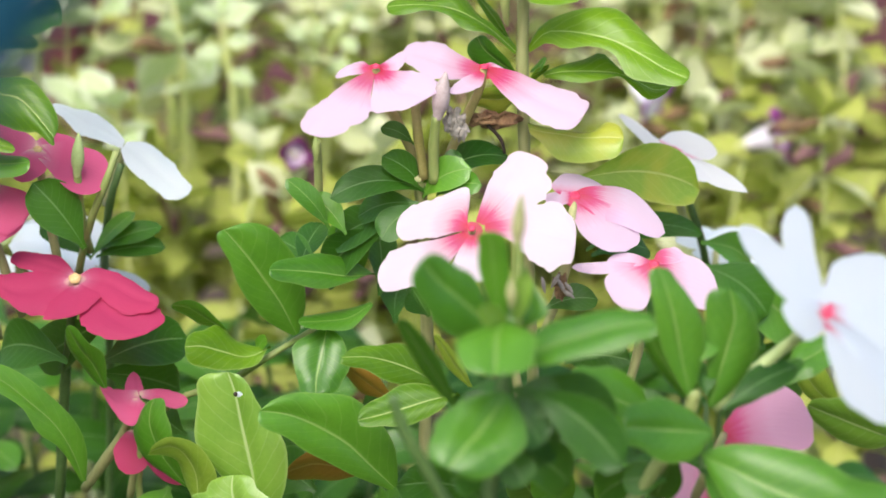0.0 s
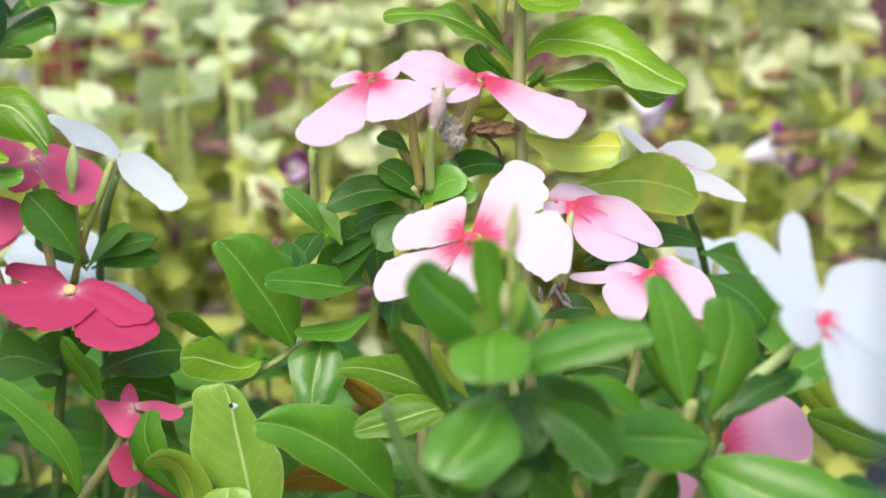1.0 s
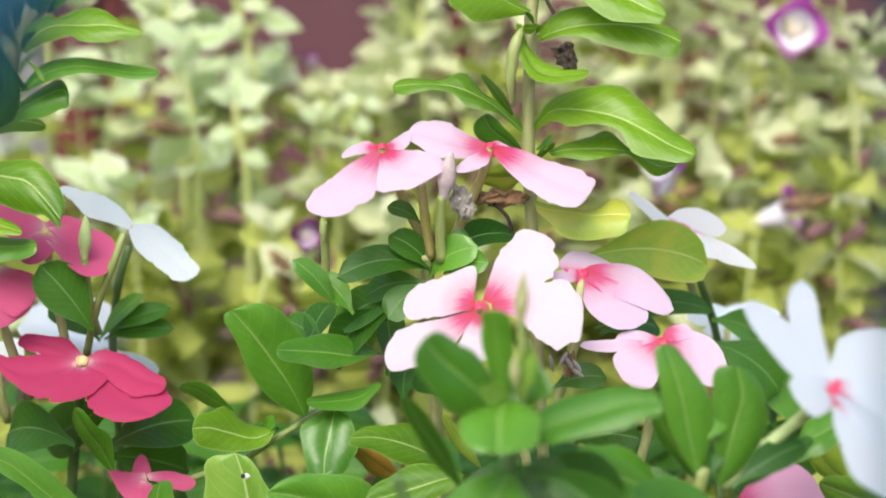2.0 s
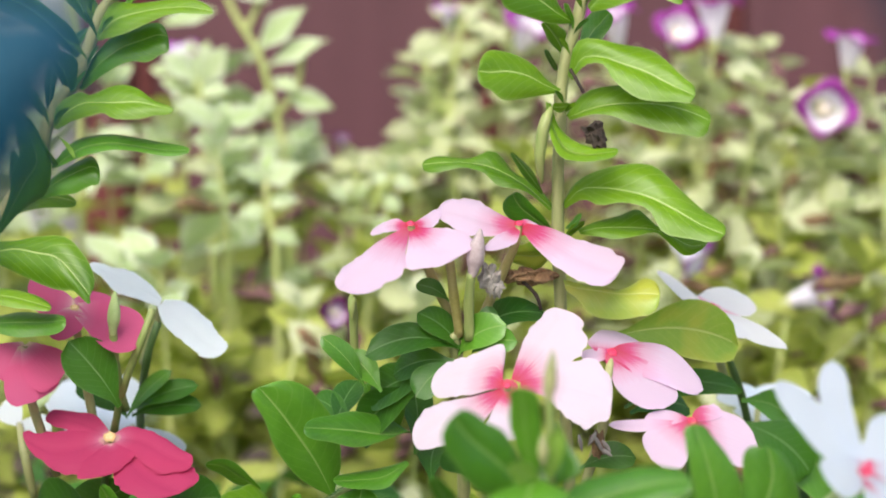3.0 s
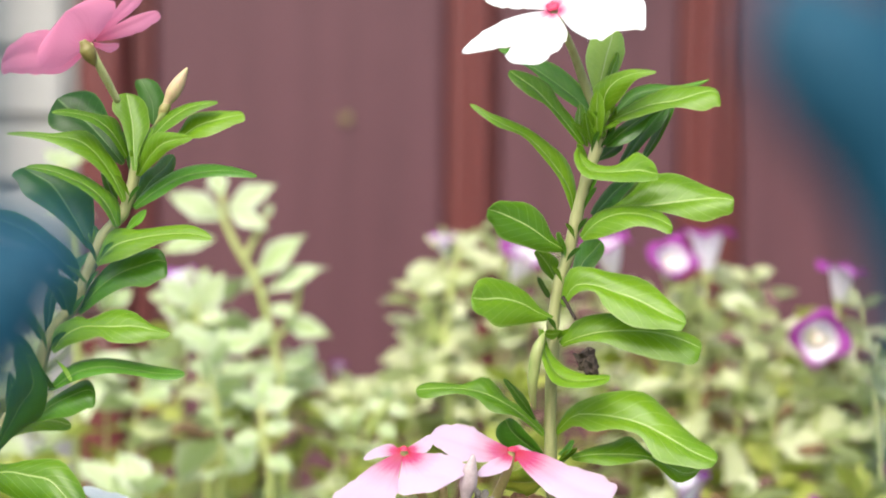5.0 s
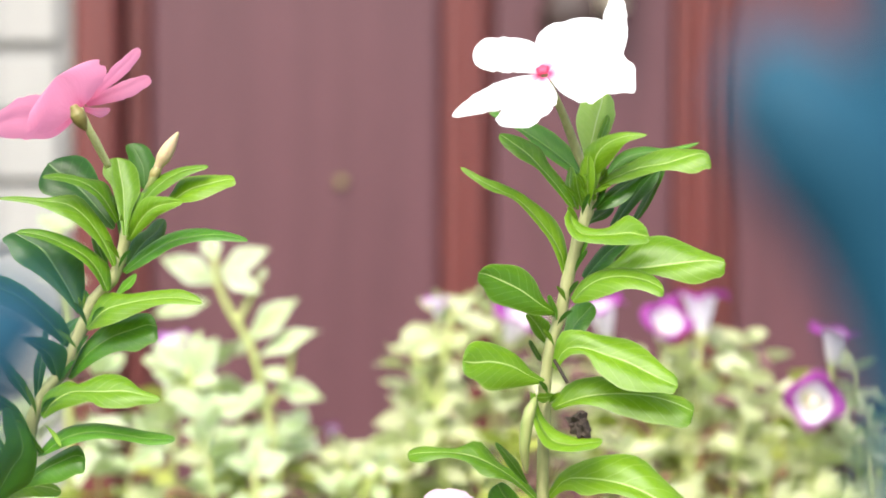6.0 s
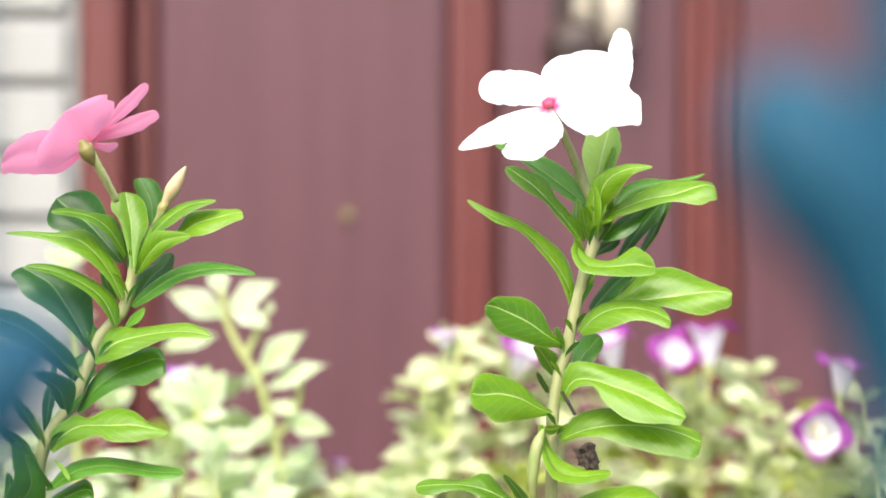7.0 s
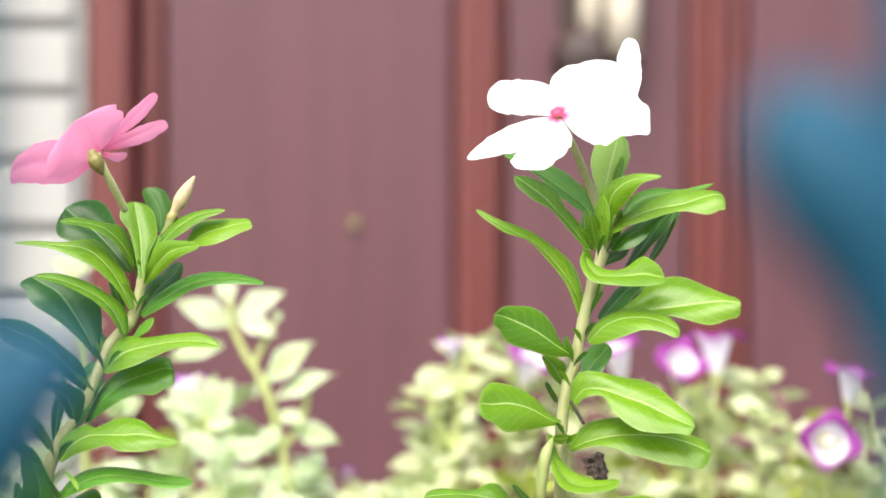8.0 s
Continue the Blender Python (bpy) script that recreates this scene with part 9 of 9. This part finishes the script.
leaf(near_white, (0.0582, 0.3450, 0.2821), (0.0663, 0.3330, 0.2788), 0.0105, 25, 0.1, material=M_LEAF_DARK)
leaf(near_white, (0.0515, 0.3450, 0.2797), (0.0424, 0.3450, 0.2797), 0.0070, 25, 0.05, material=M_LEAF_DARK)
leaf(near_white, (0.0586, 0.3450, 0.2977), (0.0585, 0.3490, 0.3022), 0.0043, 10, 0, material=M_LEAF_DARK)
leaf(near_white, (0.0479, 0.3450, 0.2858), (0.0412, 0.3550, 0.2843), 0.0082, 25, 0.05, material=M_LEAF_DARK)
leaf(near_white, (0.0480, 0.3450, 0.2821), (0.0393, 0.3550, 0.2718), 0.0093, 25, 0.05, material=M_LEAF_DARK)
leaf(near_white, (0.0535, 0.3450, 0.2870), (0.0504, 0.3510, 0.2735), 0.0077, 15, 0, material=M_LEAF_DARK)
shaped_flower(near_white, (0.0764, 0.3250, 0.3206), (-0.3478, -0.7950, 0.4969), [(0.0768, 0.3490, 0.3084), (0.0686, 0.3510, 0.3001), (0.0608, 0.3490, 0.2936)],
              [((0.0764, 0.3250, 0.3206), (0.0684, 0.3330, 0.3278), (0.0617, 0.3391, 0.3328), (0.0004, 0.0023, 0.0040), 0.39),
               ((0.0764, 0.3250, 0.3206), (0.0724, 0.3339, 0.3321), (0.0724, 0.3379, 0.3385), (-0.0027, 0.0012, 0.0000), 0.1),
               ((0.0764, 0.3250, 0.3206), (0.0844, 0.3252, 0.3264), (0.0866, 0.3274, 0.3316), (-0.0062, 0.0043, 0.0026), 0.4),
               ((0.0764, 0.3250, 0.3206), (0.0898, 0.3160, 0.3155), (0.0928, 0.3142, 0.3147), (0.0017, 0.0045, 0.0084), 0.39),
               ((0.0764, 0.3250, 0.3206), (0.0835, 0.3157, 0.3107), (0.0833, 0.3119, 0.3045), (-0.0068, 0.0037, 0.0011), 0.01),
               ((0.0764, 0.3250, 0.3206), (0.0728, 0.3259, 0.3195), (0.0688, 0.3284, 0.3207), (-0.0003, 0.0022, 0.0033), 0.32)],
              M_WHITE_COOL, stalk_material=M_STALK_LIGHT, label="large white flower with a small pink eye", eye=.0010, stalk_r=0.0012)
shaped_flower(near_white, (0.0686, 0.3750, 0.2778), (0.2074, -0.8296, 0.5185), [(0.0623, 0.3550, 0.2793), (0.0601, 0.3600, 0.2697)],
              [((0.0686, 0.3750, 0.2778), (0.0821, 0.3800, 0.2803), (0.0893, 0.3808, 0.2788), (-0.0012, 0.0036, 0.0063), 0),
               ((0.0686, 0.3750, 0.2778), (0.0691, 0.3696, 0.2689), (0.0700, 0.3668, 0.2641), (-0.0051, -0.0013, -0.0001), 0.23)],
              M_PINK_DEEP, label="pink flower half under the leaves", eye=0)
flower(near_white, (0.0665, 0.3650, 0.2675), (0.1009, -0.8575, 0.5044), [(0.0621, 0.3450, 0.2724), (0.0590, 0.3450, 0.2662)],
       [((0.0532, 0.3649, 0.2699), 0.0124, -0.02),
        ((0.0691, 0.3604, 0.2592), 0.0091, -0.02)],
       M_PINK_DEEP, eye=0, label="pink flower low among the leaves")

mid_white = plant_root("vinca_plant", 0.120, 0.520, "vinca plant with white flowers behind the blush ones", "vinca plants in the bed")
stem(mid_white, [(0.1250, 0.5300, -0.0120), (0.1128, 0.5214, 0.0920), (0.1021, 0.5139, 0.1830), (0.0945, 0.5085, 0.2480), (0.0867, 0.4950, 0.2736), (0.0810, 0.4850, 0.2926), (0.0748, 0.4800, 0.3080)], 0.0014, 0.0010, M_STEM_DARK)
shaped_flower(mid_white, (0.0706, 0.4750, 0.3186), (0.2063, -0.3094, 0.9283), [(0.0734, 0.4850, 0.3068), (0.0770, 0.4850, 0.2958)],
              [((0.0706, 0.4750, 0.3186), (0.0620, 0.4824, 0.3230), (0.0579, 0.4866, 0.3253), (-0.0002, 0.0047, 0.0016), 0.2),
               ((0.0706, 0.4750, 0.3186), (0.0658, 0.4731, 0.3191), (0.0624, 0.4716, 0.3193), (0.0004, 0.0029, 0.0009), 0.09),
               ((0.0706, 0.4750, 0.3186), (0.0758, 0.4791, 0.3189), (0.0794, 0.4876, 0.3209), (-0.0060, 0.0034, 0.0025), 0.15),
               ((0.0706, 0.4750, 0.3186), (0.0814, 0.4678, 0.3138), (0.0890, 0.4636, 0.3108), (0.0017, 0.0041, 0.0010), 0.36),
               ((0.0706, 0.4750, 0.3186), (0.0726, 0.4669, 0.3155), (0.0728, 0.4635, 0.3143), (-0.0067, 0.0018, 0.0021), 0.14)],
              M_WHITE, label="white flower seen from the side", eye=.0009)
flower(mid_white, (0.0892, 0.5050, 0.2840), (0.0226, -0.2578, 0.9659), [(0.0872, 0.4950, 0.2802), (0.0864, 0.4950, 0.2736)],
       [((0.0818, 0.5159, 0.2871), 0.0125, -0.02),
        ((0.1013, 0.5166, 0.2868), 0.0156, -0.02),
        ((0.0837, 0.4987, 0.2824), 0.0078, -0.02),
        ((0.0974, 0.4948, 0.2811), 0.0123, -0.02),
        ((0.0924, 0.5177, 0.2873), 0.0124, -0.02)],
       M_WHITE_PLAIN, label="small white flower far back among leaves", eye=0)
leaf(mid_white, (0.0793, 0.4750, 0.2938), (0.0953, 0.4850, 0.2847), 0.0101, 30, 0.1)
leaf(mid_white, (0.0796, 0.4750, 0.2875), (0.0986, 0.4750, 0.2733), 0.0144, 25, 0.1, material=M_LEAF_DARK)
leaf(mid_white, (0.0813, 0.4750, 0.2828), (0.1106, 0.4850, 0.2636), 0.0177, 25, 0.1)
leaf(mid_white, (0.0786, 0.4750, 0.2764), (0.0622, 0.4750, 0.2668), 0.0128, 25, 0.1, material=M_LEAF_DARK)
leaf(mid_white, (0.0816, 0.4750, 0.2765), (0.1113, 0.5050, 0.2707), 0.0128, 25, 0.1, material=M_LEAF_DARK)
leaf(mid_white, (0.0976, 0.4750, 0.2637), (0.0951, 0.5050, 0.2706), 0.0139, 20, 0, material=M_LEAF_DARK)
leaf(mid_white, (0.0899, 0.4750, 0.2637), (0.1141, 0.4950, 0.2435), 0.0155, 20, 0.1, material=M_LEAF_DARK)

crimson = plant_root("vinca_plant", -0.120, 0.470, "vinca plant with crimson flowers with cream eyes", "vinca plants in the bed")
stem(crimson, [(-0.1100, 0.4900, -0.0120), (-0.1031, 0.4803, 0.0772), (-0.0971, 0.4718, 0.1553), (-0.0929, 0.4658, 0.2111), (-0.0896, 0.4600, 0.2403), (-0.0873, 0.4560, 0.2606), (-0.0846, 0.4520, 0.2757), (-0.0829, 0.4480, 0.2845)], 0.0016, 0.0012, M_STEM_DARK)
lofted_flower(crimson, (-0.0807, 0.4400, 0.2934), (0.0000, -0.6500, 0.7600), [(-0.0818, 0.4460, 0.2894), (-0.0843, 0.4520, 0.2761)],
              [([((-0.0820, 0.4395, 0.2931), (-0.0004, 0.0014, 0.0009), (0.0001, -0.0016, -0.0010)), ((-0.0878, 0.4376, 0.2919), (-0.0001, 0.0046, 0.0028), (0.0028, -0.0069, -0.0041)), ((-0.0938, 0.4367, 0.2913), (-0.0014, 0.0055, 0.0034), (0.0024, -0.0063, -0.0037)), ((-0.0983, 0.4383, 0.2923), (-0.0013, 0.0033, 0.0020), (0.0020, -0.0043, -0.0026))], (-0.1019, 0.4403, 0.2935), 0.1),
               ([((-0.0816, 0.4418, 0.2938), (0.0007, 0.0006, 0.0004), (-0.0007, -0.0006, -0.0004)), ((-0.0877, 0.4450, 0.2958), (0.0022, 0.0022, 0.0014), (-0.0006, -0.0028, -0.0018)), ((-0.0929, 0.4465, 0.2968), (0.0006, 0.0020, 0.0013), (-0.0011, -0.0027, -0.0017))], (-0.0974, 0.4475, 0.2974), 0.1),
               ([((-0.0795, 0.4398, 0.2936), (-0.0003, 0.0013, 0.0008), (0.0003, -0.0013, -0.0008)), ((-0.0722, 0.4388, 0.2930), (-0.0038, 0.0043, 0.0026), (-0.0021, -0.0038, -0.0023)), ((-0.0658, 0.4350, 0.2907), (-0.0032, 0.0058, 0.0036), (-0.0015, -0.0050, -0.0030)), ((-0.0624, 0.4336, 0.2899), (-0.0000, 0.0027, 0.0016), (-0.0004, -0.0033, -0.0019))], (-0.0596, 0.4331, 0.2896), 0),
               ([((-0.0803, 0.4381, 0.2926), (-0.0012, -0.0003, -0.0002), (0.0012, 0.0003, 0.0002)), ((-0.0801, 0.4340, 0.2902), (-0.0057, 0.0000, -0.0000), (0.0063, 0.0019, 0.0011)), ((-0.0813, 0.4308, 0.2883), (-0.0055, -0.0009, -0.0006), (0.0048, 0.0006, 0.0004))], (-0.0828, 0.4286, 0.2870), 0.1),
               ([((-0.0775, 0.4373, 0.2909), (-0.0012, -0.0009, -0.0006), (0.0017, 0.0006, 0.0004)), ((-0.0728, 0.4329, 0.2882), (-0.0057, -0.0028, -0.0017), (0.0061, 0.0025, 0.0015)), ((-0.0675, 0.4291, 0.2860), (-0.0074, -0.0032, -0.0018), (0.0073, 0.0043, 0.0025))], (-0.0620, 0.4256, 0.2841), 0)],
              M_CRIMSON, eye_material=M_EYE_PALE, label="crimson flower with a cream eye", eye=.0012)
shaped_flower(crimson, (-0.0898, 0.4480, 0.3238), (0.1000, -0.5001, 0.8602), [(-0.0888, 0.4460, 0.3169), (-0.0879, 0.4500, 0.3044), (-0.0861, 0.4520, 0.2892)],
              [((-0.0898, 0.4480, 0.3238), (-0.0973, 0.4501, 0.3259), (-0.1025, 0.4539, 0.3288), (0.0001, 0.0054, 0.0031), 0.07),
               ((-0.0898, 0.4480, 0.3238), (-0.0778, 0.4436, 0.3199), (-0.0720, 0.4419, 0.3182), (0.0005, 0.0074, 0.0042), 0.31),
               ((-0.0898, 0.4480, 0.3238), (-0.0847, 0.4499, 0.3243), (-0.0811, 0.4529, 0.3257), (-0.0027, 0.0042, 0.0028), 0.2),
               ((-0.0898, 0.4480, 0.3238), (-0.0914, 0.4430, 0.3211), (-0.0920, 0.4383, 0.3184), (-0.0041, 0.0003, 0.0006), 0.36)],
              M_CRIMSON_LIGHT, eye_material=M_EYE_PALE, label="rosy crimson flower behind the leaves", eye=.0009)
flower(crimson, (-0.1014, 0.4440, 0.3159), (0.1009, -0.8575, 0.5044), [(-0.1012, 0.4460, 0.3026), (-0.0961, 0.4500, 0.2809)],
       [((-0.0927, 0.4402, 0.3077), 0.0116, -0.02),
        ((-0.0980, 0.4371, 0.3035), 0.0134, -0.02),
        ((-0.1090, 0.4396, 0.3099), 0.0098, -0.02)],
       M_CRIMSON_LIGHT, eye=0, label="rosy crimson flower at the edge of the plant")
lofted_flower(crimson, (-0.0667, 0.4360, 0.2648), (0.0000, -0.7071, 0.7071), [(-0.0707, 0.4460, 0.2521), (-0.0762, 0.4500, 0.2428), (-0.0830, 0.4540, 0.2325)],
              [([((-0.0664, 0.4360, 0.2645), (-0.0008, 0.0000, 0.0000), (0.0008, 0.0000, -0.0000)), ((-0.0670, 0.4387, 0.2665), (-0.0023, -0.0011, -0.0008), (0.0023, -0.0008, -0.0006))], (-0.0675, 0.4419, 0.2690), 0.2),
               ([((-0.0658, 0.4364, 0.2651), (-0.0004, 0.0009, 0.0007), (0.0007, -0.0012, -0.0009)), ((-0.0687, 0.4341, 0.2634), (-0.0018, 0.0033, 0.0025), (0.0031, -0.0048, -0.0035)), ((-0.0714, 0.4344, 0.2636), (-0.0015, 0.0035, 0.0026), (0.0025, -0.0048, -0.0035))], (-0.0754, 0.4379, 0.2662), 0.4),
               ([((-0.0654, 0.4365, 0.2649), (-0.0004, 0.0008, 0.0006), (0.0004, -0.0008, -0.0006)), ((-0.0602, 0.4362, 0.2647), (-0.0002, 0.0017, 0.0013), (0.0002, -0.0017, -0.0013)), ((-0.0565, 0.4351, 0.2640), (0.0001, 0.0017, 0.0013), (-0.0011, -0.0020, -0.0015))], (-0.0534, 0.4346, 0.2636), 0.1),
               ([((-0.0663, 0.4350, 0.2644), (-0.0008, 0.0000, 0.0000), (0.0008, 0.0000, -0.0000)), ((-0.0657, 0.4328, 0.2627), (-0.0023, -0.0008, -0.0006), (0.0020, 0.0005, 0.0004))], (-0.0662, 0.4288, 0.2598), 0.3)],
              M_CRIMSON_LIGHT, eye=0, label="half-open crimson flower", stalk_r=.0012)
shaped_flower(crimson, (-0.0679, 0.4440, 0.2525), (0.0000, -0.8000, 0.6000), [(-0.0679, 0.4480, 0.2451), (-0.0708, 0.4500, 0.2317)],
              [((-0.0679, 0.4440, 0.2525), (-0.0685, 0.4402, 0.2474), (-0.0698, 0.4373, 0.2435), (-0.0045, 0.0006, 0.0008), 0.23),
               ((-0.0679, 0.4440, 0.2525), (-0.0609, 0.4371, 0.2433), (-0.0545, 0.4361, 0.2419), (-0.0008, 0.0009, 0.0012), 0.23)],
              M_CRIMSON, eye=0, label="drooping crimson flower")
leaf(crimson, (-0.0781, 0.4400, 0.3014), (-0.0898, 0.4380, 0.3185), 0.0120, 20, 0.04, material=M_LEAF_DARK)
leaf(crimson, (-0.0810, 0.4700, 0.2916), (-0.0624, 0.4700, 0.2990), 0.0067, 50, 0.06, material=M_LEAF_DARK)
leaf(crimson, (-0.0803, 0.4700, 0.2908), (-0.0618, 0.4700, 0.2935), 0.0069, 48, 0.06, material=M_LEAF_DARK)
leaf(crimson, (-0.0818, 0.4700, 0.2901), (-0.0696, 0.4700, 0.3031), 0.0049, 40, 0.04)
leaf(crimson, (-0.0817, 0.4700, 0.2908), (-0.0946, 0.4700, 0.2992), 0.0081, 45, 0.06, material=M_LEAF_DARK)
lofted_leaf(crimson, [((-0.0791, 0.4300, 0.2445), (-0.0005, -0.0004, 0.0001), (0.0005, 0.0004, -0.0001)), ((-0.0813, 0.4288, 0.2527), (-0.0026, -0.0021, 0.0016), (0.0031, 0.0021, -0.0001)), ((-0.0853, 0.4276, 0.2606), (-0.0032, -0.0030, -0.0012), (0.0046, 0.0030, 0.0000)), ((-0.0910, 0.4264, 0.2668), (-0.0010, -0.0022, -0.0012), (0.0026, 0.0022, 0.0028)), ((-0.0965, 0.4252, 0.2723), (-0.0004, -0.0022, -0.0024), (0.0008, 0.0022, 0.0030))], (-0.1024, 0.4240, 0.2756), M_LEAF)
lofted_leaf(crimson, [((-0.0729, 0.4300, 0.2689), (-0.0007, 0.0007, -0.0003), (0.0006, -0.0006, 0.0002)), ((-0.0754, 0.4290, 0.2753), (-0.0029, 0.0040, -0.0028), (0.0031, -0.0030, 0.0032)), ((-0.0784, 0.4280, 0.2800), (-0.0024, 0.0033, -0.0026), (0.0026, -0.0025, 0.0024))], (-0.0809, 0.4270, 0.2856), M_LEAF)
leaf(crimson, (-0.0758, 0.4400, 0.2715), (-0.0546, 0.4520, 0.2743), 0.0134, 25, 0.08, material=M_LEAF_DARK)
leaf(crimson, (-0.0766, 0.4400, 0.2693), (-0.0580, 0.4600, 0.2577), 0.0119, 25, 0.05, material=M_LEAF_DARK)
leaf(crimson, (-0.0835, 0.4400, 0.2723), (-0.1044, 0.4600, 0.2685), 0.0134, 25, 0.1, material=M_LEAF_DARK)
leaf(crimson, (-0.0592, 0.4400, 0.2390), (-0.0633, 0.4250, 0.2333), 0.0112, 15, 0)
leaf(crimson, (-0.0719, 0.4400, 0.2840), (-0.0978, 0.4700, 0.2620), 0.0134, 25, 0, material=M_LEAF_DARK)
leaf(crimson, (-0.0546, 0.4400, 0.2528), (-0.0656, 0.4500, 0.2567), 0.0100, 20, 0, material=M_LEAF_DARK)
stem(crimson, [(-0.0784, 0.4500, 0.2982), (-0.0789, 0.4420, 0.3090), (-0.0793, 0.4400, 0.3235)], 0.0010, 0.0010, M_STEM, name="bud_stalk")
bud(crimson, (-0.0792, 0.4400, 0.3193), (-0.0784, 0.4400, 0.3302), 0.0032, M_STALK_LIGHT)
stem(crimson, [(-0.0822, 0.4540, 0.2912), (-0.0776, 0.4440, 0.3056), (-0.0724, 0.4400, 0.3179), (-0.0698, 0.4420, 0.3252)], 0.0010, 0.0009, M_STEM, name="bud_stalk")

left_white = plant_root("vinca_plant", -0.100, 0.520, "vinca plant with white flowers among crimson ones", "vinca plants in the bed")
stem(left_white, [(-0.1000, 0.5300, -0.0120), (-0.0932, 0.5196, 0.0895), (-0.0872, 0.5105, 0.1784), (-0.0830, 0.5040, 0.2418), (-0.0810, 0.4900, 0.2683), (-0.0797, 0.4800, 0.2873), (-0.0761, 0.4700, 0.3053), (-0.0728, 0.4700, 0.3158)], 0.0013, 0.0010, M_STEM_DARK)
lofted_flower(left_white, (-0.0720, 0.4700, 0.3207), (0.1989, -0.6930, 0.6930), [(-0.0738, 0.4740, 0.3146), (-0.0788, 0.4800, 0.3025)],
              [([((-0.0720, 0.4704, 0.3210), (0.0002, 0.0009, 0.0007), (-0.0004, -0.0013, -0.0009)), ((-0.0768, 0.4720, 0.3237), (0.0013, 0.0025, 0.0016), (-0.0010, -0.0025, -0.0017)), ((-0.0819, 0.4730, 0.3260), (0.0012, 0.0030, 0.0021), (-0.0018, -0.0034, -0.0021)), ((-0.0864, 0.4743, 0.3283), (0.0010, 0.0015, 0.0009), (-0.0012, -0.0017, -0.0010))], (-0.0908, 0.4753, 0.3303), 0.3),
               ([((-0.0720, 0.4703, 0.3206), (0.0007, 0.0013, 0.0008), (-0.0007, -0.0013, -0.0008)), ((-0.0678, 0.4686, 0.3180), (0.0023, 0.0040, 0.0024), (-0.0029, -0.0033, -0.0017)), ((-0.0626, 0.4657, 0.3143), (0.0031, 0.0039, 0.0021), (-0.0031, -0.0033, -0.0016)), ((-0.0584, 0.4636, 0.3114), (0.0017, 0.0029, 0.0017), (-0.0028, -0.0036, -0.0019))], (-0.0548, 0.4627, 0.3097), 0)],
              M_WHITE_PLAIN, label="white flower seen edge-on", eye=0)
flower(left_white, (-0.0823, 0.4820, 0.2851), (0.2904, -0.1057, 0.9511), [(-0.0815, 0.4800, 0.2794), (-0.0818, 0.4900, 0.2683)],
       [((-0.0673, 0.4770, 0.2800), 0.0153, -0.02),
        ((-0.1038, 0.4945, 0.2931), 0.0241, -0.02),
        ((-0.1017, 0.4728, 0.2900), 0.0203, -0.02),
        ((-0.0906, 0.4876, 0.2883), 0.0097, -0.02),
        ((-0.0978, 0.5040, 0.2936), 0.0258, -0.02)],
       M_WHITE_PLAIN, label="white flower under the crimson one", eye=0)
flower(left_white, (-0.1124, 0.4820, 0.2851), (0.1009, -0.8575, 0.5044), [(-0.1087, 0.4700, 0.2808), (-0.1064, 0.4700, 0.2683)],
       [((-0.1038, 0.4822, 0.2837), 0.0080, -0.02),
        ((-0.1172, 0.4847, 0.2906), 0.0072, -0.02)],
       M_WHITE_PLAIN, label="small white flower at the side", eye=0)


# ---- shaded low growth under the flowers ----
low_rng = random.Random(41)


def low_vinca(x, y, top, count):
    """A low leafy vinca: a few short stems with opposite dark leaves."""
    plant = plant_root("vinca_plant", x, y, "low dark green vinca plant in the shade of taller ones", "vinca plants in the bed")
    for s in range(3):
        lean = Vector((low_rng.uniform(-0.03, 0.03), low_rng.uniform(-0.03, 0.03), 0))
        h = top * low_rng.uniform(0.8, 1.0)
        foot = Vector((x + low_rng.uniform(-0.01, 0.01), y + low_rng.uniform(-0.01, 0.01), -0.012))
        head = Vector((x, y, h)) + lean
        stem(plant, [foot, foot.lerp(head, 0.4), foot.lerp(head, 0.75), head], 0.0014, 0.0009, M_STEM_DARK)
        turn = low_rng.uniform(0, 3)
        for k in range(count):
            p = foot.lerp(head, 1.0 - 0.75 * k / count)
            for side in (0, math.pi):
                a = turn + side + low_rng.uniform(-0.3, 0.3)
                ln = low_rng.uniform(0.024, 0.036)
                tip = p + Vector((math.cos(a) * ln, math.sin(a) * ln, low_rng.uniform(-0.3, 0.5) * ln))
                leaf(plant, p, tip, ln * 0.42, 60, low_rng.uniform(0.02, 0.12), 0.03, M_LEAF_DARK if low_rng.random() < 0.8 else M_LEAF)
            turn += 1.57


for px, py, ph in ((-0.135, 0.50, 0.20), (-0.105, 0.545, 0.23), (-0.07, 0.51, 0.225), (-0.035, 0.545, 0.225), (-0.005, 0.50, 0.225), (0.03, 0.53, 0.235), (0.07, 0.50, 0.235), (0.105, 0.545, 0.24),
                   (0.135, 0.49, 0.225), (-0.155, 0.45, 0.18), (-0.10, 0.455, 0.18), (-0.045, 0.45, 0.21), (0.015, 0.445, 0.215), (0.06, 0.44, 0.22), (0.105, 0.435, 0.215),
                   (-0.15, 0.58, 0.24), (-0.11, 0.605, 0.235), (-0.07, 0.585, 0.225), (-0.03, 0.605, 0.22), (0.01, 0.585, 0.22), (0.055, 0.60, 0.22), (-0.13, 0.565, 0.235), (-0.085, 0.615, 0.23), (-0.17, 0.61, 0.235), (-0.05, 0.57, 0.225), (-0.165, 0.52, 0.19), (0.16, 0.54, 0.20)):
    low_vinca(px, py, ph, 5)
for px, py, ph in ((-0.140, 0.310, 0.40), (-0.155, 0.355, 0.41), (-0.175, 0.40, 0.36), (-0.20, 0.33, 0.38), (-0.21, 0.47, 0.36), (-0.15, 0.395, 0.24)):
    low_vinca(px, py, ph, 10)
